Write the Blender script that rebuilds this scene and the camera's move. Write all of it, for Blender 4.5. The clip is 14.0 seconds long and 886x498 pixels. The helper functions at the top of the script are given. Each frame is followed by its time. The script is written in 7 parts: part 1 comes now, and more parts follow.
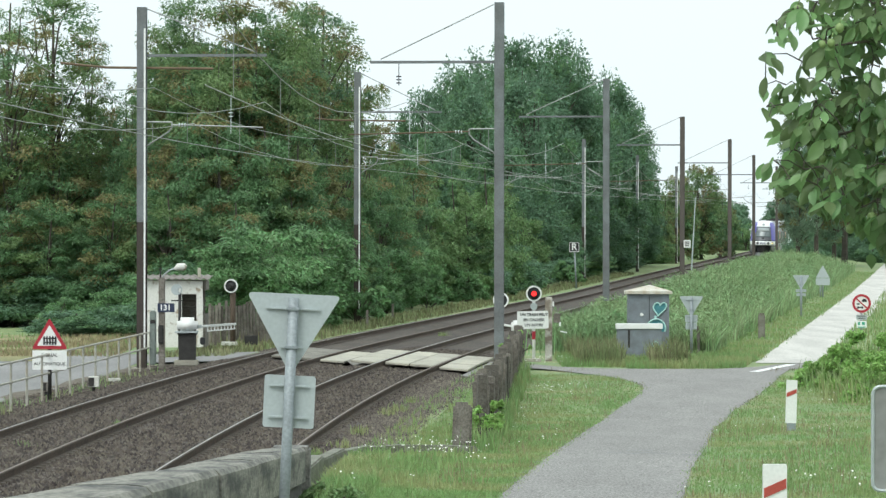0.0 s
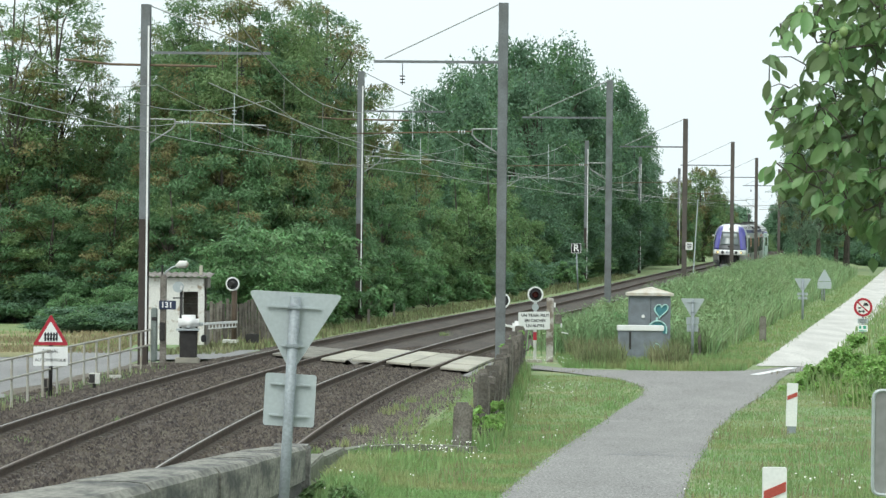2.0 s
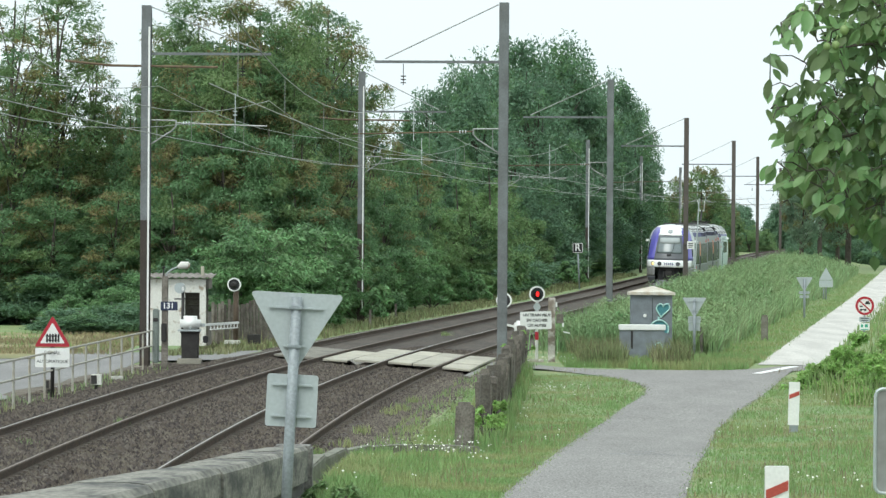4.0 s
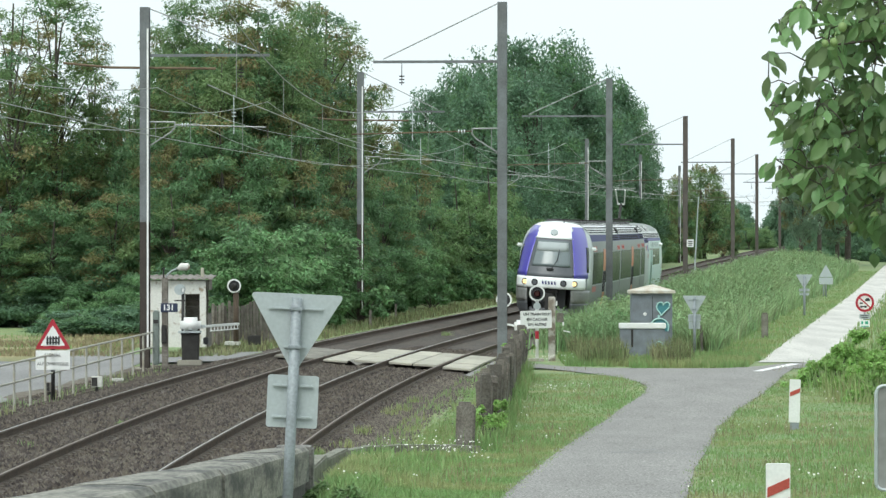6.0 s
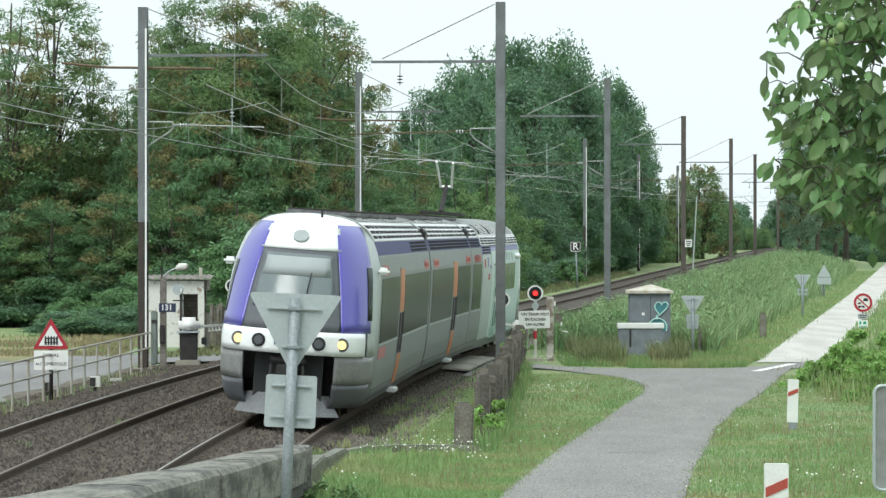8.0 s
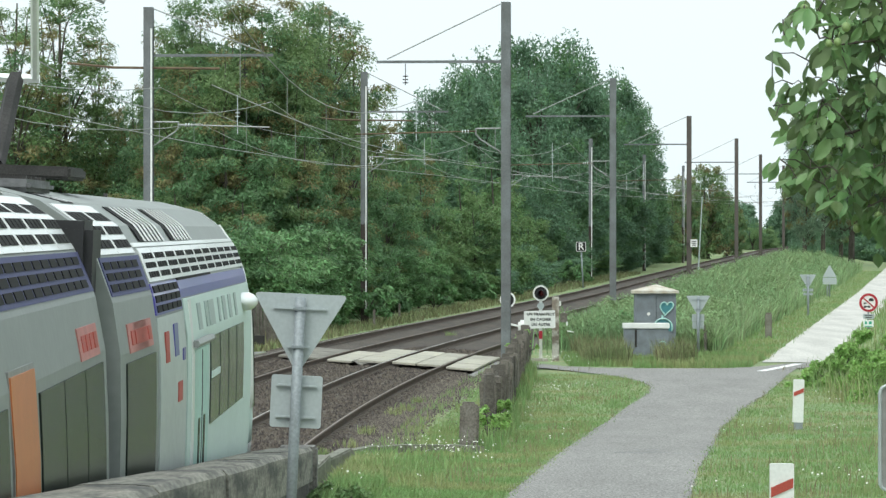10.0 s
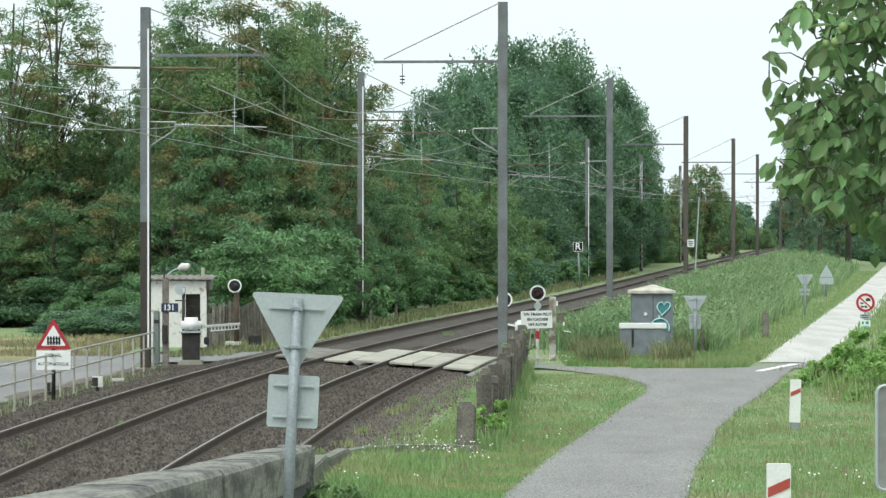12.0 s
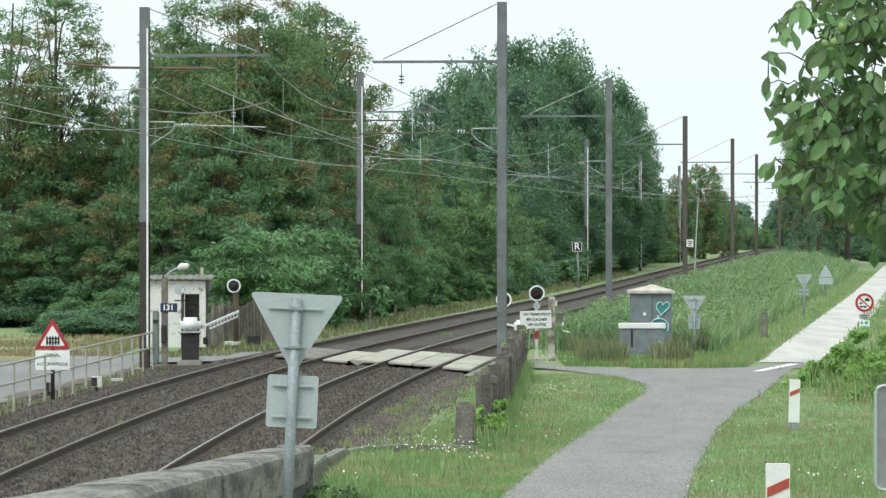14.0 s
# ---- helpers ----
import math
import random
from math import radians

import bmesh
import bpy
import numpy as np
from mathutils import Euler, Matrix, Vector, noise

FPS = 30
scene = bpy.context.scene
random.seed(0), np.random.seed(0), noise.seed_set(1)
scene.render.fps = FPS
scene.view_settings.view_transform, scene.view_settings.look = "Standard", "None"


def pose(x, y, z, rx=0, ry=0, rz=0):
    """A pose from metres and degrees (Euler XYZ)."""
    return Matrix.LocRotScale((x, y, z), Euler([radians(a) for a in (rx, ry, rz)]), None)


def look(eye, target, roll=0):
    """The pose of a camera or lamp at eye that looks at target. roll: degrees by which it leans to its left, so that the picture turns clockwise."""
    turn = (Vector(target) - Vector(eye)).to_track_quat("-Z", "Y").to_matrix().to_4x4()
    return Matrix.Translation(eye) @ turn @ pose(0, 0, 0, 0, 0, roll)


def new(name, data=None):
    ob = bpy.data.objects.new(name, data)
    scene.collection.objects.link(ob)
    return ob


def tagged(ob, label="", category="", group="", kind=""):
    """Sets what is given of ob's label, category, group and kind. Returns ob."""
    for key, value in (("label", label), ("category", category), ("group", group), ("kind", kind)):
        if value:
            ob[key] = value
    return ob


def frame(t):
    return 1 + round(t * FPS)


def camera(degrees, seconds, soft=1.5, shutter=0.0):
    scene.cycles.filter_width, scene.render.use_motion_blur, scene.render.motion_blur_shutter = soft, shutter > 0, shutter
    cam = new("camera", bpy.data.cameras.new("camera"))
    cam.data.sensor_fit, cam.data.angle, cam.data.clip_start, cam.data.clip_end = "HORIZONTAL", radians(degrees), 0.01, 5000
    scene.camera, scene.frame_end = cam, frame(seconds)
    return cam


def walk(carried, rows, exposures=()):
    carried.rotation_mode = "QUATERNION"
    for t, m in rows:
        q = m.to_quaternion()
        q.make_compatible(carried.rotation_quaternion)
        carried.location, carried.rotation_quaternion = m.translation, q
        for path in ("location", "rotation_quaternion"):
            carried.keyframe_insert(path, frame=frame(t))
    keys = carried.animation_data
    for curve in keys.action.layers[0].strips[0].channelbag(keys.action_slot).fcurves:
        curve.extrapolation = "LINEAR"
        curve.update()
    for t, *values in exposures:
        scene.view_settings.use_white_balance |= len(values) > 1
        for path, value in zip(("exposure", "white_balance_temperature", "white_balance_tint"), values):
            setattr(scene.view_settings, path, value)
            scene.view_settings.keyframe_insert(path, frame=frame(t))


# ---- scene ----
# Camera: a tripod camera with a long lens that is nudged a little
F = 7230.0
LENS = math.degrees(2 * math.atan(784 / F))
EYE = Vector((0, 0, 3.65))


def aim(dx, dy, roll):
    """The camera turned so that the picture shifts by dx, dy and leans by roll degrees."""
    yaw = math.degrees(dx / F)
    pitch = 90 - 0.2774 + math.degrees(dy / F)
    return pose(EYE.x, EYE.y, EYE.z, pitch, 0, yaw) @ pose(0, 0, 0, 0, 0, roll)


cam = camera(LENS, 14.0, soft=1.4)
walk(cam, [
    (0.0, aim(-5.0, 0.6, 0.06)), (0.5, aim(-3.7, 0.0, 0.15)), (1.0, aim(-2.3, 0.3, 0.36)),
    (1.5, aim(-2.0, 0.4, 0.57)), (2.0, aim(-1.5, 0.4, 0.6)), (2.5, aim(0.8, 0.4, 0.6)), (3.0, aim(1.0, 0.4, 0.6)),
    (3.4, aim(1.0, 0.4, 0.57)), (5.0, aim(1.0, 0.2, 0.06)), (5.5, aim(0.6, 0.0, 0.02)), (6.0, aim(0.5, 0, 0)),
    (6.5, aim(0.0, 0, 0)), (7.0, aim(-1.5, 0, 0)), (7.5, aim(-3.0, 0, 0)), (8.0, aim(-2.7, 0, 0)),
    (8.4, aim(-1.8, 0, 0)), (10.0, aim(7.0, 0, 0)), (10.3, aim(7.8, 0, 0)), (10.5, aim(7.4, 0, 0)), (11.0, aim(5.5, 0, 0)),
    (11.5, aim(3.0, 0, 0)), (12.0, aim(1.5, 0, 0)), (12.5, aim(0.1, 0, 0)), (13.0, aim(0, 0, 0)), (14.0, aim(0, 0, 0)),
], exposures=((0.0, 0.2, 6200, 2.0), (14.0, 0.2, 6200, 2.0)))

# Overcast daylight
SUN_EL, SUN_ROT = radians(52), radians(200)
world = bpy.data.worlds.new("sky")
scene.world = world
world.use_nodes = True
wn = world.node_tree.nodes
wl = world.node_tree.links
sky = wn.new("ShaderNodeTexSky")
sky.sky_type = "NISHITA"
sky.sun_disc = False
sky.sun_elevation, sky.sun_rotation = SUN_EL, SUN_ROT
sky.air_density, sky.dust_density, sky.ozone_density = 1.0, 6.0, 1.0
grey = wn.new("ShaderNodeHueSaturation")
grey.inputs["Saturation"].default_value = 0.22
flat = wn.new("ShaderNodeMix")
flat.data_type = "RGBA"
flat.inputs["Factor"].default_value = 0.75
flat.inputs["B"].default_value = (9.2, 9.7, 10.0, 1)
wl.new(sky.outputs["Color"], grey.inputs["Color"])
wl.new(grey.outputs["Color"], flat.inputs["A"])
wl.new(flat.outputs["Result"], wn["Background"].inputs["Color"])
wn["Background"].inputs["Strength"].default_value = 0.12
sun_lamp = new("sun", bpy.data.lights.new("sun", "SUN"))
sun_lamp.data.energy, sun_lamp.data.angle, sun_lamp.data.color = 1.5, radians(25), (1, 0.96, 0.9)
sun_lamp.matrix_world = look((-20, -40, 80), (-20 + 25, -40 + 50, 0))

# ---- the line of the railway: y runs away from the camera ----
CURVE_Y, K, M0 = 139.0, 0.000533, 0.1079
SPACING = 4.0
END_Y = -60.0


def line_x(y):
    if y >= CURVE_Y:
        x = 1.7 + M0 * (y - CURVE_Y)
        if y > 250:
            v = min(y, 450) - 250
            x += 0.00002 * v * v + (0.008 * (y - 450) if y > 450 else 0)
        return x
    u = CURVE_Y - y
    v = min(u, CURVE_Y - END_Y)
    return 1.7 - M0 * u + K * (v * v if u <= v else v * v + 2 * v * (u - v))


def rise(y):
    """How far the railway has climbed at y."""
    v = min(max(0.0, y - 215), 305)
    return 0.0033 * (v * v / 80 if v < 40 else v - 20)


def line_slope(y):
    return (line_x(y + 0.5) - line_x(y - 0.5))


def cant(y):
    if y < 55:
        return 0.11 * smooth(22, 55, y)
    return 0.11 if y < 150 else max(0.03, 0.11 - (y - 150) * 0.0008)


def rail_point(y, off, z=0.0, centre=0.0):
    """A point off metres to the right of the near track's centre line; centre: that of its own track."""
    m = line_slope(y)
    n = 1 / math.sqrt(1 + m * m)
    return Vector((line_x(y) + off * n, y - off * m * n, z + rise(y) - cant(y) * (off - centre) / 1.5))


def smooth(a, b, v):
    t = min(1, max(0, (v - a) / (b - a)))
    return t * t * (3 - 2 * t)


def bank(y):
    """Height of the ground to the right of the track, which climbs towards the camera."""
    z = 0.0
    if y < 82:
        z = 0.0187 * (78 - y) if y < 74 else 0.0187 * (82 - y) ** 2 / 16
    if y < 33:
        z += 0.0005 * (33 - max(y, 0)) ** 2
    return min(z, 2.05)


def path_x(y):
    return 8.8 + 0.122 * (y - 114)


def ground_z(x, y):
    return rise(y) + level_ground(x, y)


def level_ground(x, y):
    off = x - line_x(y)
    z = -0.06 + bank(y) if off > 0 else -0.25
    # track bed
    bed = -0.75
    if -6.1 < off < 0.9:
        return bed
    if 0.9 <= off < 2.3:
        edge = -0.06 + bank(y)
        return bed + (edge - bed) * smooth(1.6 if y > 50 else 2.0, 2.3, off)
    if -8.0 < off <= -6.1:
        return bed + 0.5 * smooth(-6.1, -6.3, off)
    # weedy mound between the railway and the gravel path
    if y > 128 and off > 2.3:
        side = smooth(2.3, 5.0, off) * smooth(path_x(y) - 1.5, path_x(y) - 5.5, x)
        z += 0.85 * side * smooth(128, 190, y) * (1 - 0.75 * smooth(330, 460, y))
    return z


# ---- materials ----
def material(name, base, rough=0.8, metal=0.0, var=0.25, scale=4.0, fine=60.0, bump=0.3, other=None, mixed=0.5, spread=0.15, coat=0.0,
             island=0.0, each=0.0, translucent=0.0, depth=0.01, along=1.0):
    """A surface with stains at one scale and grain at another. other: a second colour in patches; along: stains drawn out along y if below 1."""
    m = bpy.data.materials.new(name)
    m.use_nodes = True
    nt = m.node_tree
    n, l = nt.nodes, nt.links
    b = n["Principled BSDF"]
    b.inputs["Roughness"].default_value, b.inputs["Metallic"].default_value = rough, metal
    b.inputs["Coat Weight"].default_value = coat
    tc = n.new("ShaderNodeTexCoord")
    drawn = n.new("ShaderNodeVectorMath")
    drawn.operation = "MULTIPLY"
    drawn.inputs[1].default_value = (1, along, 1)
    l.new(tc.outputs["Object"], drawn.inputs[0])
    big, small = n.new("ShaderNodeTexNoise"), n.new("ShaderNodeTexNoise")
    for t, s, d in ((big, scale, 5), (small, fine, 3)):
        t.inputs["Scale"].default_value, t.inputs["Detail"].default_value = s, d
        l.new(drawn.outputs["Vector"], t.inputs["Vector"])
    ramp = n.new("ShaderNodeMapRange")
    ramp.inputs["From Min"].default_value, ramp.inputs["From Max"].default_value = mixed - spread, mixed + spread
    l.new(big.outputs["Fac"], ramp.inputs["Value"])
    mix = n.new("ShaderNodeMix")
    mix.data_type = "RGBA"
    mix.inputs["A"].default_value = (*base, 1)
    mix.inputs["B"].default_value = (*(other or [c * (1 - var) for c in base]), 1)
    l.new(ramp.outputs["Result"], mix.inputs["Factor"])
    hsv = n.new("ShaderNodeHueSaturation")
    l.new(mix.outputs["Result"], hsv.inputs["Color"])
    val = n.new("ShaderNodeMapRange")
    val.inputs["From Min"].default_value, val.inputs["From Max"].default_value = 0.3, 0.7
    val.inputs["To Min"].default_value, val.inputs["To Max"].default_value = 1 - var, 1 + var
    l.new(small.outputs["Fac"], val.inputs["Value"])
    out = val.outputs["Result"]
    for amount, kind, socket in ((island, "ShaderNodeNewGeometry", "Random Per Island"), (each, "ShaderNodeObjectInfo", "Random")):
        if amount:
            g = n.new(kind)
            r = n.new("ShaderNodeMapRange")
            r.inputs["To Min"].default_value, r.inputs["To Max"].default_value = 1 - amount, 1 + amount
            l.new(g.outputs[socket], r.inputs["Value"])
            mul = n.new("ShaderNodeMath")
            mul.operation = "MULTIPLY"
            l.new(out, mul.inputs[0])
            l.new(r.outputs["Result"], mul.inputs[1])
            out = mul.outputs[0]
            if kind == "ShaderNodeNewGeometry":
                hue = n.new("ShaderNodeMapRange")
                hue.inputs["To Min"].default_value, hue.inputs["To Max"].default_value = 0.5 - island * 0.05, 0.5 + island * 0.05
                l.new(g.outputs[socket], hue.inputs["Value"])
                l.new(hue.outputs["Result"], hsv.inputs["Hue"])
    l.new(out, hsv.inputs["Value"])
    l.new(hsv.outputs["Color"], b.inputs["Base Color"])
    if bump:
        bm = n.new("ShaderNodeBump")
        bm.inputs["Strength"].default_value, bm.inputs["Distance"].default_value = bump, depth
        l.new(small.outputs["Fac"], bm.inputs["Height"])
        l.new(bm.outputs["Normal"], b.inputs["Normal"])
    if translucent:
        t = n.new("ShaderNodeBsdfTranslucent")
        l.new(hsv.outputs["Color"], t.inputs["Color"])
        ms = n.new("ShaderNodeMixShader")
        ms.inputs["Fac"].default_value = translucent
        l.new(b.outputs["BSDF"], ms.inputs[1])
        l.new(t.outputs["BSDF"], ms.inputs[2])
        l.new(ms.outputs["Shader"], n["Material Output"].inputs["Surface"])
    return m


def glowing(name, colour, strength):
    m = bpy.data.materials.new(name)
    m.use_nodes = True
    b = m.node_tree.nodes["Principled BSDF"]
    b.inputs["Base Color"].default_value = (*colour, 1)
    b.inputs["Emission Color"].default_value = (*colour, 1)
    b.inputs["Emission Strength"].default_value = strength
    b.inputs["Roughness"].default_value = 0.2
    return m


GRASS_SOIL = material("meadow", (0.175, 0.25, 0.10), var=0.3, scale=0.35, fine=9, bump=0.5, other=(0.235, 0.235, 0.105), mixed=0.56, spread=0.1, depth=0.05)
BALLAST = material("ballast", (0.078, 0.061, 0.046), var=0.5, scale=1.0, fine=20, bump=1.0, other=(0.050, 0.039, 0.030), depth=0.05, along=0.3)
STONE = material("ballast_stone", (0.072, 0.056, 0.043), var=0.2, scale=2, fine=40, island=0.7, other=(0.085, 0.07, 0.06))
ASPHALT = material("worn_asphalt", (0.255, 0.245, 0.232), rough=0.92, var=0.45, scale=1.1, fine=34, bump=0.8, other=(0.20, 0.192, 0.182), mixed=0.53, spread=0.2, along=0.25)
GRAVEL = material("pale_gravel", (0.56, 0.54, 0.5), rough=0.95, var=0.2, scale=1.2, fine=30, bump=0.5, along=0.12)
DUST_ROAD = material("left_road", (0.235, 0.23, 0.225), rough=0.95, var=0.2, scale=0.8, fine=24, bump=0.4, along=0.2)
RUST = material("rusty_steel", (0.105, 0.075, 0.052), rough=0.75, metal=0.3, var=0.35, scale=3, fine=50)
RAIL_TOP = material("polished_steel", (0.42, 0.40, 0.37), rough=0.3, metal=1.0, var=0.1, scale=2, fine=80, bump=0.05)
RAIL_DULL = material("dull_railhead", (0.22, 0.18, 0.15), rough=0.5, metal=0.7, var=0.15, scale=2, fine=80, bump=0.05)
SLEEPER = material("sleeper_concrete", (0.14, 0.12, 0.10), var=0.2, scale=3, fine=60, each=0.2, other=(0.09, 0.075, 0.06))
CONCRETE = material("pale_concrete", (0.43, 0.41, 0.33), var=0.14, scale=1.6, fine=50, each=0.12, other=(0.33, 0.31, 0.26))
WALL_STONE = material("weathered_masonry", (0.185, 0.178, 0.16), var=0.35, scale=6, fine=34, bump=0.8, other=(0.065, 0.065, 0.06), mixed=0.53, spread=0.1, along=0.16)
MAST = material("galvanised_mast", (0.185, 0.20, 0.205), rough=0.6, metal=0.25, var=0.15, scale=1.5, fine=25, other=(0.125, 0.13, 0.13), bump=0.1)
MAST_BROWN = material("brown_steel", (0.10, 0.085, 0.075), rough=0.8, var=0.2, scale=2, fine=30, bump=0.1)
MAST_FOOT = material("brown_mast_paint", (0.055, 0.043, 0.036), rough=0.8, var=0.25, scale=2, fine=30, bump=0.15)
MAST_RUST = material("rusty_arm", (0.16, 0.115, 0.07), rough=0.8, var=0.3, scale=3, fine=40)
ARM = material("pale_metal_arm", (0.32, 0.33, 0.32), rough=0.5, metal=0.4, var=0.15, scale=3, fine=40, bump=0.1)
WIRE = material("copper_wire", (0.30, 0.31, 0.29), rough=0.5, metal=0.5, var=0.1, bump=0)
INSULATOR = material("glazed_insulator", (0.55, 0.6, 0.6), rough=0.15, var=0.1, bump=0)
ZINC = material("sign_zinc", (0.43, 0.47, 0.475), rough=0.5, metal=0.25, var=0.06, scale=3, fine=30, bump=0.05)
ZINC_POST = material("galvanised_post", (0.29, 0.32, 0.335), rough=0.55, metal=0.2, var=0.16, scale=6, fine=40, bump=0.1)
WHITE = material("white_paint", (0.78, 0.78, 0.76), rough=0.5, var=0.06, scale=4, fine=30, bump=0.05)
OLD_WHITE = material("peeling_white", (0.64, 0.63, 0.585), rough=0.8, var=0.12, scale=5, fine=30, other=(0.33, 0.27, 0.2), mixed=0.64, spread=0.06)
RED = material("sign_red", (0.38, 0.018, 0.035), rough=0.45, var=0.08, bump=0.02)
DULL_RED = material("faded_red", (0.42, 0.07, 0.05), rough=0.6, var=0.12, bump=0.05)
BLACK = material("black_paint", (0.018, 0.018, 0.02), rough=0.6, var=0.2, bump=0.05)
DARK = material("dark_iron", (0.045, 0.042, 0.04), rough=0.7, metal=0.3, var=0.3, scale=5)
BOARD_BLUE = material("number_plate_dark", (0.02, 0.03, 0.07), rough=0.4, var=0.1, bump=0)
WOOD = material("grey_weathered_wood", (0.175, 0.16, 0.14), rough=0.9, var=0.35, scale=4, fine=30, each=0.3, other=(0.11, 0.095, 0.08), bump=0.6)
GREY_BOX = material("grey_cabinet", (0.20, 0.225, 0.25), rough=0.6, var=0.1, scale=4, fine=40, other=(0.15, 0.165, 0.18), bump=0.1)
TEAL = material("teal_spray_paint", (0.07, 0.24, 0.27), rough=0.5, var=0.15, bump=0)
MINT = material("mint_spray_paint", (0.42, 0.66, 0.62), rough=0.5, var=0.1, bump=0)
LEAF_MID = material("leaf_mid", (0.135, 0.245, 0.105), rough=0.55, var=0.2, scale=0.25, fine=3, bump=0, island=0.2, translucent=0.35, other=(0.105, 0.195, 0.09))
LEAF_DARK = material("leaf_dark", (0.145, 0.255, 0.145), rough=0.55, var=0.2, scale=0.25, fine=3, bump=0, island=0.3, translucent=0.4, other=(0.125, 0.215, 0.13))
LEAF_LIGHT = material("leaf_light", (0.18, 0.315, 0.125), rough=0.55, var=0.2, scale=0.25, fine=3, bump=0, island=0.4, translucent=0.3, other=(0.13, 0.24, 0.10))
LEAF_RUSTY = material("leaf_turning", (0.20, 0.22, 0.085), rough=0.6, var=0.25, scale=0.3, fine=3, bump=0, island=0.3, translucent=0.3, other=(0.21, 0.17, 0.075))
LEAF_OLIVE = material("leaf_olive", (0.185, 0.27, 0.105), rough=0.55, var=0.2, scale=0.25, fine=3, bump=0, island=0.2, translucent=0.35, other=(0.14, 0.225, 0.09))
LEAF_LEAFY = material("leaf_fresh", (0.20, 0.31, 0.125), rough=0.55, var=0.2, scale=0.25, fine=3, bump=0, island=0.35, translucent=0.4, other=(0.16, 0.25, 0.10))
# Paler, greyer green: distance haze put into the leaf colour
LEAF_HAZE = material("leaf_hazed", (0.20, 0.29, 0.19), rough=0.55, var=0.2, scale=0.25, fine=3, bump=0, island=0.25, translucent=0.45, other=(0.17, 0.25, 0.165))
LEAF_BRIGHT = material("leaf_bright", (0.32, 0.50, 0.15), rough=0.5, var=0.15, scale=0.6, fine=6, bump=0, island=0.3, translucent=0.4)
LEAF_WALNUT = material("leaf_walnut", (0.20, 0.31, 0.12), rough=0.45, var=0.15, scale=1.5, fine=12, bump=0, island=0.4, translucent=0.4, other=(0.145, 0.235, 0.095))
NUT = material("green_fruit", (0.22, 0.31, 0.11), rough=0.5, var=0.12, scale=6, bump=0.1)
BARK = material("bark", (0.10, 0.085, 0.07), rough=0.95, var=0.4, scale=3, fine=20, bump=0.8)
REED = material("tall_grass", (0.195, 0.295, 0.135), rough=0.7, var=0.15, scale=0.3, fine=3, bump=0, island=0.4, translucent=0.25, other=(0.26, 0.345, 0.165), mixed=0.52, spread=0.08)
BLADE = material("grass_blade", (0.20, 0.315, 0.115), rough=0.7, var=0.15, scale=0.4, fine=4, bump=0, island=0.22, translucent=0.25, other=(0.29, 0.315, 0.14), mixed=0.53, spread=0.08)
DRY = material("dry_grass", (0.29, 0.25, 0.145), rough=0.8, var=0.2, scale=0.5, fine=4, bump=0, island=0.25, translucent=0.2)
PETAL = material("white_flower", (0.8, 0.8, 0.74), rough=0.6, var=0.05, bump=0)
# train
T_GREY = material("train_silver", (0.235, 0.255, 0.24), rough=0.5, metal=0.0, var=0.06, scale=0.8, fine=12, bump=0.02)
T_PALE = material("train_pale_green", (0.56, 0.68, 0.64), rough=0.45, var=0.05, scale=0.8, fine=12, bump=0.02)
T_WHITE = material("train_white", (0.87, 0.88, 0.87), rough=0.3, var=0.04, scale=1.5, fine=20, bump=0.02, coat=0.3)
T_BLUE = material("train_violet_blue", (0.085, 0.072, 0.40), rough=0.35, var=0.06, scale=1.5, fine=20, bump=0.02, coat=0.4)
T_NAVY = material("train_dark_blue", (0.05, 0.055, 0.17), rough=0.65, var=0.12, scale=2, fine=20, bump=0.02)
T_DARKGREY = material("train_dark_grey", (0.10, 0.105, 0.115), rough=0.45, var=0.1, scale=2, fine=20, bump=0.03)
T_SKIRT = material("train_grey_skirt", (0.27, 0.275, 0.27), rough=0.45, var=0.12, scale=1.2, fine=15, bump=0.03, other=(0.19, 0.185, 0.175))
T_GLASS = material("tinted_glass", (0.028, 0.036, 0.030), rough=0.25, var=0.1, scale=1, bump=0.0)
T_GLASS.node_tree.nodes["Principled BSDF"].inputs["Specular IOR Level"].default_value = 0.06
T_SCREEN = material("windscreen_glass", (0.17, 0.20, 0.205), rough=0.22, var=0.15, scale=1, bump=0.0)
# Paler than T_GREY: the silver with its bright reflection put into the colour
T_SILVER = material("train_light_silver", (0.46, 0.50, 0.49), rough=0.4, var=0.08, scale=0.8, fine=12, bump=0.02)
# End window glass, lightened and greened to paint in the reflected greenery
T_PANE = material("glass_with_painted_greenery", (0.075, 0.09, 0.075), rough=0.2, var=0.3, scale=1.2, bump=0.0)
FADED_PINK = material("faded_pink_red", (0.50, 0.20, 0.18), rough=0.6, var=0.12, bump=0.02)
SPILL = material("spilled_stone", (0.135, 0.115, 0.095), var=0.2, scale=2, fine=40, island=0.6)
# Near-black that paints shade into slots, louvres and bays; also door panes and gutter
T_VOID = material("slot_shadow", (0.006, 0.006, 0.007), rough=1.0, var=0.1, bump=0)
T_ORANGE = material("door_orange", (0.55, 0.17, 0.05), rough=0.4, var=0.06, bump=0)
T_ROOF = material("roof_gear", (0.16, 0.16, 0.165), rough=0.7, var=0.3, scale=2, fine=12, bump=0.2)
T_UNDER = material("underframe", (0.035, 0.033, 0.03), rough=0.85, var=0.35, scale=3, fine=15, bump=0.3)
T_BLIND = material("cab_blind", (0.36, 0.39, 0.39), rough=0.8, var=0.06, bump=0)
LAMP_ON = glowing("headlamp_warm", (1.0, 0.72, 0.30), 0.75)
RED_OFF = material("unlit_red_lens", (0.05, 0.008, 0.008), rough=0.25, var=0.1, bump=0)
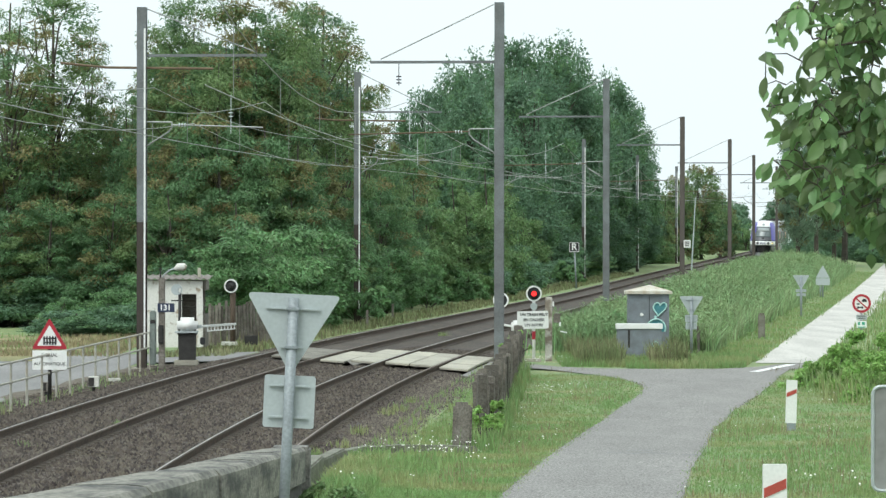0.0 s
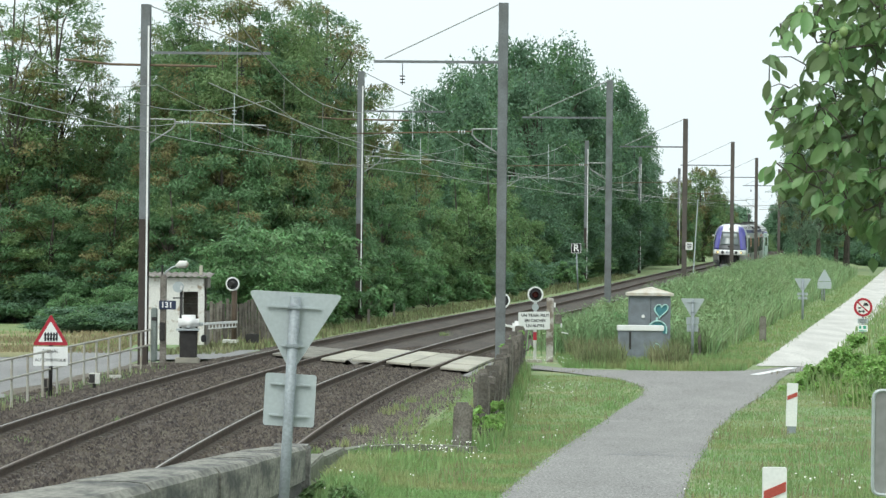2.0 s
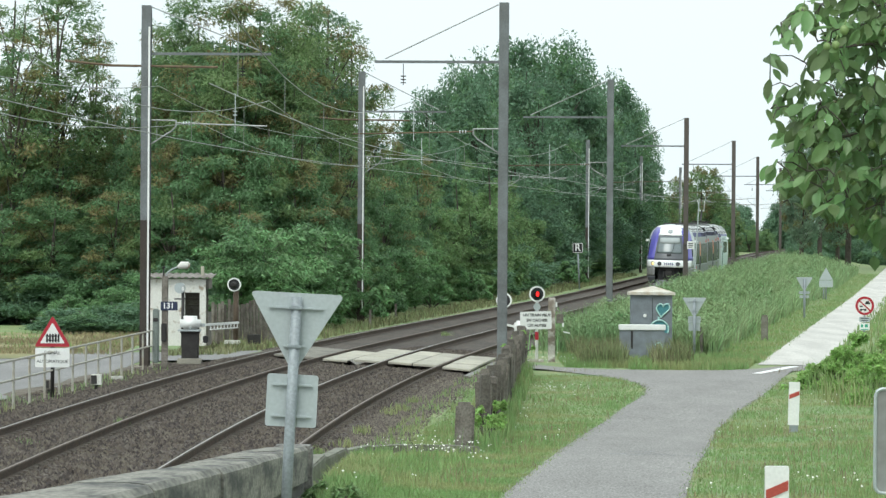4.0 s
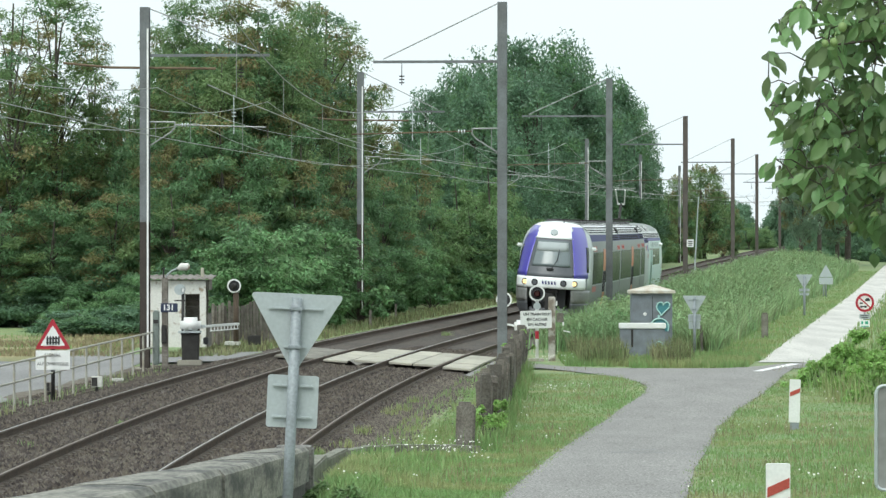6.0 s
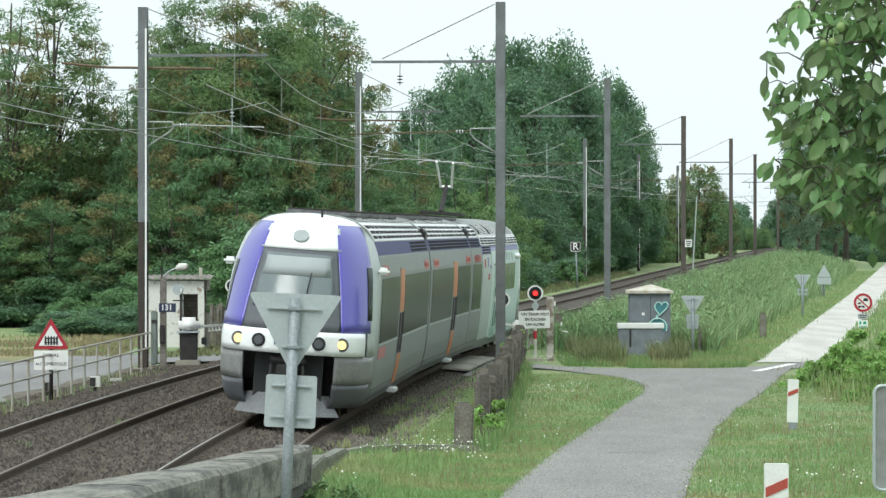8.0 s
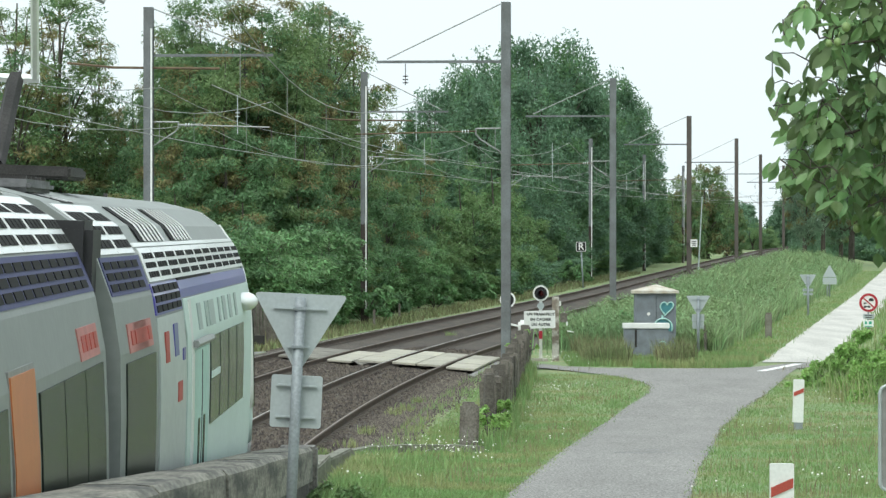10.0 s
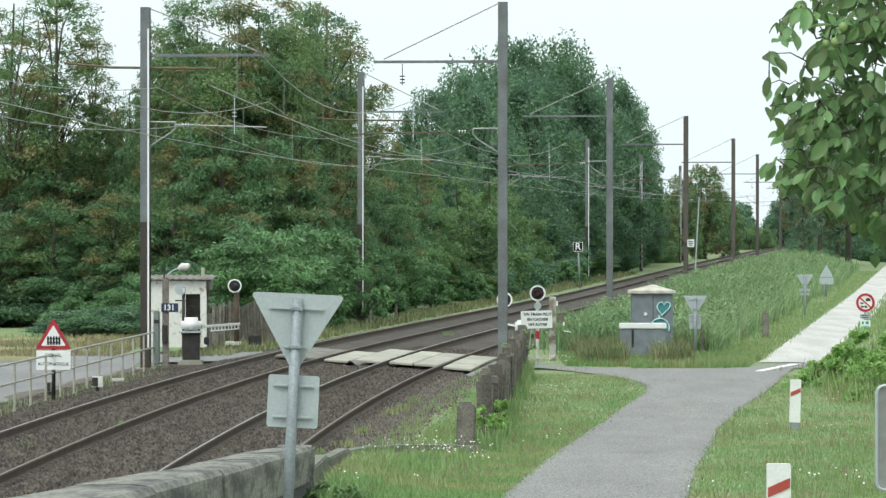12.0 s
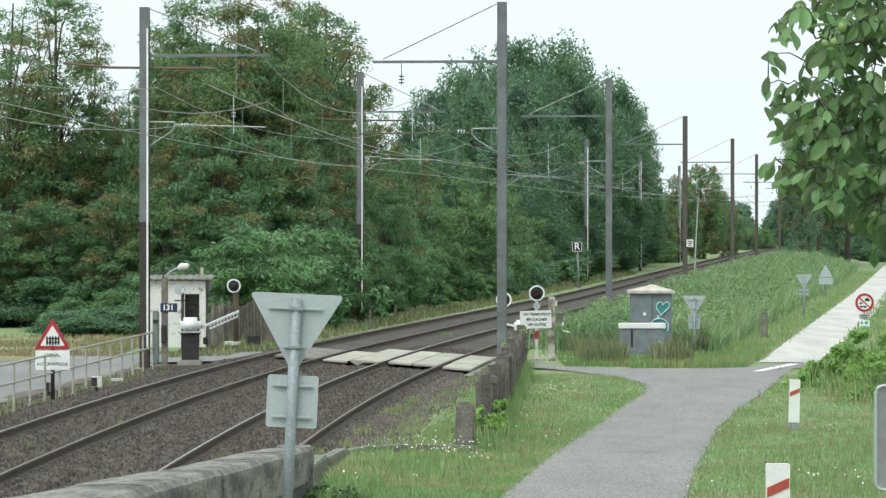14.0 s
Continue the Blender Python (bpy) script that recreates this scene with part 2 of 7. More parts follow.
RED_ON = glowing("signal_red", (1.0, 0.03, 0.03), 1.1)


# ---- builders ----
def mesh_of(name, verts, faces, mats, index=None, shade=False):
    me = bpy.data.meshes.new(name)
    me.from_pydata([tuple(v) for v in verts], [], faces)
    for m in (mats if isinstance(mats, (list, tuple)) else [mats]):
        me.materials.append(m)
    if index is not None:
        me.polygons.foreach_set("material_index", index)
    if shade:
        me.polygons.foreach_set("use_smooth", [True] * len(me.polygons))
    me.update()
    return me


def part(name, bm, mat, parent=None, label="", shade=False):
    """Links a bmesh as one mesh object under a thing or part."""
    me = bpy.data.meshes.new(name)
    bmesh.ops.recalc_face_normals(bm, faces=bm.faces)
    bm.to_mesh(me)
    bm.free()
    me.materials.append(mat)
    if shade:
        me.polygons.foreach_set("use_smooth", [True] * len(me.polygons))
    ob = new(name, me)
    ob.parent = parent
    return tagged(ob, label)


def piece(name, me, parent=None, m=None):
    ob = new(name, me)
    ob.parent = parent
    if m is not None:
        ob.matrix_basis = m
    return ob


def thing(name, m, label, category, group="", kind=""):
    ob = new(name)
    ob.empty_display_size = 0.2
    ob.matrix_basis = m
    return tagged(ob, label, category, group, kind)


def box(bm, sx, sy, sz, m=Matrix(), bevel=0.0):
    r = bmesh.ops.create_cube(bm, size=1, matrix=m @ Matrix.Diagonal((sx, sy, sz, 1)))
    if bevel:
        vs = set(r["verts"])
        bmesh.ops.bevel(bm, geom=[e for e in bm.edges if e.verts[0] in vs and e.verts[1] in vs], offset=bevel, segments=2, affect="EDGES")
    return bm


def boxes(*specs, bevel=0.0):
    """A bmesh of boxes: (sx, sy, sz, x, y, z[, rx, ry, rz])."""
    bm = bmesh.new()
    for s in specs:
        box(bm, s[0], s[1], s[2], pose(*s[3:]), bevel)
    return bm


def tube(points, radii, sides=8, bm=None, cap=True):
    """A round bar along points."""
    bm = bm or bmesh.new()
    points = [Vector(p) for p in points]
    if not isinstance(radii, (list, tuple)):
        radii = [radii] * len(points)
    rings = []
    for i, p in enumerate(points):
        d = (points[min(i + 1, len(points) - 1)] - points[max(i - 1, 0)]).normalized()
        a = d.orthogonal().normalized()
        if abs(d.z) < 0.9:
            a = d.cross(Vector((0, 0, 1))).normalized()
        else:
            a = d.cross(Vector((0, 1, 0))).normalized()
        b = d.cross(a)
        rings.append([bm.verts.new(p + radii[i] * (math.cos(t) * a + math.sin(t) * b)) for t in [2 * math.pi * k / sides for k in range(sides)]])
    for r, s in zip(rings, rings[1:]):
        for k in range(sides):
            bm.faces.new((r[k], r[(k + 1) % sides], s[(k + 1) % sides], s[k]))
    if cap:
        bm.faces.new(rings[0])
        bm.faces.new(rings[-1])
    return bm


def disc(bm, radius, thick, m=Matrix(), sides=24):
    """A thin round plate that faces along -y."""
    bmesh.ops.create_cone(bm, cap_ends=True, segments=sides, radius1=radius, radius2=radius, depth=thick, matrix=m @ pose(0, 0, 0, 90, 0, 0))
    return bm


def ring(bm, outer, inner, thick, m=Matrix(), sides=28):
    vs = []
    for k in range(sides):
        a = 2 * math.pi * k / sides
        c, s = math.cos(a), math.sin(a)
        vs.append([bm.verts.new(m @ Vector((r * c, y, r * s))) for r, y in ((outer, -thick / 2), (inner, -thick / 2), (inner, thick / 2), (outer, thick / 2))])
    for k in range(sides):
        p, q = vs[k], vs[(k + 1) % sides]
        for j in range(4):
            bm.faces.new((p[j], p[(j + 1) % 4], q[(j + 1) % 4], q[j]))
    return bm


def plate(bm, outline, thick, m=Matrix()):
    """A plate with the outline (x, z), facing along -y, thick behind."""
    f = [bm.verts.new(m @ Vector((x, -thick / 2, z))) for x, z in outline]
    b = [bm.verts.new(m @ Vector((x, thick / 2, z))) for x, z in outline]
    bm.faces.new(f)
    bm.faces.new(b[::-1])
    for i in range(len(f)):
        j = (i + 1) % len(f)
        bm.faces.new((f[i], f[j], b[j], b[i]))
    return bm


def rounded(points, r, n=5):
    """The outline with its corners rounded."""
    out = []
    pts = [Vector(p) for p in points]
    for i, p in enumerate(pts):
        a, b = (pts[i - 1] - p).normalized(), (pts[(i + 1) % len(pts)] - p).normalized()
        half = a.angle(b) / 2
        cut = r / math.tan(half)
        s, e = p + a * cut, p + b * cut
        for k in range(n + 1):
            t = k / n
            out.append(tuple((s * (1 - t) + p * t) * (1 - t) + (p * (1 - t) + e * t) * t))
    return out


def words(text, size, mat, parent, m, name="lettering", label="", bold=0.0):
    cu = bpy.data.curves.new(name, "FONT")
    cu.body, cu.size, cu.align_x, cu.align_y, cu.extrude, cu.offset = text, size, "CENTER", "CENTER", 0.002, bold
    cu.materials.append(mat)
    tmp = bpy.data.objects.new(name, cu)
    scene.collection.objects.link(tmp)
    me = bpy.data.meshes.new_from_object(tmp.evaluated_get(bpy.context.evaluated_depsgraph_get()))
    bpy.data.objects.remove(tmp)
    bpy.data.curves.remove(cu)
    me.name = name
    ob = new(name, me)
    ob.parent = parent
    ob.matrix_basis = m
    return tagged(ob, label)


def sweep(name, profile, ys, mat, centre=0.0, closed=False, jitter=0.0, shade=False):
    """A strip along the railway with the profile (offset from the near track's centre, z)."""
    rnd = random.Random(5)
    verts, faces = [], []
    n = len(profile)
    for y in ys:
        for off, z in profile:
            verts.append(rail_point(y, off + jitter * rnd.uniform(-1, 1), z + jitter * rnd.uniform(-1, 1) * 0.4, centre))
    for i in range(len(ys) - 1):
        for k in range(n if closed else n - 1):
            a, b = i * n + k, i * n + (k + 1) % n
            faces.append((a, b, b + n, a + n))
    return new(name, mesh_of(name, verts, faces, mat, shade=shade))


def strip(name, left, right, mat, z, label, cols=4, lift=0.0):
    """A paved surface between two edges, lists of (x, y)."""
    verts, faces = [], []
    for (ax, ay), (bx, by) in zip(left, right):
        for k in range(cols + 1):
            t = k / cols
            x, y = ax + (bx - ax) * t, ay + (by - ay) * t
            verts.append((x, y, z(x, y) + lift))
    for i in range(len(left) - 1):
        for k in range(cols):
            a = i * (cols + 1) + k
            faces.append((a, a + 1, a + cols + 2, a + cols + 1))
    return tagged(new(name, mesh_of(name, verts, faces, mat)), label, kind="structure")


def span(a, b, step):
    n = max(1, round(abs(b - a) / step))
    return [a + (b - a) * i / n for i in range(n + 1)]



# ---- ground, roads and track bed ----
def build_ground():
    verts, faces = [], []
    offs = [-2500, -1200, -600, -300, -150, -90, -60, -45, -34, -28, -23, -19, -16, -14, -12, -11, -9.5, -8.2, -7.4, -7.0, -6.6, -6.4, -6.25, -6.1, -3, 0.8, 1.3, 1.6, 1.8, 2.0, 2.3,
            2.8, 3.5, 4.2, 5, 6, 7, 8, 9, 10.5, 12, 14, 17, 20, 25, 32, 45, 70, 120, 250, 600, 1200, 2500]
    ys = [-2500, -900, -400, -200, -100] + span(-60, 400, 2.5) + [430, 470, 520, 600, 700, 900, 1400, 2500, 4500]
    for y in ys:
        for o in offs:
            x = line_x(y) + o
            verts.append((x, y, ground_z(x, y) + (-0.03 * abs(noise.noise((x * 0.6, y * 0.25, 0))) if abs(o) > 2.2 else 0)))
    w = len(offs)
    for i in range(len(ys) - 1):
        for k in range(w - 1):
            a = i * w + k
            faces.append((a, a + 1, a + w + 1, a + w))
    tagged(new("ground", mesh_of("ground", verts, faces, GRASS_SOIL, shade=True)), "rough green meadow with drier patches", kind="structure")


def road_z(x, y):
    return ground_z(x, y) + 0.01


def lane_edges(y):
    """Left and right edge of the lane at y."""
    le = np.interp(y, [-40, -20, 0, 20, 35, 47.6, 54.2, 62.6, 75.1, 84.7, 91.9, 96, 99, 101.5, 103.5], [-1.5, -1.3, -1.0, -0.6, 0.0, 0.66, 1.13, 1.74, 2.76, 3.7, 4.53, 4.8, 4.75, 4.5, 4.1])
    ri = np.interp(y, [-40, -20, 0, 20, 35, 47.6, 56.1, 65.1, 75.1, 83.9, 91.0, 99.4, 103.5], [1.5, 1.3, 1.2, 1.5, 2.0, 2.83, 3.45, 4.24, 5.04, 6.04, 7.06, 8.13, 8.6])
    return le, ri


def build_roads():
    fine = [-40, -20, -10, -5, -3, -2, -1, 0] + span(4, 72, 4) + span(73, 83, 1) + [86, 90, 93, 95.5, 98, 99.5, 101, 102.3, 103.5]
    ys = fine
    le, ri = [float(lane_edges(y)[0]) for y in ys], [float(lane_edges(y)[1]) for y in ys]
    strip("road", list(zip(le, ys)), list(zip(ri, ys)), ASPHALT, road_z, "narrow lane of worn pale asphalt", 8)
    # the road across the line, from the junction to the rails
    xs = [2.0, 2.6, 3.2, 4.1, 6, 7.5, 8.6, 9.3, 10.4]
    near = [108.6, 108.0, 106.6, 103.5, 103.5, 103.5, 103.5, 108.6, 110.5]
    far = [113.5, 111.5, 110, 109, 108.6, 108.8, 110.5, 112.5, 114]
    strip("road_junction", list(zip(xs, far)), list(zip(xs, near)), ASPHALT, lambda x, y: -0.05 + 0.03 * smooth(4, 2.2, x), "asphalt junction before the level crossing", 8)
    px = [path_x(y) for y in (113.6, 120, 140, 180, 230, 300, 380, 500)]
    py = [113.6, 120, 140, 180, 230, 300, 380, 500]
    w = [2.2, 1.9, 1.9, 2.2, 2.5, 2.8, 3.2, 4]
    strip("gravel_path", list(zip(px, py)), [(x + d, y) for x, y, d in zip(px, py, w)], GRAVEL, lambda x, y: ground_z(x, y) + 0.012, "pale gravel path climbing along the railway", 6)
    # white give-way stroke on the asphalt
    strip("road_marking", [(8.05, 106.4), (9.55, 112.4)], [(8.3, 106.3), (9.8, 112.2)], WHITE, lambda x, y: -0.044, "worn white painted line", 1)
    # road beyond the railway
    far_l = [(-32, 60), (-32, 80), (-32, 90), (-32, 100), (-32, 108), (-32, 114), (-32, 120.5)]
    far_r = [(-9.9, 60), (-9.6, 80), (-9.4, 90), (-9.1, 100), (-8.9, 106), (-8.8, 112), (-8.8, 120)]
    strip("road_far", far_l, far_r, DUST_ROAD, lambda x, y: -0.238, "dusty grey road beside the railway", 6)
    strip("road_far_crossing", [(-11.8, 127), (-9, 127), (-5.6, 126.8)], [(-11.8, 119), (-9, 118.6), (-6.3, 117.8)], DUST_ROAD, lambda x, y: -0.235 + 0.09 * smooth(-9.2, -6.6, x), "dusty approach to the level crossing", 3)
    strip("track_verge", [(-40, 152), (-25, 152), (-11, 148)], [(-40, 120.6), (-25, 120.6), (-11.5, 120.6)], DRY_SOIL, lambda x, y: -0.24, "dry yellow verge before the wood", 6)


DRY_SOIL = material("dry_verge", (0.30, 0.25, 0.13), var=0.25, scale=0.5, fine=8, bump=0.5, other=(0.15, 0.17, 0.06))


def build_cess():
    """Trodden brown shoulder of stones and earth beside the far track."""
    ys = span(50, 117, 2.5)
    a = [(line_x(y) - 8.1 + 0.15 * math.sin(y * 0.7), y) for y in ys]
    b = [(line_x(y) - 6.22, y) for y in ys]
    strip("cess", a, b, CESS, lambda x, y: ground_z(x, y) + 0.012 + 0.02 * noise.noise((x * 2, y * 0.6, 0)), "brown stony shoulder beside the far track", 6)
    rnd = random.Random(31)
    v, f = [], []
    for _ in range(9000):
        y = rnd.uniform(58, 117)
        x = line_x(y) - rnd.uniform(6.15, 7.6)
        z, q, k = ground_z(x, y) + 0.012, rnd.uniform(0.015, 0.04), len(v)
        v += [(x - q, y - q, z), (x + q, y - 0.6 * q, z), (x + 0.7 * q, y + q, z), (x - q, y + 0.8 * q, z), (x + 0.3 * q, y, z + q * 1.1)]
        f += [(k, k + 1, k + 4), (k + 1, k + 2, k + 4), (k + 2, k + 3, k + 4), (k + 3, k, k + 4)]
    tagged(new("cess_stones", mesh_of("cess_stones", v, f, STONE)), "brown stones scattered beside the far track", "gravel", kind="stuff")


CESS = material("brown_cess", (0.135, 0.112, 0.082), var=0.35, scale=1.2, fine=20, bump=0.9, other=(0.085, 0.07, 0.05), depth=0.03)


def build_track(centre):
    """One track: ballast bed, two rails, sleepers."""
    ys = span(-240, 20, 10) + span(22, 130, 1.0) + span(135, 700, 5)
    prof = [(-2.35, -0.4), (-1.75, -0.24), (-1.35, -0.175), (-0.9, -0.165), (-0.68, -0.17), (-0.3, -0.19), (0.3, -0.19), (0.68, -0.17), (0.9, -0.165), (1.35, -0.175), (1.75, -0.27), (2.2, -0.62)]
    if centre:
        prof[-3:] = [(1.45, -0.23), (1.75, -0.3), (2.3, -0.42)]
    else:
        prof[:2] = [(-1.75, -0.42), (-1.6, -0.3)]
    bed = sweep("ballast_bed", [(centre + o, z) for o, z in prof], ys, BALLAST, centre, jitter=0.025)
    tagged(bed, "brown-grey crushed stone ballast", kind="structure")
    head = [(-0.036, -0.012), (-0.03, -0.002), (-0.012, 0), (0.016, 0), (0.03, -0.002), (0.036, -0.012), (0.036, -0.04), (0.01, -0.06), (0.01, -0.13), (0.07, -0.15), (0.07, -0.165), (-0.07, -0.165), (-0.07, -0.15), (-0.01, -0.13), (-0.01, -0.06), (-0.036, -0.04)]
    for side in (-0.753, 0.753):
        rail = sweep("rail", [(centre + side + o, z) for o, z in head], ys, RUST, centre, closed=True)
        # the sky's gleam is put into the left heads' colour; right heads are duller
        shiny = (side < 0)
        rail.data.materials.append(RAIL_TOP if shiny else RAIL_DULL)
        n = len(head)
        rail.data.polygons.foreach_set("material_index", [1 if k % n == 2 else 0 for k in range(len(rail.data.polygons))])
        tagged(rail, "steel rail with a bright worn head and rusty web" if shiny else "steel rail with a dull brown head", "rail", "running rails", kind="structure")


def build_sleepers():
    bm = bmesh.new()
    for sx in (-0.8, 0.8):
        box(bm, 0.84, 0.27, 0.2, pose(sx, 0, -0.27), 0.02)
    box(bm, 0.9, 0.08, 0.06, pose(0, 0, -0.28))
    for sx in (-0.753, 0.753):
        for d in (-0.1, 0.1):
            box(bm, 0.09, 0.12, 0.05, pose(sx + d, 0, -0.155))
    me = bpy.data.meshes.new("sleeper")
    bm.to_mesh(me)
    bm.free()
    me.materials.append(SLEEPER)
    for centre, y0, y1 in ((0, 44, 128), (-SPACING, 48, 128)):
        holder = tagged(new("sleepers"), "twin-block concrete sleepers sunk in the ballast", "sleepers", kind="structure")
        y = y0
        while y < y1:
            if not (111.6 < y < 121.3 if centre == 0 else 118.4 < y < 126.5):
                m = line_slope(y)
                roll = math.degrees(math.atan(cant(y) / 1.5))
                p = rail_point(y, centre, 0, centre)
                piece("sleeper", me, holder, Matrix.Translation(p) @ pose(0, 0, 0, 0, roll, -math.degrees(math.atan(m))))
            y += 0.6
    # loose stones on the bed
    rnd = np.random.default_rng(3)
    n = 60000
    ys = 44 + 85 * rnd.random(n) ** 1.3
    offs = rnd.uniform(-6.1, 1.9, n)
    base = np.array([(-1, -1, -.4), (1, -1, -.5), (1, 1, -.4), (-1, 1, -.5), (0.2, -0.1, 1)])
    verts, faces = [], []
    for y, o in zip(ys, offs):
        c = 0.0 if o > -2 else -SPACING
        near = abs(abs(o - c) - 0.753)
        if near < 0.11 or (111.4 < y < 121.3 if c == 0 else 118.2 < y < 126.5):
            continue
        loc = abs(o - c)
        z = -0.17 if loc < 1.4 else -0.17 - 0.2 * (loc - 1.4)
        if o - c > 1.4 and c == 0:
            z = -0.17 - 0.78 * (o - 1.4)
        p = rail_point(y, o, z, c)
        s = rnd.uniform(0.02, 0.055, 3)
        a = rnd.uniform(0, 6.28)
        ca, sa = math.cos(a), math.sin(a)
        k = len(verts)
        for bx, by, bz in base:
            bx, by, bz = bx * s[0], by * s[1], bz * s[2]
            verts.append((p.x + bx * ca - by * sa, p.y + bx * sa + by * ca, p.z + bz))
        faces += [(k, k + 1, k + 4), (k + 1, k + 2, k + 4), (k + 2, k + 3, k + 4), (k + 3, k, k + 4)]
    tagged(new("loose_ballast", mesh_of("loose_ballast", verts, faces, STONE)), "loose crushed stones between the rails", "gravel", kind="stuff")


DECK_DARK = material("worn_deck", (0.25, 0.235, 0.195), var=0.2, scale=1.6, fine=40, each=0.15, other=(0.13, 0.12, 0.10))


def build_crossing():
    """Concrete slabs between and beside the rails."""
    holder = tagged(new("crossing_deck"), "pale concrete slabs of the level crossing deck", "crossing", kind="structure")

    def slab(c, o0, o1, y0, y1, z):
        bm = bmesh.new()
        q = [rail_point(y0, o0, z, c), rail_point(y0, o1, z, c), rail_point(y1, o1, z, c), rail_point(y1, o0, z, c)]
        lo = [bm.verts.new(v - Vector((0, 0, 0.07))) for v in q]
        hi = [bm.verts.new(v) for v in q]
        bm.faces.new(hi)
        bm.faces.new(lo[::-1])
        for i in range(4):
            bm.faces.new((lo[i], lo[(i + 1) % 4], hi[(i + 1) % 4], hi[i]))
        bmesh.ops.bevel(bm, geom=list(bm.edges), offset=0.012, segments=1, affect="EDGES")
        part("slab", bm, CONCRETE if c == 0 or o0 > c else DECK_DARK, holder)

    rnd = random.Random(2)
    for c in (0.0, -SPACING):
        for i in range(3):
            y0 = (111.8 if c == 0 else 118.6) + i * (3.3 if c == 0 else 2.7)
            y1 = y0 + (3.26 if c == 0 else 2.66)
            if c:
                slab(c, c - 0.66, c + 0.66, y0, y1, -0.06)
                slab(c, c + 0.84, c + 1.55, y0 - 0.6, y1 - 0.6, -0.05)
                continue
            slab(c, c - 0.66, c - 0.02, y0, y1, -0.03 + rnd.uniform(-.012, .012))
            slab(c, c + 0.02, c + 0.66, y0, y1, -0.03 + rnd.uniform(-.012, .012))
            slab(c, c + 0.84, c + 1.62, y0 - 0.25, y1 - 0.27, -0.03 + rnd.uniform(-.012, .012))
            slab(c, c - 1.62, c - 0.84, y0 + 0.1, y1 + 0.1, -0.03 + rnd.uniform(-.012, .012))
    bm = bmesh.new()
    q = [rail_point(118.2, -2.42, -0.18, -2), rail_point(113, -1.66, -0.1, -2), rail_point(121.5, -1.66, -0.1, -2), rail_point(126, -2.42, -0.18, -2)]
    bm.faces.new([bm.verts.new(v) for v in q])
    part("infill", bm, DECK_DARK, holder)
    bm = bmesh.new()
    q = [rail_point(108.6, 1.66, -0.1), rail_point(106, 3.3, -0.2), rail_point(114, 3.3, -0.2), rail_point(120, 1.66, -0.1)]
    bm.faces.new([bm.verts.new(v) for v in q])
    part("ramp", bm, ASPHALT, holder)


build_ground()
build_roads()
build_track(0.0)
build_track(-SPACING)
build_cess()
build_sleepers()
build_crossing()


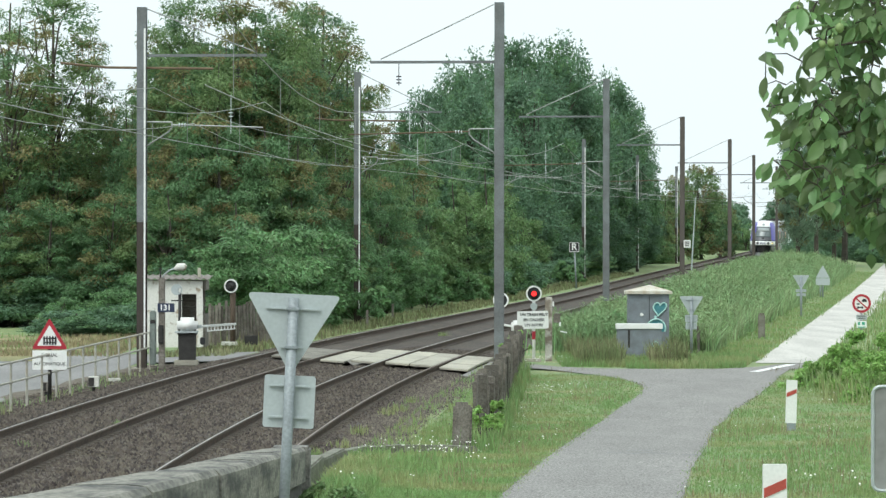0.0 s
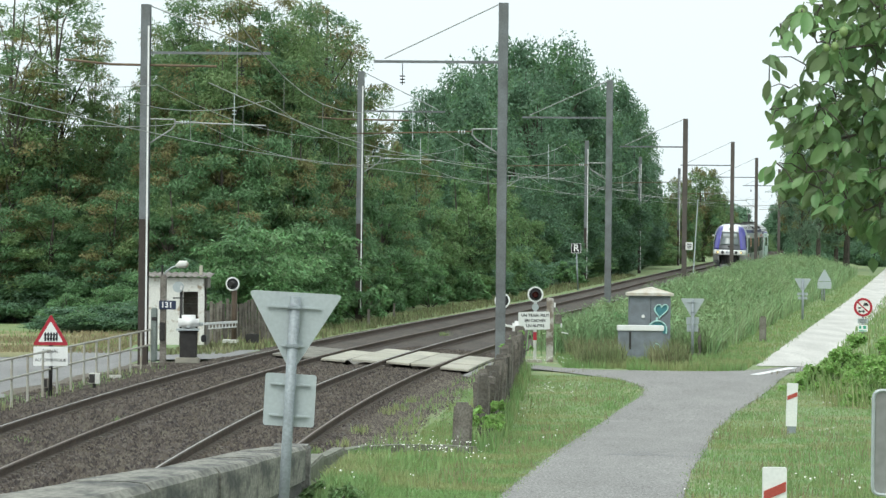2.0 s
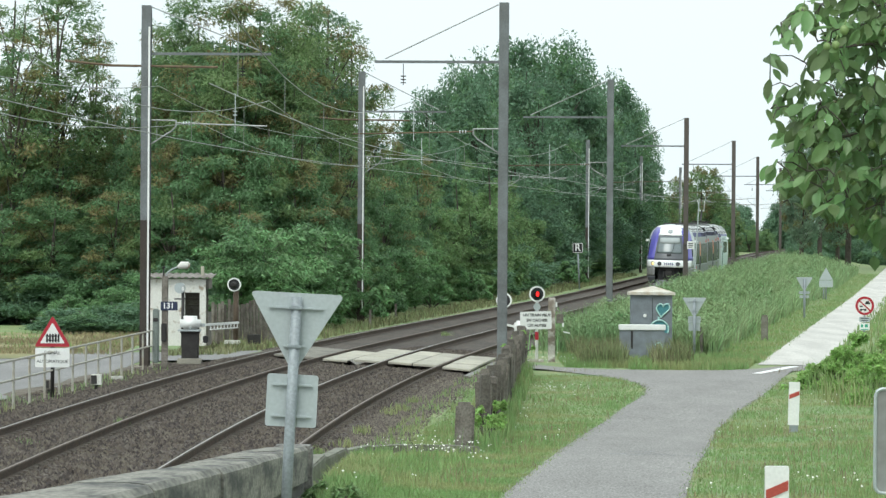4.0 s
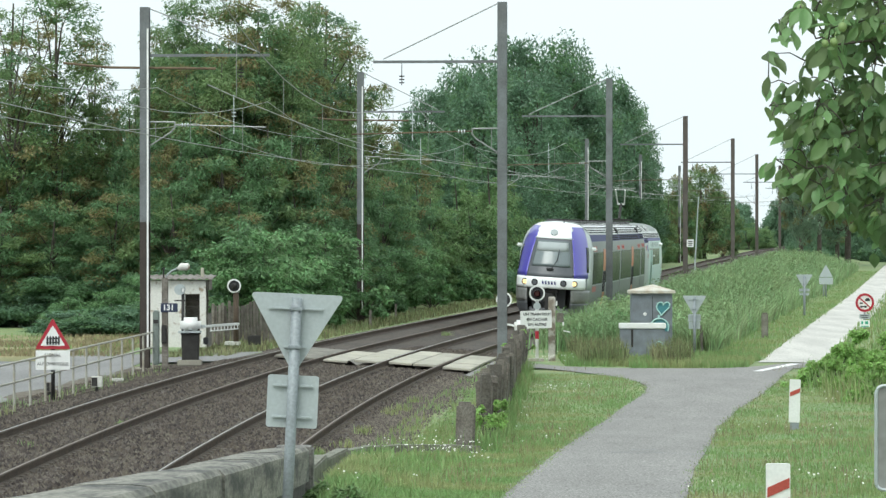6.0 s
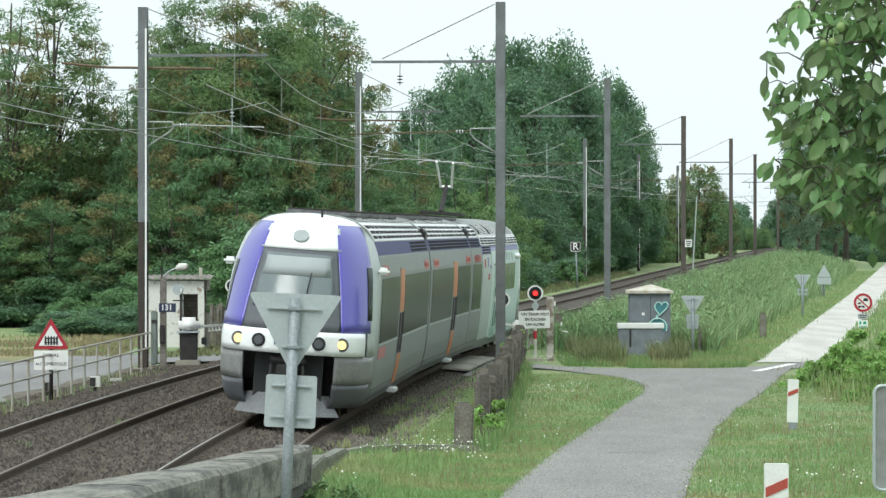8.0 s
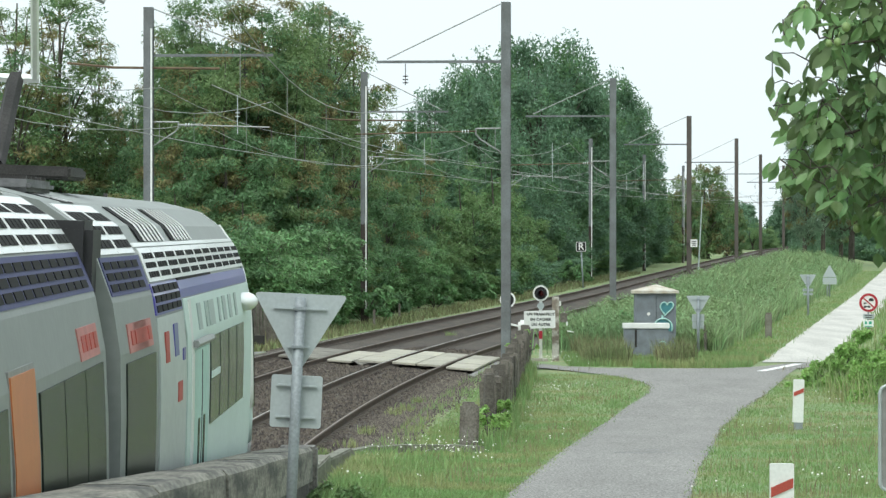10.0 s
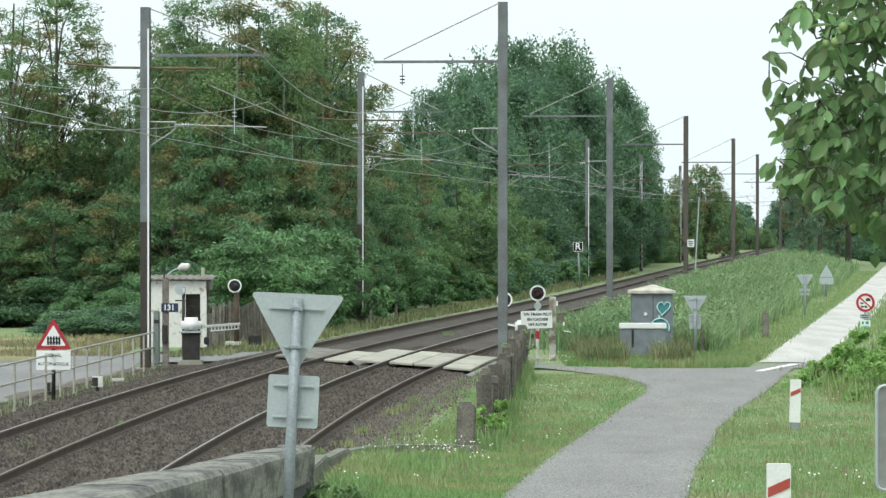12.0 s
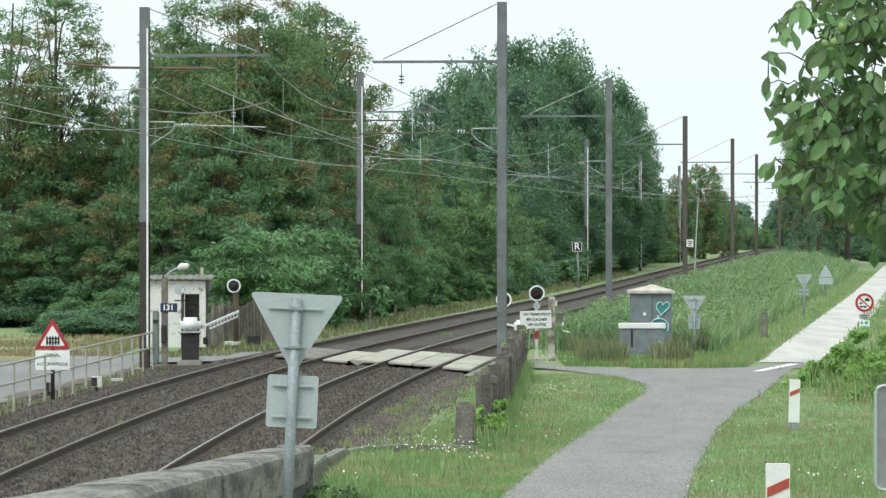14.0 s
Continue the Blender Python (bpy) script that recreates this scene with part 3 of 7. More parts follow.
def build_wall():
    """Old retaining wall between the bank and the railway, with a coping."""
    wall = tagged(new("wall_bank"), "old grey masonry retaining wall with a worn coping", "wall", kind="structure")
    ys = span(8, 47.6, 1.1)
    verts, faces = [], []
    rnd = random.Random(8)

    def crest(y):
        return 2.41 - (y - 18.8) * 0.0452

    for y in ys:
        top, x = crest(y), -1.78
        verts += [(x - 0.17, y, -0.7), (x - 0.17, y, top - 0.08), (x + 0.17, y, top - 0.08), (x + 0.17, y, bank(y) - 0.4)]
    for i in range(len(ys) - 1):
        for k in range(3):
            a = i * 4 + k
            faces.append((a, a + 1, a + 5, a + 4))
    m = len(ys) - 1
    faces.append(tuple(m * 4 + k for k in range(4)))
    piece("masonry", mesh_of("masonry", verts, faces, MORTAR), wall)
    # facing blocks in courses, and the coping stones
    slope = math.degrees(math.atan(-0.0452))
    stones = []
    for k in range(5):
        bm = box(bmesh.new(), 0.07, 1.1 + 0.25 * k, 0.22, bevel=0.012)
        me = bpy.data.meshes.new("block")
        bm.to_mesh(me)
        bm.free()
        me.materials.append(WALL_STONE)
        stones.append((1.1 + 0.25 * k, me))
    for course in range(2, 6):
        y = 24.0 + rnd.uniform(0, 0.6)
        while y < 47.2:
            ln, me = rnd.choice(stones)
            z = crest(y + ln / 2) - 0.2 - course * 0.235
            if z > bank(y) - 0.25:
                piece("block", me, wall, pose(-1.61 + rnd.uniform(-0.006, 0.006), y + ln / 2, z, slope, 0, 0))
            y += ln + 0.02
    y = 8.0
    caps = []
    for k in range(4):
        ln = 5.2 + 0.7 * k
        bm = bmesh.new()
        edge = ((-0.23, -0.2), (-0.235, 0.16), (-0.21, 0.195), (-0.1, 0.2), (0.0, 0.198), (0.1, 0.2), (0.2, 0.192), (0.235, 0.155), (0.238, 0.05), (0.232, -0.08), (0.23, -0.2))
        n = 90
        rows = []
        for i in range(n + 1):
            y = ln * (i / n - 0.5)
            row = []
            for x, z in edge:
                worn = 0.012 * noise.noise((x * 4, y * 0.22 + 9 * k, z * 4))
                chip = max(0, noise.noise((x * 7, y * 0.5 + 31 * k, z * 7)) - 0.36) * 0.1
                row.append(bm.verts.new((x * (1 + worn - chip), y, z + worn * 0.6 - (chip if z > 0.1 else 0))))
            rows.append(row)
        for p, q in zip(rows, rows[1:]):
            for c in range(len(edge)):
                d = (c + 1) % len(edge)
                bm.faces.new((p[c], p[d], q[d], q[c]))
        bm.faces.new(rows[0])
        bm.faces.new(rows[-1][::-1])
        bmesh.ops.recalc_face_normals(bm, faces=bm.faces)
        me = bpy.data.meshes.new("coping_stone")
        bm.to_mesh(me)
        bm.free()
        me.materials.append(COPING)
        caps.append((ln, me))
    while y < 42.6:
        ln, me = rnd.choice(caps)
        piece("coping_stone", me, wall, pose(-1.78 + rnd.uniform(-0.012, 0.012), y + ln / 2, crest(y + ln / 2) - 0.195 + rnd.uniform(-0.004, 0.004), slope, rnd.uniform(-0.6, 0.6), 0))
        y += ln + 0.012
    # square end pier
    part("end_pier", boxes((0.46, 0.5, 1.5, -1.75, 47.9, 0.36), bevel=0.03), WALL_STONE, wall)
    kerb = thing("kerb", pose(0, 0, 0), "low mossy concrete kerb in the grass", "kerb")
    bm = bmesh.new()
    run = [(-1.84, 54.5), (-1.74, 57.8), (-1.5, 60.6), (-1.12, 62.2), (-0.6, 62.9), (0.0, 62.9), (0.5, 62.4)]
    for (xa, ya), (xb, yb) in zip(run, run[1:]):
        ln = math.hypot(xb - xa, yb - ya)
        z = bank((ya + yb) / 2)
        box(bm, ln + 0.05, 0.2, 0.3, pose((xa + xb) / 2, (ya + yb) / 2, z - 0.1, 0, 0, math.degrees(math.atan2(yb - ya, xb - xa))), 0.02)
    part("kerb_stone", bm, KERB, kerb)


MORTAR = material("old_mortar", (0.12, 0.115, 0.105), rough=0.95, var=0.3, scale=3, fine=30)
KERB = material("mossy_concrete", (0.21, 0.205, 0.17), var=0.3, scale=3, fine=30, bump=0.6, other=(0.12, 0.125, 0.085))
COPING = material("worn_coping", (0.235, 0.225, 0.19), var=0.4, scale=5, fine=30, bump=0.8, other=(0.06, 0.06, 0.055), mixed=0.55, spread=0.1, along=0.14)
build_wall()


# ---- overhead line ----
MASTS_Y = [58.0, 113.5, 168.0, 224.0, 284.0, 344.0, 404.0, 464.0]
WIRE_Z, CARRIER_Z = 5.7, 7.2


def mast(y, off, height, arm_len, full, label, lift=0.3, steel=None):
    """A rolled steel mast with its arms; off: from the near track's centre."""
    side = -1 if off > 0 else 1
    steel = steel or MAST
    p = rail_point(y, off, 0, off)
    m = math.degrees(math.atan(line_slope(y)))
    t = thing("catenary_mast", pose(p.x, p.y, -0.25, 0, 0, -m), label, "mast", "overhead line masts")
    w, d, th = 0.26, 0.26, 0.024
    a, b, c = w / 2, d / 2, th / 2
    outline = [(-a, -b), (a, -b), (a, -b + th), (c, -b + th), (c, b - th), (a, b - th), (a, b), (-a, b), (-a, b - th), (-c, b - th), (-c, -b + th), (-a, -b + th)]
    foot = 4.1 if off < 0 else 1.6
    part("column", plate(bmesh.new(), outline, height - foot, pose(0, 0, (height + foot) / 2, 90, 0, 0)), steel, t)
    part("column_foot", plate(bmesh.new(), outline, foot, pose(0, 0, foot / 2, 90, 0, 0)), MAST_FOOT if off < 0 else steel, t, "dark brown painted foot" if off < 0 else "")
    if off < 0:
        # white strip paints the light caught by the column's right flange edge
        part("lit_flange_edge", boxes((0.05, 0.02, height - 1.2, 0.095, -b - 0.012, height / 2)), WHITE, t, "pale strip in place of the lit flange edge")
    bm = boxes((0.6, 0.6, 0.5, 0, 0, -0.22), bevel=0.04)
    part("footing", bm, CONCRETE, t)
    z0 = 0.25 + lift
    if full:
        bm = boxes((arm_len, 0.07, 0.075, side * arm_len / 2, 0, 8.0 + z0))
        part("cross_arm", bm, MAST, t)
        bm = tube([(side * 0.15, 0, height - 0.05), (side * arm_len * 0.92, 0, 8.08 + z0)], 0.02, 6)
        part("tie_rod", bm, ARM, t)
        bm = tube([(side * (arm_len - 0.8), 0, 7.95 + z0), (side * (arm_len - 0.8), 0, 7.35 + z0)], 0.012, 5)
        for k in range(3):
            disc(bm, 0.075, 0.03, pose(side * (arm_len - 0.8), 0, 7.6 + z0 - k * 0.09, 90, 0, 0), 10)
        part("hanger", bm, DARK, t)
    if full and off < 0:
        bm = tube([(-2.3, 0, 8.55), (-1.0, 0, 8.42), (2.0, 0, 8.38)], 0.035, 8)
        part("boom", bm, MAST_RUST, t, "rusty tubular boom")
    # bracket with its strut and steady arm
    bz = 6.15 + z0
    bm = tube([(side * 0.12, 0, bz), (side * 0.84, 0, bz - 0.01)], 0.022, 6)
    part("bracket", bm, ARM, t)
    bm = tube([(side * 0.12, 0, bz - 0.68), (side * 0.72, 0, bz - 0.3), (side * 0.84, 0, bz - 0.16), (side * 0.84, 0, bz - 0.01)], 0.024, 6)
    part("strut", bm, ARM, t)
    part("stay", tube([(side * 0.3, 0, bz), (side * 0.3, 0, bz - 0.56)], 0.01, 5), ARM, t)
    bm = tube([(side * 0.84, 0, bz - 0.08), (side * (3.4 if off < 0 else 4.2), 0, bz - 0.16)], 0.022, 6)
    part("steady_arm", bm, MAST_RUST if off > 0 else ARM, t)
    bm = bmesh.new()
    for k in range(3):
        disc(bm, 0.05, 0.03, pose(side * (1.05 + 0.08 * k), 0, bz - 0.09, 0, 0, 90), 10)
    part("insulator", bm, INSULATOR, t)
    bm = tube([(side * 2.5, 0, bz + 0.75), (side * 2.5, 0, bz - 0.35)], 0.012, 5)
    for k in range(2):
        disc(bm, 0.06, 0.03, pose(side * 2.5, 0, bz + 0.15 + k * 0.1, 90, 0, 0), 10)
    part("registration", bm, INSULATOR, t)
    return t


def build_masts():
    near = ((113.5, 2.35, 10.2), (168.0, 2.0, 10.1), (224.0, 2.4, 10.1), (284.0, 2.75, 10.2), (344.0, 2.4, 10.2), (404.0, 2.5, 10.2), (464.0, 2.5, 10.2))
    far = ((113.5, -7.65, 10.1), (168.0, -8.3, 10.4), (224.0, -7.6, 10.2), (284.0, -7.4, 10.2), (344.0, -7.4, 10.2), (404.0, -7.4, 10.2))
    for i, (y, off, h) in enumerate(near):
        mast(y, off, h, 3.6, True, "tall brown steel overhead line mast with cross arm" if i > 1 else "tall grey steel overhead line mast with cross arm", steel=MAST_BROWN if i > 1 else None)
    for i, (y, off, h) in enumerate(far):
        mast(y, off, h, 3.5, i < 2, "tall grey steel overhead line mast with bracket arms", 0.5)


def wire(name, pts, r, label, mat=None):
    t = part(name, tube(pts, r, 5, cap=False), mat or WIRE)
    return tagged(t, label, "cable", "overhead wires")


def build_wires():
    for c in (0.0, -SPACING):
        car, con = [], []
        drops = []
        for y0, y1 in zip(MASTS_Y, MASTS_Y[1:]):
            n = 10
            for k in range(n + (1 if y1 == MASTS_Y[-1] else 0)):
                t = k / n
                y = y0 + (y1 - y0) * t
                zig = 0.2 * math.cos(math.pi * (MASTS_Y.index(y0) + t))
                z = CARRIER_Z - 4 * 0.95 * t * (1 - t)
                a, b = rail_point(y, c + zig, z, c + zig), rail_point(y, c + zig, WIRE_Z, c + zig)
                car.append(a)
                con.append(b)
                if 0 < k < n and k % 2 and y < 300:
                    drops.append((a, b))
        carrier = wire("carrier_cable", car, 0.010, "grey stranded carrier cable above the track")
        wire("contact_wire", con, 0.010, "copper contact wire above the track")
        for a, b in drops:
            part("dropper", tube([a, b], 0.006, 4, cap=False), WIRE, carrier)
    for off, z in ((-SPACING - 3.3, 7.6), (-SPACING - 2.2, 6.6)):
        pts = []
        for y0, y1 in zip(MASTS_Y, MASTS_Y[1:]):
            for k in range(8):
                t = k / 8
                pts.append(rail_point(y0 + (y1 - y0) * t, off, z - 4 * 0.7 * t * (1 - t), off))
        wire("feeder_cable", pts, 0.010, "thick grey feeder cable slung between masts")


# ---- train: three articulated cars; x forward, z up from the rail ----
HALF = [(0.0, 3.98), (0.45, 3.965), (0.85, 3.88), (1.10, 3.72), (1.25, 3.5), (1.37, 3.2), (1.435, 2.85), (1.455, 2.4), (1.46, 1.9), (1.46, 1.45), (1.44, 0.95), (1.38, 0.55), (1.28, 0.33)]


def half_width(z):
    for (y0, z0), (y1, z1) in zip(HALF, HALF[1:]):
        if z1 <= z <= z0:
            return y0 + (y1 - y0) * (z0 - z) / (z0 - z1)
    return HALF[-1][0]


FRONT = [(0.15, -0.35), (0.33, -0.2), (0.8, -0.06), (1.3, 0.0), (1.75, -0.02), (1.85, -0.1), (2.2, -0.28), (2.7, -0.55), (3.25, -0.9), (3.6, -1.25), (3.8, -1.7), (3.92, -2.3), (3.98, -3.2)]


def front_x(z):
    for (z0, x0), (z1, x1) in zip(FRONT, FRONT[1:]):
        if z0 <= z <= z1:
            t = (z - z0) / (z1 - z0)
            return x0 + (x1 - x0) * t
    return FRONT[-1][1]


def nose(s, z, out=0.0):
    """A point of the nose: s from -1 (right side) over 0 (middle) to 1 (left side)."""
    a = abs(s) * math.pi / 2
    q = 2 / 2.5
    length = 2.2
    full = half_width(max(z, 0.33))
    lean = min(full, 1.43 - 0.215 * max(0, z - 1.6) - 0.06 * max(0, z - 2.6))
    w = lean + (full - lean) * abs(s) ** 3 + out
    y = w * math.sin(a) ** q
    x = front_x(z) + out - length + length * math.cos(a) ** q
    back = -3.2 - 0.02
    x = max(x, back) if abs(s) < 1 else back
    return Vector((x, math.copysign(y, s), z))


def patch(fn, us, vs, thick=0.03):
    """A skin over fn(u, v, out) with thickness."""
    bm = bmesh.new()
    grid = [[bm.verts.new(fn(u, v, 0.0)) for v in vs] for u in us]
    inner = [[bm.verts.new(fn(u, v, -thick)) for v in vs] for u in us]
    nu, nv = len(us), len(vs)
    for i in range(nu - 1):
        for k in range(nv - 1):
            bm.faces.new((grid[i][k], grid[i + 1][k], grid[i + 1][k + 1], grid[i][k + 1]))
            bm.faces.new((inner[i][k], inner[i][k + 1], inner[i + 1][k + 1], inner[i + 1][k]))
    for i in range(nu - 1):
        for k in (0, nv - 1):
            bm.faces.new((grid[i][k], grid[i + 1][k], inner[i + 1][k], inner[i][k]))
    for k in range(nv - 1):
        for i in (0, nu - 1):
            bm.faces.new((grid[i][k], grid[i][k + 1], inner[i][k + 1], inner[i][k]))
    return bm


def nose_patch(name, s0, s1, z0, z1, mat, parent, out=0.0, label="", ns=10, nz=8, slant=0.0):
    def fn(u, v, o):
        z = z0 + (z1 - z0) * v
        k = s0 + (s1 - s0) * u
        return nose(k * (1 - slant * v), z, out + o)
    return part(name, patch(fn, [i / ns for i in range(ns + 1)], [i / nz for i in range(nz + 1)]), mat, parent, label, shade=True)


def skin(x, z, side, out):
    """A point of a car's side at height z."""
    return Vector((x, side * (half_width(z) + out), z))


def side_patch(name, x0, x1, z0, z1, side, mat, parent, out=0.006, label="", nz=5, thick=0.012):
    return part(name, patch(lambda u, v, o: skin(x0 + (x1 - x0) * u, z0 + (z1 - z0) * v, side, out + o), [0, 1], [i / nz for i in range(nz + 1)], thick), mat, parent, label, shade=False)


def body_shell(x0, x1, mat, parent):
    bm = bmesh.new()
    prof = [(-y, z) for y, z in HALF[::-1]] + list(HALF[1:])
    xs = span(x0, x1, 2.5)
    rows = [[bm.verts.new((x, y, z)) for y, z in prof] for x in xs]
    for a, b in zip(rows, rows[1:]):
        for k in range(len(prof)):
            j = (k + 1) % len(prof)
            bm.faces.new((a[k], a[j], b[j], b[k]))
    bm.faces.new(rows[0])
    bm.faces.new(rows[-1][::-1])
    return part("body", bm, mat, parent, shade=False)


def bogie(parent, x):
    b = part("bogie", boxes((3.2, 0.2, 0.25, x, -1.0, 0.55), (3.2, 0.2, 0.25, x, 1.0, 0.55), (0.6, 2.1, 0.3, x, 0, 0.55), bevel=0.03), T_UNDER, parent, "dark bogie frame")
    for dx in (-1.2, 1.2):
        for sy in (-1, 1):
            bm = bmesh.new()
            disc(bm, 0.42, 0.13, pose(x + dx, sy * 0.753, 0.42), 24)
            disc(bm, 0.15, 0.3, pose(x + dx, sy * 0.85, 0.42), 14)
            part("wheel", bm, RUST, b)


PLOUGH = material("plough_grey", (0.17, 0.175, 0.18), rough=0.5, var=0.15, scale=2, fine=20, bump=0.05)


def train_nose(car, x_end, cheeks, lit):
    """The cab end; modelled with its tip at x_end."""
    n = new("cab")
    n.parent = car
    n.matrix_basis = pose(x_end, 0, 0)
    tagged(n, "streamlined driving cab")
    nose_patch("roof_cap", -1, 1, 3.76, 3.975, T_WHITE, n, 0.0, "white roof cap", 24, 6)
    nose_patch("brow", -0.46, 0.46, 3.28, 3.78, T_WHITE, n, 0.008, "white brow above the windscreen", 14, 6)
    # cheeks of the cab, windscreen surround, bumper band and skirts
    for s in (-1, 1):
        nose_patch("shoulder", s * 0.8, s * 1.0, 1.3, 3.78, T_SILVER if lit else cheeks, n, 0.006, "silver corner between cab and flank" if lit else "", 6, 10)
        nose_patch("cheek", s * 0.42, s * 0.87, 1.76, 3.78, cheeks, n, 0.012, "violet-blue cheek" if cheeks is T_BLUE else "pale green cheek", 12, 10, slant=0.0)
        nose_patch("skirt", s * 0.36, s * 1.0, 0.33, 0.78, T_DARKGREY, n, 0.0, "dark lower skirt", 12, 4)
        nose_patch("lower_cheek", s * 0.36, s * 1.0, 0.78, 1.32, T_SKIRT, n, 0.006, "grey lower cheek", 12, 4)
    nose_patch("mask", -0.44, 0.44, 1.76, 3.3, T_DARKGREY, n, 0.004, "dark grey windscreen surround", 12, 10)
    nose_patch("windscreen", -0.34, 0.34, 2.18, 3.2, T_SCREEN, n, 0.02, "large raked windscreen", 12, 8)
    nose_patch("blind", -0.31, 0.31, 2.78, 3.14, T_BLIND, n, 0.024, "pale sun blind", 8, 2)
    nose_patch("bumper_band", -0.74, 0.74, 1.32, 1.76, T_WHITE, n, 0.03, "white band with the lamps", 28, 4)
    for s in (-1, 1):
        if not lit:
            nose_patch("edge_stripe", s * 0.955, s * 1.0, 1.7, 3.74, T_WHITE, n, 0.018, "white edge stripe", 3, 8)
        if lit:
            nose_patch("cab_window", s * 0.8, s * 0.885, 2.0, 3.0, T_GLASS, n, 0.018, "dark cab side window", 4, 4)
        else:
            nose_patch("cab_window", s * 0.88, s * 0.995, 1.7, 2.76, T_GLASS, n, 0.024, "dark cab side window", 5, 4)
    bm = bmesh.new()
    disc(bm, 0.15, 0.05, pose(front_x(3.52) + 0.03, 0, 3.53, 0, -45, 0) @ pose(0, 0, 0, 0, 0, 90), 24)
    part("destination_lens", bm, T_BLIND, n)
    for s, on in ((-0.42, lit), (-0.2, False), (0.2, False), (0.42, lit)):
        p = nose(s, 1.54, 0.02)
        ang = -math.degrees(math.atan2(p.y * 0.5, 1.3))
        bm = bmesh.new()
        disc(bm, 0.13, 0.05, pose(p.x + 0.02, p.y, p.z, 0, 0, 90 - ang), 20)
        lamp = part("headlight", bm, BLACK if not on else T_DARKGREY, n)
        bm = bmesh.new()
        disc(bm, 0.085, 0.03, pose(p.x + 0.05, p.y, p.z, 0, 0, 90 - ang), 20)
        part("lens", bm, LAMP_ON if on else T_DARKGREY, lamp)
    # fleet number, drawn as plain bars
    bm = bmesh.new()
    for k in range(5):
        box(bm, 0.02, 0.06, 0.13, pose(0.04, -0.24 + 0.12 * k, 1.54, 12, 0, 0))
    part("number_bars", bm, T_NAVY, n, "blue bars in place of the fleet number")
    # coupler before a solid black block that paints its recess's shade, snow plough
    part("recess", boxes((0.9, 1.3, 1.0, -0.9, 0, 0.85)), BLACK, n)
    bm = boxes((0.5, 0.4, 0.34, -0.25, 0, 0.95), (0.12, 0.7, 0.12, -0.15, 0, 1.2), (0.2, 0.24, 0.4, -0.1, 0, 0.7), bevel=0.03)
    tube([(-0.1, -0.3, 1.1), (0.0, -0.32, 0.75), (-0.2, -0.2, 0.55)], 0.03, 6, bm)
    tube([(-0.1, 0.3, 1.1), (0.0, 0.32, 0.75), (-0.2, 0.2, 0.55)], 0.03, 6, bm)
    part("coupler", bm, DARK, n)
    bm = bmesh.new()
    ring_pts = []
    for k in range(13):
        s = -1 + k / 6
        ring_pts.append((0.05 - 0.75 * abs(s) ** 2.2, 1.25 * s))
    top = [bm.verts.new((x * 0.5 - 0.3, y * 0.62, 0.55)) for x, y in ring_pts]
    low = [bm.verts.new((x + 0.05, y * 0.8, 0.16)) for x, y in ring_pts]
    bk = [bm.verts.new((x - 0.35, y * 0.7, 0.16)) for x, y in ring_pts]
    for a, b in ((top, low), (low, bk), (bk, top)):
        for k in range(12):
            bm.faces.new((a[k], a[k + 1], b[k + 1], b[k]))
    part("snow_plough", bm, PLOUGH, n)
    bm = tube([(front_x(2.2) + 0.06, 0.05, 2.12), (front_x(2.45) + 0.06, 0.25, 2.45), (front_x(2.8) + 0.06, 0.3, 2.85)], 0.014, 5)
    box(bm, 0.1, 0.28, 0.1, pose(front_x(2.1) + 0.05, 0.0, 2.08), 0.02)
    part("wiper", bm, BLACK, n)
    for s in (-1, 1) if lit else ():
        bm = bmesh.new()
        box(bm, 0.34, 0.24, 0.14, pose(-2.9, s * 1.5, 2.95), 0.05)
        part("rear_camera", bm, T_WHITE, n)
    bm = boxes((0.1, 0.04, 0.14, -2.0, 0.3, 3.98))
    part("horn", bm, DARK, n)
    return n


def grilles(car, x0, x1, side, z0=3.52, z1=3.86):
    """White slotted cove above the windows."""
    n = max(1, round((x1 - x0) / 1.3))
    w = (x1 - x0) / n
    for i in range(n):
        a = x0 + i * w
        g = side_patch("cove_panel", a + 0.03, a + w - 0.03, z0, z1, side, T_WHITE, car, 0.015, "white slotted roof panel")
        for k in range(3):
            z = z0 + (z1 - z0) * (0.12 + 0.28 * k)
            for j in range(4):
                xa = a + 0.1 + j * (w - 0.2) / 4
                # no real opening: the slot's inner shade is a flat black plate
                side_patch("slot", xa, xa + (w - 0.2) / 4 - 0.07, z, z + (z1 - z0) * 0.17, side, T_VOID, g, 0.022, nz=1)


def roof_grille(car, x0, x1, side, z0=3.88, z1=3.962):
    """Slatted bays along the edge of the roof, their shaded depth painted black."""
    n = max(1, round((x1 - x0) / 4.2))
    w = (x1 - x0) / n
    for i in range(n):
        a, b = x0 + i * w + 0.4, x0 + (i + 1) * w - 0.5
        g = side_patch("roof_bay", a, b, z0, z1, side, T_VOID, car, 0.02, "slatted roof bay with its shaded depth painted black", nz=3)
        x = a + 0.15
        while x < b - 0.1:
            side_patch("roof_slat", x, x + 0.09, z0, z1, side, T_WHITE, g, 0.035, nz=2)
            x += 0.42


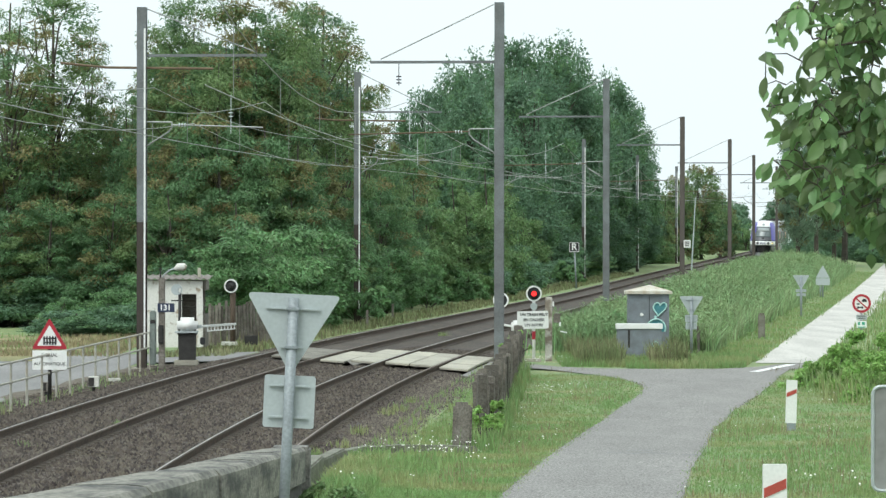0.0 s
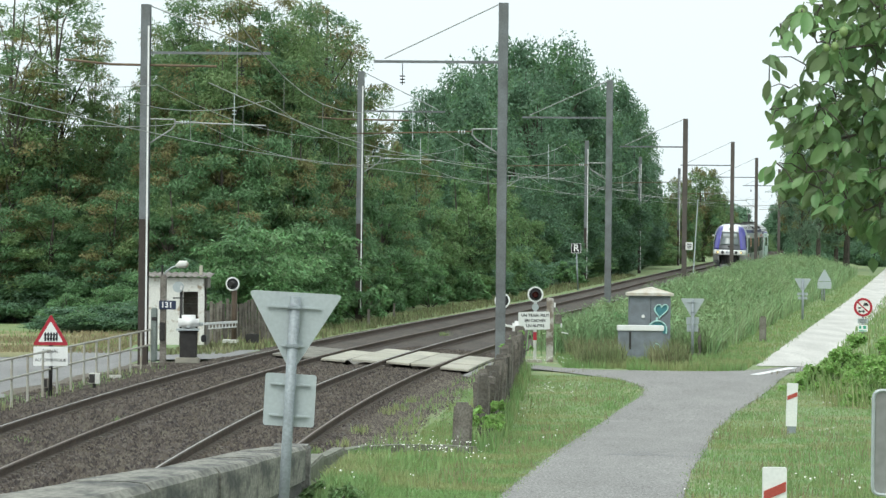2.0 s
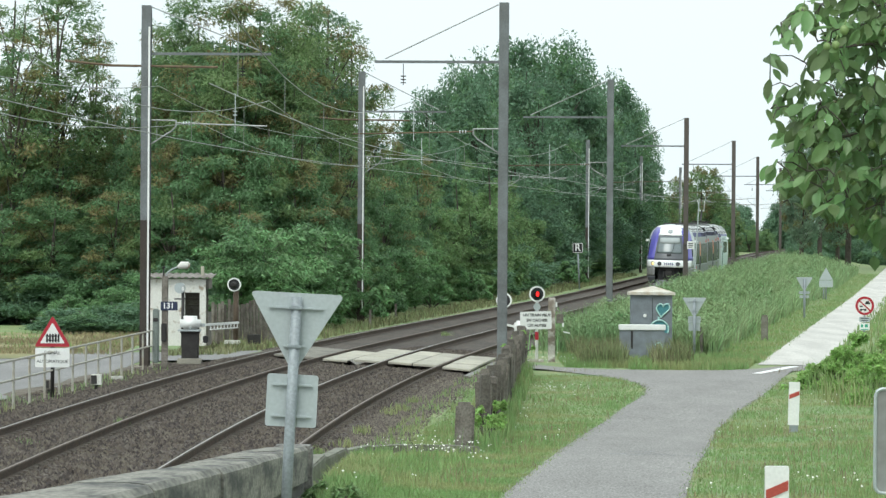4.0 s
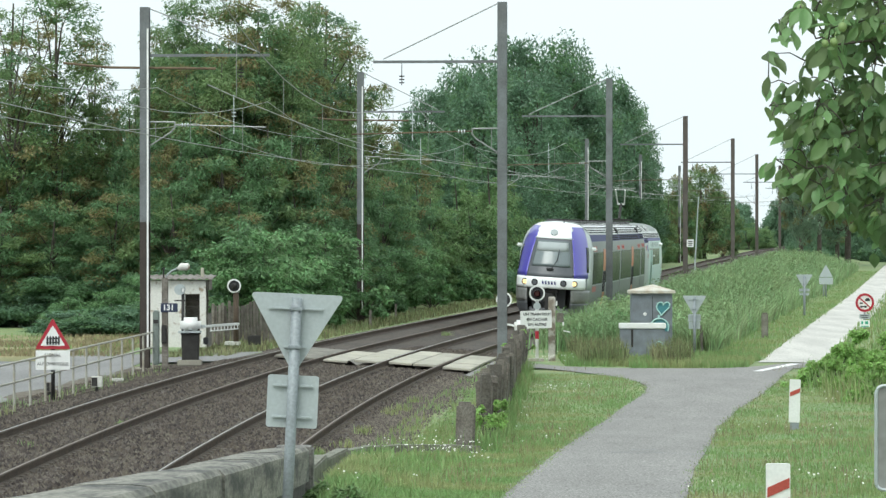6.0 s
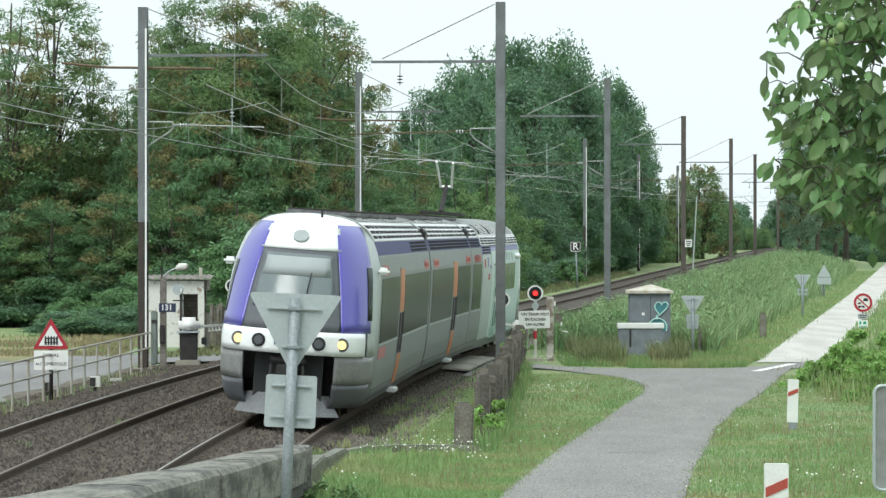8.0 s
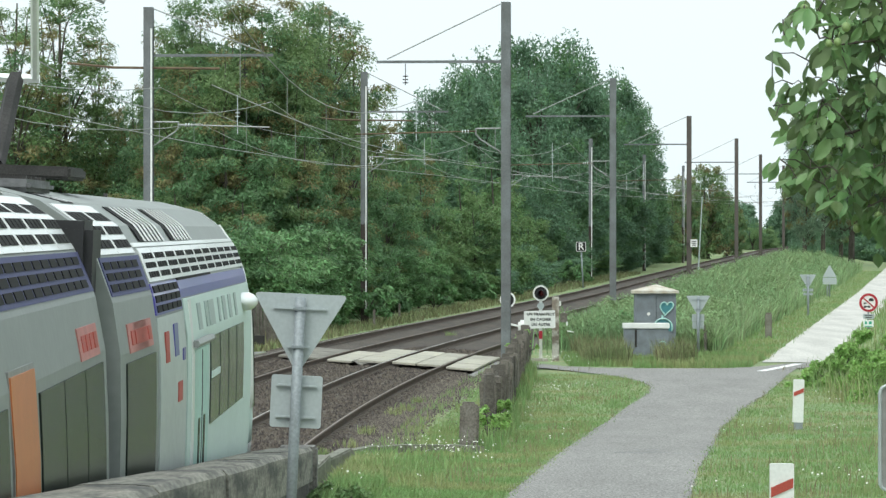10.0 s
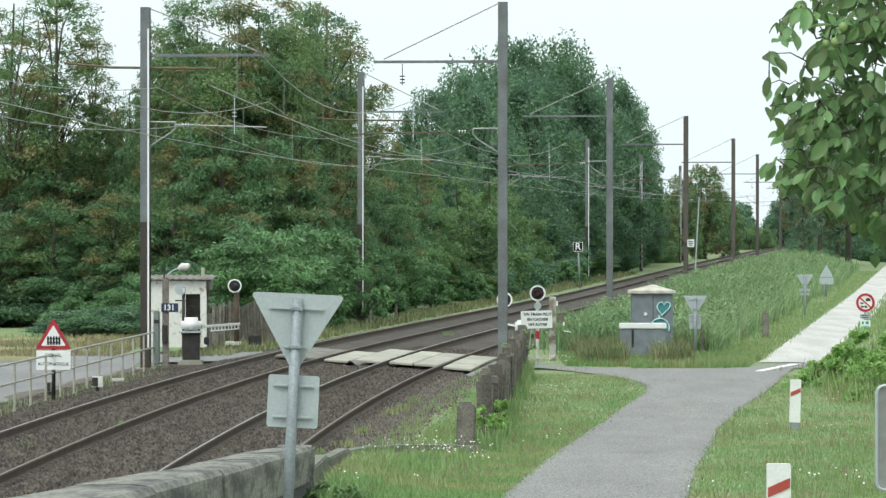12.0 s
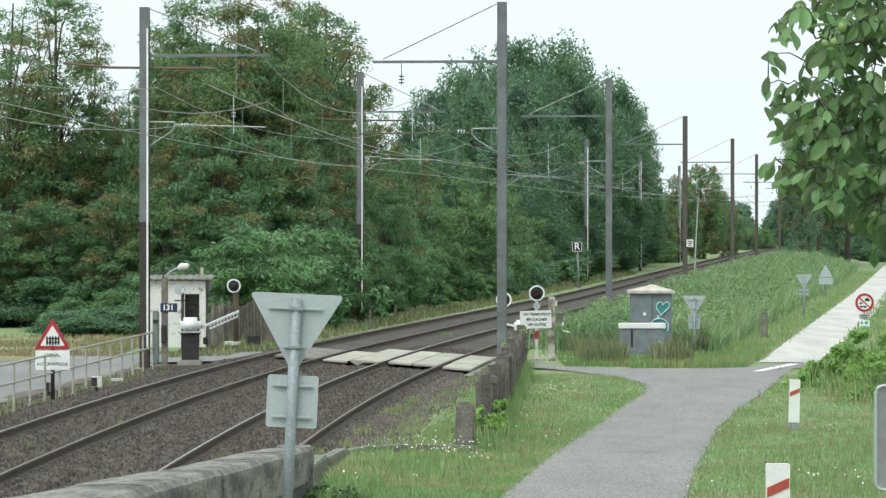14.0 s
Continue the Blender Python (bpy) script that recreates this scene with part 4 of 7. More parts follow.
def cars_side(car, x0, x1, side, doors, louvred=99.0):
    """Livery, windows and doors of one flank."""
    side_patch("cove_band", x0, x1, 3.24, 3.5, side, T_NAVY, car, 0.008, "dark blue band under the roof")
    k = x0 + 0.4
    while k < min(x1 - 0.5, x0 + louvred):
        for z in (3.27, 3.345, 3.42):
            # flat black strips paint the shaded gaps of the louvres
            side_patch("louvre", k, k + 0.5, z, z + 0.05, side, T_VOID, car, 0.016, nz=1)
        k += 0.62
    cuts = sorted(doors)
    edges = [x0 + 0.35]
    for d in cuts:
        edges += [d - 0.95, d + 0.95]
    edges.append(x1 - 0.35)
    for a, b in zip(edges[::2], edges[1::2]):
        if b - a < 0.8:
            continue
        n = max(1, round((b - a) / 1.9))
        for i in range(n):
            wa, wb = a + (b - a) * i / n, a + (b - a) * (i + 1) / n
            side_patch("window", wa + 0.03, wb - 0.03, 1.52, 2.78, side, T_GLASS, car, 0.012, "dark tinted window pane")
    for d in cuts:
        door = side_patch("door", d - 0.75, d + 0.75, 0.5, 2.95, side, T_SKIRT, car, 0.012, "sliding passenger door")
        side_patch("door_panel", d - 0.72, d + 0.72, 2.02, 2.92, side, T_ORANGE, door, 0.018, "orange upper door panel", nz=2)
        side_patch("door_panel", d - 0.72, d + 0.35, 0.5, 1.12, side, T_ORANGE, door, 0.018, "orange lower door panel", nz=2)
        side_patch("leaf_glass", d - 0.66, d - 0.12, 1.15, 2.0, side, T_VOID, door, 0.02)
        side_patch("leaf_glass", d + 0.16, d + 0.6, 1.15, 2.0, side, T_VOID, door, 0.02)
        part("footstep", boxes((0.9, 0.2, 0.1, d, side * 1.38, 0.36), bevel=0.02), T_WHITE, car)
    for xa, xb, z in ((x0 + 0.6, x0 + 2.3, 2.84), (x1 - 2.4, x1 - 0.7, 2.84)):
        sign = side_patch("emblem", xa, xb, z, z + 0.2, side, FADED_PINK, car, 0.010, "faded red emblem", nz=1)
        for j in range(4):
            xj = xa + 0.15 + j * 0.36
            side_patch("emblem_bar", xj, xj + 0.26, z + 0.05, z + 0.15, side, DULL_RED, sign, 0.016, nz=1)
    if louvred < 50:
        side_patch("emblem", x1 - 2.4, x1 - 0.4, 1.2, 1.42, side, FADED_PINK, car, 0.010, "faded red emblem", nz=1)
    # joint lines under the windows and the dirty skirt below
    side_patch("sill_line", x0 + 0.2, x1 - 0.2, 1.46, 1.49, side, T_SILVER, car, 0.010, "pale line under the windows", nz=1)
    side_patch("side_skirt", x0, x1, 0.38, 0.62, side, T_DARKGREY, car, 0.008, "dirty dark skirt", nz=1)
    grilles(car, x0 + 0.2, x1 - 0.2, side)
    roof_grille(car, x0 + 0.8, x1 - 0.8, side)


def roof_gear(car, x0, x1):
    x = x0 + 1.2
    rnd = random.Random(int(x1 * 10))
    while x < x1 - 2.6:
        ln = rnd.uniform(1.6, 2.6)
        bm = boxes((ln, 1.3, 0.09, x + ln / 2, 0, 3.985), bevel=0.03)
        unit = part("roof_unit", bm, T_ROOF, car)
        bm = bmesh.new()
        for k in range(5):
            box(bm, 0.07, 1.2, 0.03, pose(x + 0.2 + k * (ln - 0.4) / 4, 0, 4.04))
        part("roof_slats", bm, DARK, unit)
        x += ln + rnd.uniform(0.5, 1.3)


def pantograph(car, x):
    p = part("pantograph", boxes((1.4, 1.2, 0.1, x, 0, 4.12), bevel=0.02), DARK, car, "raised pantograph")
    bm = tube([(x + 0.6, 0, 4.15), (x - 0.6, 0, 4.9)], 0.07, 6)
    part("lower_arm", bm, DARK, p)
    bm = tube([(x - 0.6, 0.16, 4.9), (x + 0.45, 0.24, 5.6)], 0.035, 6)
    tube([(x - 0.6, -0.16, 4.9), (x + 0.45, -0.24, 5.6)], 0.035, 6, bm)
    tube([(x - 0.6, -0.2, 4.9), (x - 0.6, 0.2, 4.9)], 0.04, 6, bm)
    part("upper_arm", bm, T_WHITE, p)
    bm = tube([(x + 0.4, -0.8, 5.5), (x + 0.4, -0.55, 5.61), (x + 0.4, 0.55, 5.61), (x + 0.4, 0.8, 5.5)], 0.025, 6)
    part("collector", bm, ARM, p)


T_DOOR = material("train_mint", (0.40, 0.60, 0.54), rough=0.45, var=0.12, scale=1.2, fine=10, bump=0.02)
T_LETTER = material("faint_lettering", (0.36, 0.43, 0.41), rough=0.5, var=0.1, bump=0)


def build_train():
    """The cars in order: their things, lengths and the distance of their middle behind the nose tip."""
    made = []
    specs = (("front", 21.0), ("middle", 15.4), ("rear", 21.0))
    labels = ("leading silver and violet-blue railcar with a white roof", "middle silver railcar with dark windows", "trailing pale green and silver railcar with a raised pantograph")
    at_x = 0.0
    for (kind, ln), lab in zip(specs, labels):
        car = thing("railcar", pose(0, 0, 0), lab, "train car", "railcar set")
        h = ln / 2
        a, b = -h, h
        if kind == "front":
            b = h - 3.2
        if kind == "rear":
            a = -h + 3.2
        body_shell(a + 0.35, b, T_GREY if kind != "rear" else T_GREY, car)
        doors = {"front": [0.4], "middle": [-0.8], "rear": []}[kind]
        for side in (-1, 1):
            cars_side(car, a + (14.2 if kind == "rear" else 0.4), b - 0.1, side, doors, 6.5 if kind == "front" else 99.0)
            if kind == "rear":
                side_patch("cove_band", a, a + 11.05, 3.125, 3.27, side, T_BLUE, car, 0.008, "violet-blue band under the roof", 2)
                side_patch("gutter", a + 6.25, a + 11.05, 3.272, 3.29, side, T_VOID, car, 0.016, "dark gutter", 1)
                grilles(car, a + 0.0, a + 14.05, side, 3.295, 3.55)
                roof_grille(car, a + 6.5, a + 13.8, side, 3.6, 3.86)
                side_patch("eaves_panel", a, a + 14.15, 3.56, 3.59, side, T_WHITE, car, 0.012, "white roof edge", 1)
                side_patch("pale_panel", a + 0.0, a + 11.00, 0.6, 3.115, side, T_PALE, car, 0.02, "pale green end panel", 8)
                # lighter panel paints the bright reflection on this stretch of flank
                side_patch("bright_flank", a + 11.05, a + 14.13, 0.6, 3.02, side, T_SILVER, car, 0.012, "silver side panel painted lighter for its bright reflection", 8)
                side_patch("louvre_band", a + 11.10, a + 14.13, 3.04, 3.28, side, T_BLUE, car, 0.012, "violet-blue band with black louvres", 2)
                for k in range(5):
                    for z in (3.06, 3.135, 3.21):
                        side_patch("louvre", a + 11.25 + k * 0.57, a + 11.72 + k * 0.57, z, z + 0.052, side, T_VOID, car, 0.02, nz=1)
                for k in range(4):
                    pane = side_patch("end_window", a + 1.90 + k * 1.53, a + 3.25 + k * 1.53, 1.92, 2.72, side, T_PANE, car, 0.034)
                    if k == 3:
                        side_patch("transom", a + 1.90 + k * 1.53, a + 3.25 + k * 1.53, 2.34, 2.4, side, T_PALE, pane, 0.042, nz=1)
                d = side_patch("end_door", a + 8.15, a + 10.15, 0.55, 2.66, side, T_DOOR, car, 0.03, "mint green end door")
                side_patch("door_joint", a + 9.13, a + 9.17, 0.6, 2.64, side, T_DARKGREY, d, 0.036)
                for k in (0, 1):
                    side_patch("leaf_glass", a + 8.70 + k * 0.75, a + 8.90 + k * 0.75, 0.9, 2.05, side, T_GLASS, d, 0.036)
                part("door_rail", tube([(a + 8.05, side * 1.49, 2.72), (a + 10.35, side * 1.49, 2.72)], 0.035, 6), ARM, car, "grey door rail")
                side_patch("pillar", a + 10.25, a + 10.50, 0.6, 3.1, side, T_WHITE, car, 0.034, "white door pillar")
                for k, wd in enumerate((0.5, 0.7, 0.8, 0.4, 1.3, 0.5, 0.7)):
                    side_patch("lettering_bar", a + 2.95 + k * 1.0, a + 2.95 + k * 1.0 + wd * 0.62, 2.82, 3.05, side, T_LETTER, car, 0.03, nz=1)
                for x, w, z, hh, m in ((9.9, 0.5, 2.3, 0.16, DULL_RED), (10.3, 0.45, 2.68, 0.26, T_BLUE), (11.4, 0.4, 2.66, 0.24, DULL_RED), (9.5, 0.3, 2.62, 0.1, T_BLUE)):
                    side_patch("emblem", a + 1.75 + x, a + 1.75 + x + w, z, z + hh, side, m, car, 0.02, nz=1)
                bm = bmesh.new()
                bmesh.ops.create_uvsphere(bm, u_segments=16, v_segments=10, radius=1, matrix=pose(a + 1.5, side * 1.47, 2.93) @ Matrix.Diagonal((0.34, 0.13, 0.1, 1)))
                pod = part("mirror_pod", bm, T_WHITE, car, "white mirror housing", shade=True)
                part("mirror_glass", boxes((0.02, 0.13, 0.11, a + 1.2, side * 1.49, 2.9)), T_GLASS, pod)
        roof_gear(car, a + (13.5 if kind == "rear" else 0.5), b - 0.3)
        if kind != "front":
            part("gangway", boxes((0.75, 2.5, 3.2, h + 0.0, 0, 2.15), bevel=0.06), BLACK, car, "black gangway bellows")
        if kind == "front":
            train_nose(car, h, T_BLUE, True)
            bogie(car, h - 4.4)
            bogie(car, -h)
        elif kind == "middle":
            bogie(car, -h)
        else:
            n = train_nose(car, 0, T_PALE, False)
            n.matrix_basis = pose(-h, 0, 0, 0, 0, 180)
            pantograph(car, 4.9)
            bogie(car, -h + 4.4)
        part("underframe", boxes((b - a - 6, 2.3, 0.45, (a + b) / 2, 0, 0.5), bevel=0.04), T_UNDER, car)
        made.append((car, at_x + h, ln))
        at_x += ln
    return made


build_masts()
build_wires()
TRAIN = build_train()


# ---- signs and crossing gear ----
OLD_POST = material("mossy_concrete", (0.22, 0.21, 0.18), rough=0.95, var=0.3, scale=4, fine=30, other=(0.13, 0.12, 0.09), bump=0.6)
def bar_of(points, r, mat, parent, name="post", sides=10, label=""):
    return part(name, tube(points, r, sides), mat, parent, label, shade=True)


def give_way_back(m, s, stem, panels, label, r=0.045):
    """A give-way sign from behind; s: width of its triangle; stem: height of the triangle's top; panels: (top, bottom, width)."""
    t = thing("give_way_sign", m, label, "road sign", "road signs")
    bar_of([(0, 0, -0.2), (0, 0, stem - 0.03)], r, ZINC_POST, t)
    h = s * 0.86
    bm = plate(bmesh.new(), rounded([(-s / 2 - 0.03, stem), (s / 2 + 0.03, stem), (0, stem - h - 0.05)], 0.03), 0.025, pose(0, 0.075, 0))
    tri = part("triangle_plate", bm, ZINC, t, "bare grey back of a triangular plate")
    for k, w in ((0.2, 0.62), (0.71, 0.26)):
        part("rib", boxes((s * w, 0.03, 0.022, 0, 0.05, stem - h * k), bevel=0.006), ZINC, tri)
        part("clamp", boxes((r * 2.6, 0.1, 0.03, 0, 0.0, stem - h * k), bevel=0.008), ZINC_POST, tri)
    for top, low, w in panels:
        bm = plate(bmesh.new(), rounded([(-w / 2, top), (w / 2, top), (w / 2, low), (-w / 2, low)], 0.025), 0.022, pose(0, 0.075, 0))
        p = part("lower_plate", bm, ZINC, t, "bare grey back of a square plate")
        for z in (top - (top - low) * 0.2, low + (top - low) * 0.2):
            part("rib", boxes((w * 0.78, 0.03, 0.02, 0, 0.05, z), bevel=0.005), ZINC, p)
    return t


def build_signs():
    give_way_back(pose(-1.28, 32.7, 0.79, 0, 2.7, 0), 0.70, 2.345, [(1.69, 1.27, 0.41)], "grey back of a give-way sign on a leaning galvanised post", 0.043)
    give_way_back(pose(7.26, 118, -0.06), 0.64, 1.79, [(1.25, 1.04, 0.36), (1.03, 0.83, 0.33)], "small give-way sign seen from behind beside the junction", 0.04)
    give_way_back(pose(15.38, 174, -0.05), 0.66, 1.77, [(1.17, 1.05, 0.45), (1.00, 0.88, 0.4)], "distant give-way sign seen from behind at the path", 0.05)
    # warning sign from behind
    y = 223.0
    t = thing("warning_sign", pose(20.88, y, -0.05), "grey back of a warning sign with a plate below", "road sign", "road signs")
    bar_of([(0, 0, -0.1), (0, 0, 1.68)], 0.05, ZINC_POST, t)
    part("triangle_plate", plate(bmesh.new(), rounded([(0, 1.77), (0.38, 1.09), (-0.38, 1.09)], 0.03), 0.03, pose(0, -0.07, 0)), ZINC, t)
    part("lower_plate", plate(bmesh.new(), rounded([(-0.38, 1.06), (0.38, 1.06), (0.38, 0.69), (-0.38, 0.69)], 0.03), 0.03, pose(0, -0.07, 0)), ZINC, t)
    bar_of([(-0.12, 0.03, -0.1), (-0.12, 0.03, 0.75)], 0.035, ZINC_POST, t, "second_post")
    # no motor vehicles
    y = 138.0
    t = thing("prohibition_sign", pose(14.24, y, -0.05), "round red-rimmed no motor vehicles sign with small plates", "road sign", "road signs")
    bar_of([(0, 0.05, -0.1), (0, 0.05, 1.47)], 0.035, ZINC_POST, t)
    zc = 1.22
    part("disc", disc(bmesh.new(), 0.325, 0.02, pose(0, 0, zc), 32), WHITE, t)
    part("red_rim", ring(bmesh.new(), 0.315, 0.235, 0.012, pose(0, -0.015, zc), 36), RED, t, "red rim")
    part("red_slash", boxes((0.50, 0.012, 0.045, 0, -0.018, zc, 0, 42, 0)), RED, t, "red slash")
    bm = boxes((0.17, 0.008, 0.06, 0.09, -0.014, zc + 0.08), (0.11, 0.008, 0.05, 0.09, -0.014, zc + 0.13), bevel=0.003)
    part("car_symbol", bm, BLACK, t)
    bm = boxes((0.16, 0.008, 0.035, -0.05, -0.014, zc - 0.13), (0.1, 0.008, 0.05, -0.12, -0.014, zc - 0.02))
    disc(bm, 0.04, 0.008, pose(-0.12, -0.014, zc - 0.14), 12)
    disc(bm, 0.04, 0.008, pose(0.02, -0.014, zc - 0.14), 12)
    part("cycle_symbol", bm, BLACK, t)
    p = part("exception_plate", plate(bmesh.new(), rounded([(-0.18, 0.84), (0.18, 0.84), (0.18, 0.67), (-0.18, 0.67)], 0.02), 0.015), ZINC, t)
    part("line_bar", boxes((0.26, 0.006, 0.025, 0, -0.012, 0.79), (0.22, 0.006, 0.025, 0, -0.012, 0.72)), DARK, p)
    p = part("route_plate", plate(bmesh.new(), rounded([(-0.17, 0.63), (0.17, 0.63), (0.17, 0.39), (-0.17, 0.39)], 0.02), 0.015), WHITE, t)
    part("route_symbol", boxes((0.07, 0.006, 0.1, -0.09, -0.012, 0.54), (0.1, 0.006, 0.1, 0.06, -0.012, 0.54), (0.26, 0.006, 0.03, 0, -0.012, 0.42)), GREEN_SIGN, p, "green route symbols")
    # big sign back at the roadside
    t = thing("road_sign", pose(2.49 + 0.35, 23.5, 1.0), "grey back of a rounded rectangular road sign", "road sign", "road signs")
    z1, z0 = 2.75 - 1.0, 2.15 - 1.0
    o = rounded([(-0.35, z1), (0.45, z1), (0.45, z0), (-0.35, z0)], 0.05)
    part("plate", plate(bmesh.new(), o, 0.02), T_SKIRT, t, "dark grey plate back")
    part("rim", tube([(x, -0.01, z) for x, z in o] + [(o[0][0], -0.01, o[0][1])], 0.011, 6), ZINC, t, "pale folded rim")
    bar_of([(0.25, 0.04, -0.1), (0.25, 0.04, z1)], 0.04, ZINC_POST, t)
    # railway crossing warning
    t = thing("crossing_sign", pose(-8.89, 93, -0.15), "red-bordered level crossing warning sign with a text plate", "road sign", "road signs")
    bar_of([(0, 0.05, -0.1), (0, 0.05, 1.41 + 0.15)], 0.045, DARK, t)
    za, zb = 1.63 + 0.15, 0.92 + 0.15
    part("plate", plate(bmesh.new(), rounded([(0, za), (0.41, zb), (-0.41, zb)], 0.035), 0.02), RED, t, "red triangle border")
    part("field", plate(bmesh.new(), rounded([(0, za - 0.16), (0.285, zb + 0.075), (-0.285, zb + 0.075)], 0.02), 0.012, pose(0, -0.012, 0)), WHITE, t, "white field")
    bm = boxes((0.3, 0.006, 0.025, 0, -0.022, zb + 0.15), (0.3, 0.006, 0.025, 0, -0.022, zb + 0.24))
    for k in range(5):
        plate(bm, [(-0.15 + k * 0.065, zb + 0.1), (-0.11 + k * 0.065, zb + 0.1), (-0.11 + k * 0.065, zb + 0.28), (-0.13 + k * 0.065, zb + 0.3), (-0.15 + k * 0.065, zb + 0.28)], 0.006, pose(0.01, -0.024, 0))
    part("gate_symbol", bm, BLACK, t)
    p = part("text_plate", plate(bmesh.new(), rounded([(-0.39, zb - 0.03), (0.39, zb - 0.03), (0.39, zb - 0.47), (-0.39, zb - 0.47)], 0.02), 0.015), WHITE, t, "white text plate")
    words("SIGNAL", 0.11, BLACK, p, pose(0, -0.012, zb - 0.14, 90, 0, 0))
    words("AUTOMATIQUE", 0.10, BLACK, p, pose(0, -0.012, zb - 0.34, 90, 0, 0))
    # R board by the line
    t = thing("speed_board", pose(8.76, 264, -0.3), "black railway board with a white letter R", "railway sign")
    bar_of([(0.05, 0, 0), (-0.08, 0, 2.23 + 0.3)], 0.05, ZINC_POST, t)
    zc = 2.52 + 0.3
    part("board", plate(bmesh.new(), [(-0.44, zc - 0.33), (0.24, zc - 0.33), (0.24, zc + 0.33), (-0.44, zc + 0.33)], 0.03, pose(0, -0.07, 0)), BLACK, t)
    words("R", 0.62, WHITE, t, pose(-0.1, -0.1, zc, 90, 0, 0), "letter", "white letter", 0.01)
    bm = bmesh.new()
    for sx, sz, x, z in ((0.62, 0.03, -0.1, zc + 0.29), (0.62, 0.03, -0.1, zc - 0.29), (0.03, 0.58, -0.4, zc), (0.03, 0.58, 0.2, zc)):
        box(bm, sx, 0.01, sz, pose(x, -0.092, z))
    part("border", bm, WHITE, t, "white border")
    t = thing("mast_plate", pose(13.51, 223.5, 2.88), "small white notice plate fixed to a mast", "railway sign")
    part("plate", boxes((0.38, 0.03, 0.42, 0, 0, 0), bevel=0.01), WHITE, t)
    part("line_bar", boxes((0.26, 0.01, 0.05, 0, -0.02, 0.1), (0.26, 0.01, 0.05, 0, -0.02, 0.0), (0.2, 0.01, 0.05, 0, -0.02, -0.1)), DARK, t)
    part("fixing", boxes((0.3, 0.05, 0.04, -0.25, 0.03, 0)), DARK, t)


GREEN_SIGN = material("sign_green", (0.05, 0.35, 0.22), rough=0.5, var=0.08, bump=0)


def build_posts():
    """Red and white marker posts and the concrete bollard."""
    for x, y, z0, h, label in ((6.35, 74.0, -0.05, 0.98, "white marker post with one red band in the grass"), (2.73, 33.3, 0.72, 1.02, "white marker post with red bands close to the lane")):
        t = thing("marker_post", pose(x, y, z0, 0, 1.5 if y > 50 else 0, 0), label, "marker post", "marker posts")
        w = 0.098
        bm = plate(bmesh.new(), rounded([(-w, 0.2), (w, 0.2), (w, h), (-w, h)], 0.015), 0.06)
        part("body", bm, WHITE, t, "white plastic body")
        part("foot", boxes((0.16, 0.05, 0.3, 0.01, 0, 0.08), bevel=0.01), ZINC_POST, t, "grey foot")
        bands = [(h - 0.21, 0.055)] if y > 50 else [(h - 0.175, 0.06), (h - 0.335, 0.06), (h - 0.495, 0.06)]
        for z, d in bands:
            bm = plate(bmesh.new(), [(-w + 0.008, z - 0.1), (w - 0.008, z - 0.02), (w - 0.008, z + d), (-w + 0.008, z + d - 0.08)], 0.008, pose(0, -0.034, 0))
            part("red_band", bm, DULL_RED, t, "red slanting band")
    t = thing("bollard", pose(10.94, 139, -0.05), "grey concrete bollard in the grass", "bollard")
    part("shaft", boxes((0.23, 0.2, 0.86, 0, 0, 0.4), bevel=0.03), OLD_POST, t)
    part("cap", boxes((0.17, 0.15, 0.05, 0, 0, 0.84), bevel=0.015), OLD_POST, t)
    for px, y, h in ((1241, 121, 0.9), (1250, 124, 0.8), (655, 160, 0.6), (463, 61.5, 0.32), (700, 178, 0.5)):
        t = thing("stake", pose((px - 784) * y / F, y, -0.25), "short dark stake beside the line", "stake", "stakes")
        part("shaft", boxes((0.09, 0.08, h + 0.3, 0, 0, h / 2), bevel=0.01), WOOD, t)


def signal_head(t, z, face):
    """Round crossing signal head; face: its lamp shows to the viewer."""
    part("backboard", disc(bmesh.new(), 0.2, 0.04, pose(0, 0, z), 28), BLACK, t, "black round backboard")
    part("rim", ring(bmesh.new(), 0.225, 0.178, 0.05, pose(0, -0.005, z), 32), WHITE, t, "white rim")
    if face:
        hood = part("hood", tube([(0, -0.02, z), (0, -0.16, z - 0.01)], [0.1, 0.1], 16, cap=False), BLACK, t)
        part("lens_cup", disc(bmesh.new(), 0.095, 0.01, pose(0, -0.022, z), 20), BLACK, t)
        lamp = part("lamp", disc(bmesh.new(), 0.075, 0.03, Matrix(), 20), RED_ON, t, "flashing red lamp")
        lamp.data.materials.append(RED_OFF)
        for f in lamp.data.polygons:
            f.material_index = 0 if f.normal.y < -0.5 else 1
        lamp.location = (0, -0.11, z)
        return lamp
    else:
        bm = tube([(0, -0.02, z), (0.0, -0.2, z - 0.01)], [0.1, 0.05], 14)
        part("housing", bm, DARK, t)
        part("rear_lamp", disc(bmesh.new(), 0.06, 0.03, pose(-0.03, -0.22, z), 14), DARK, t)


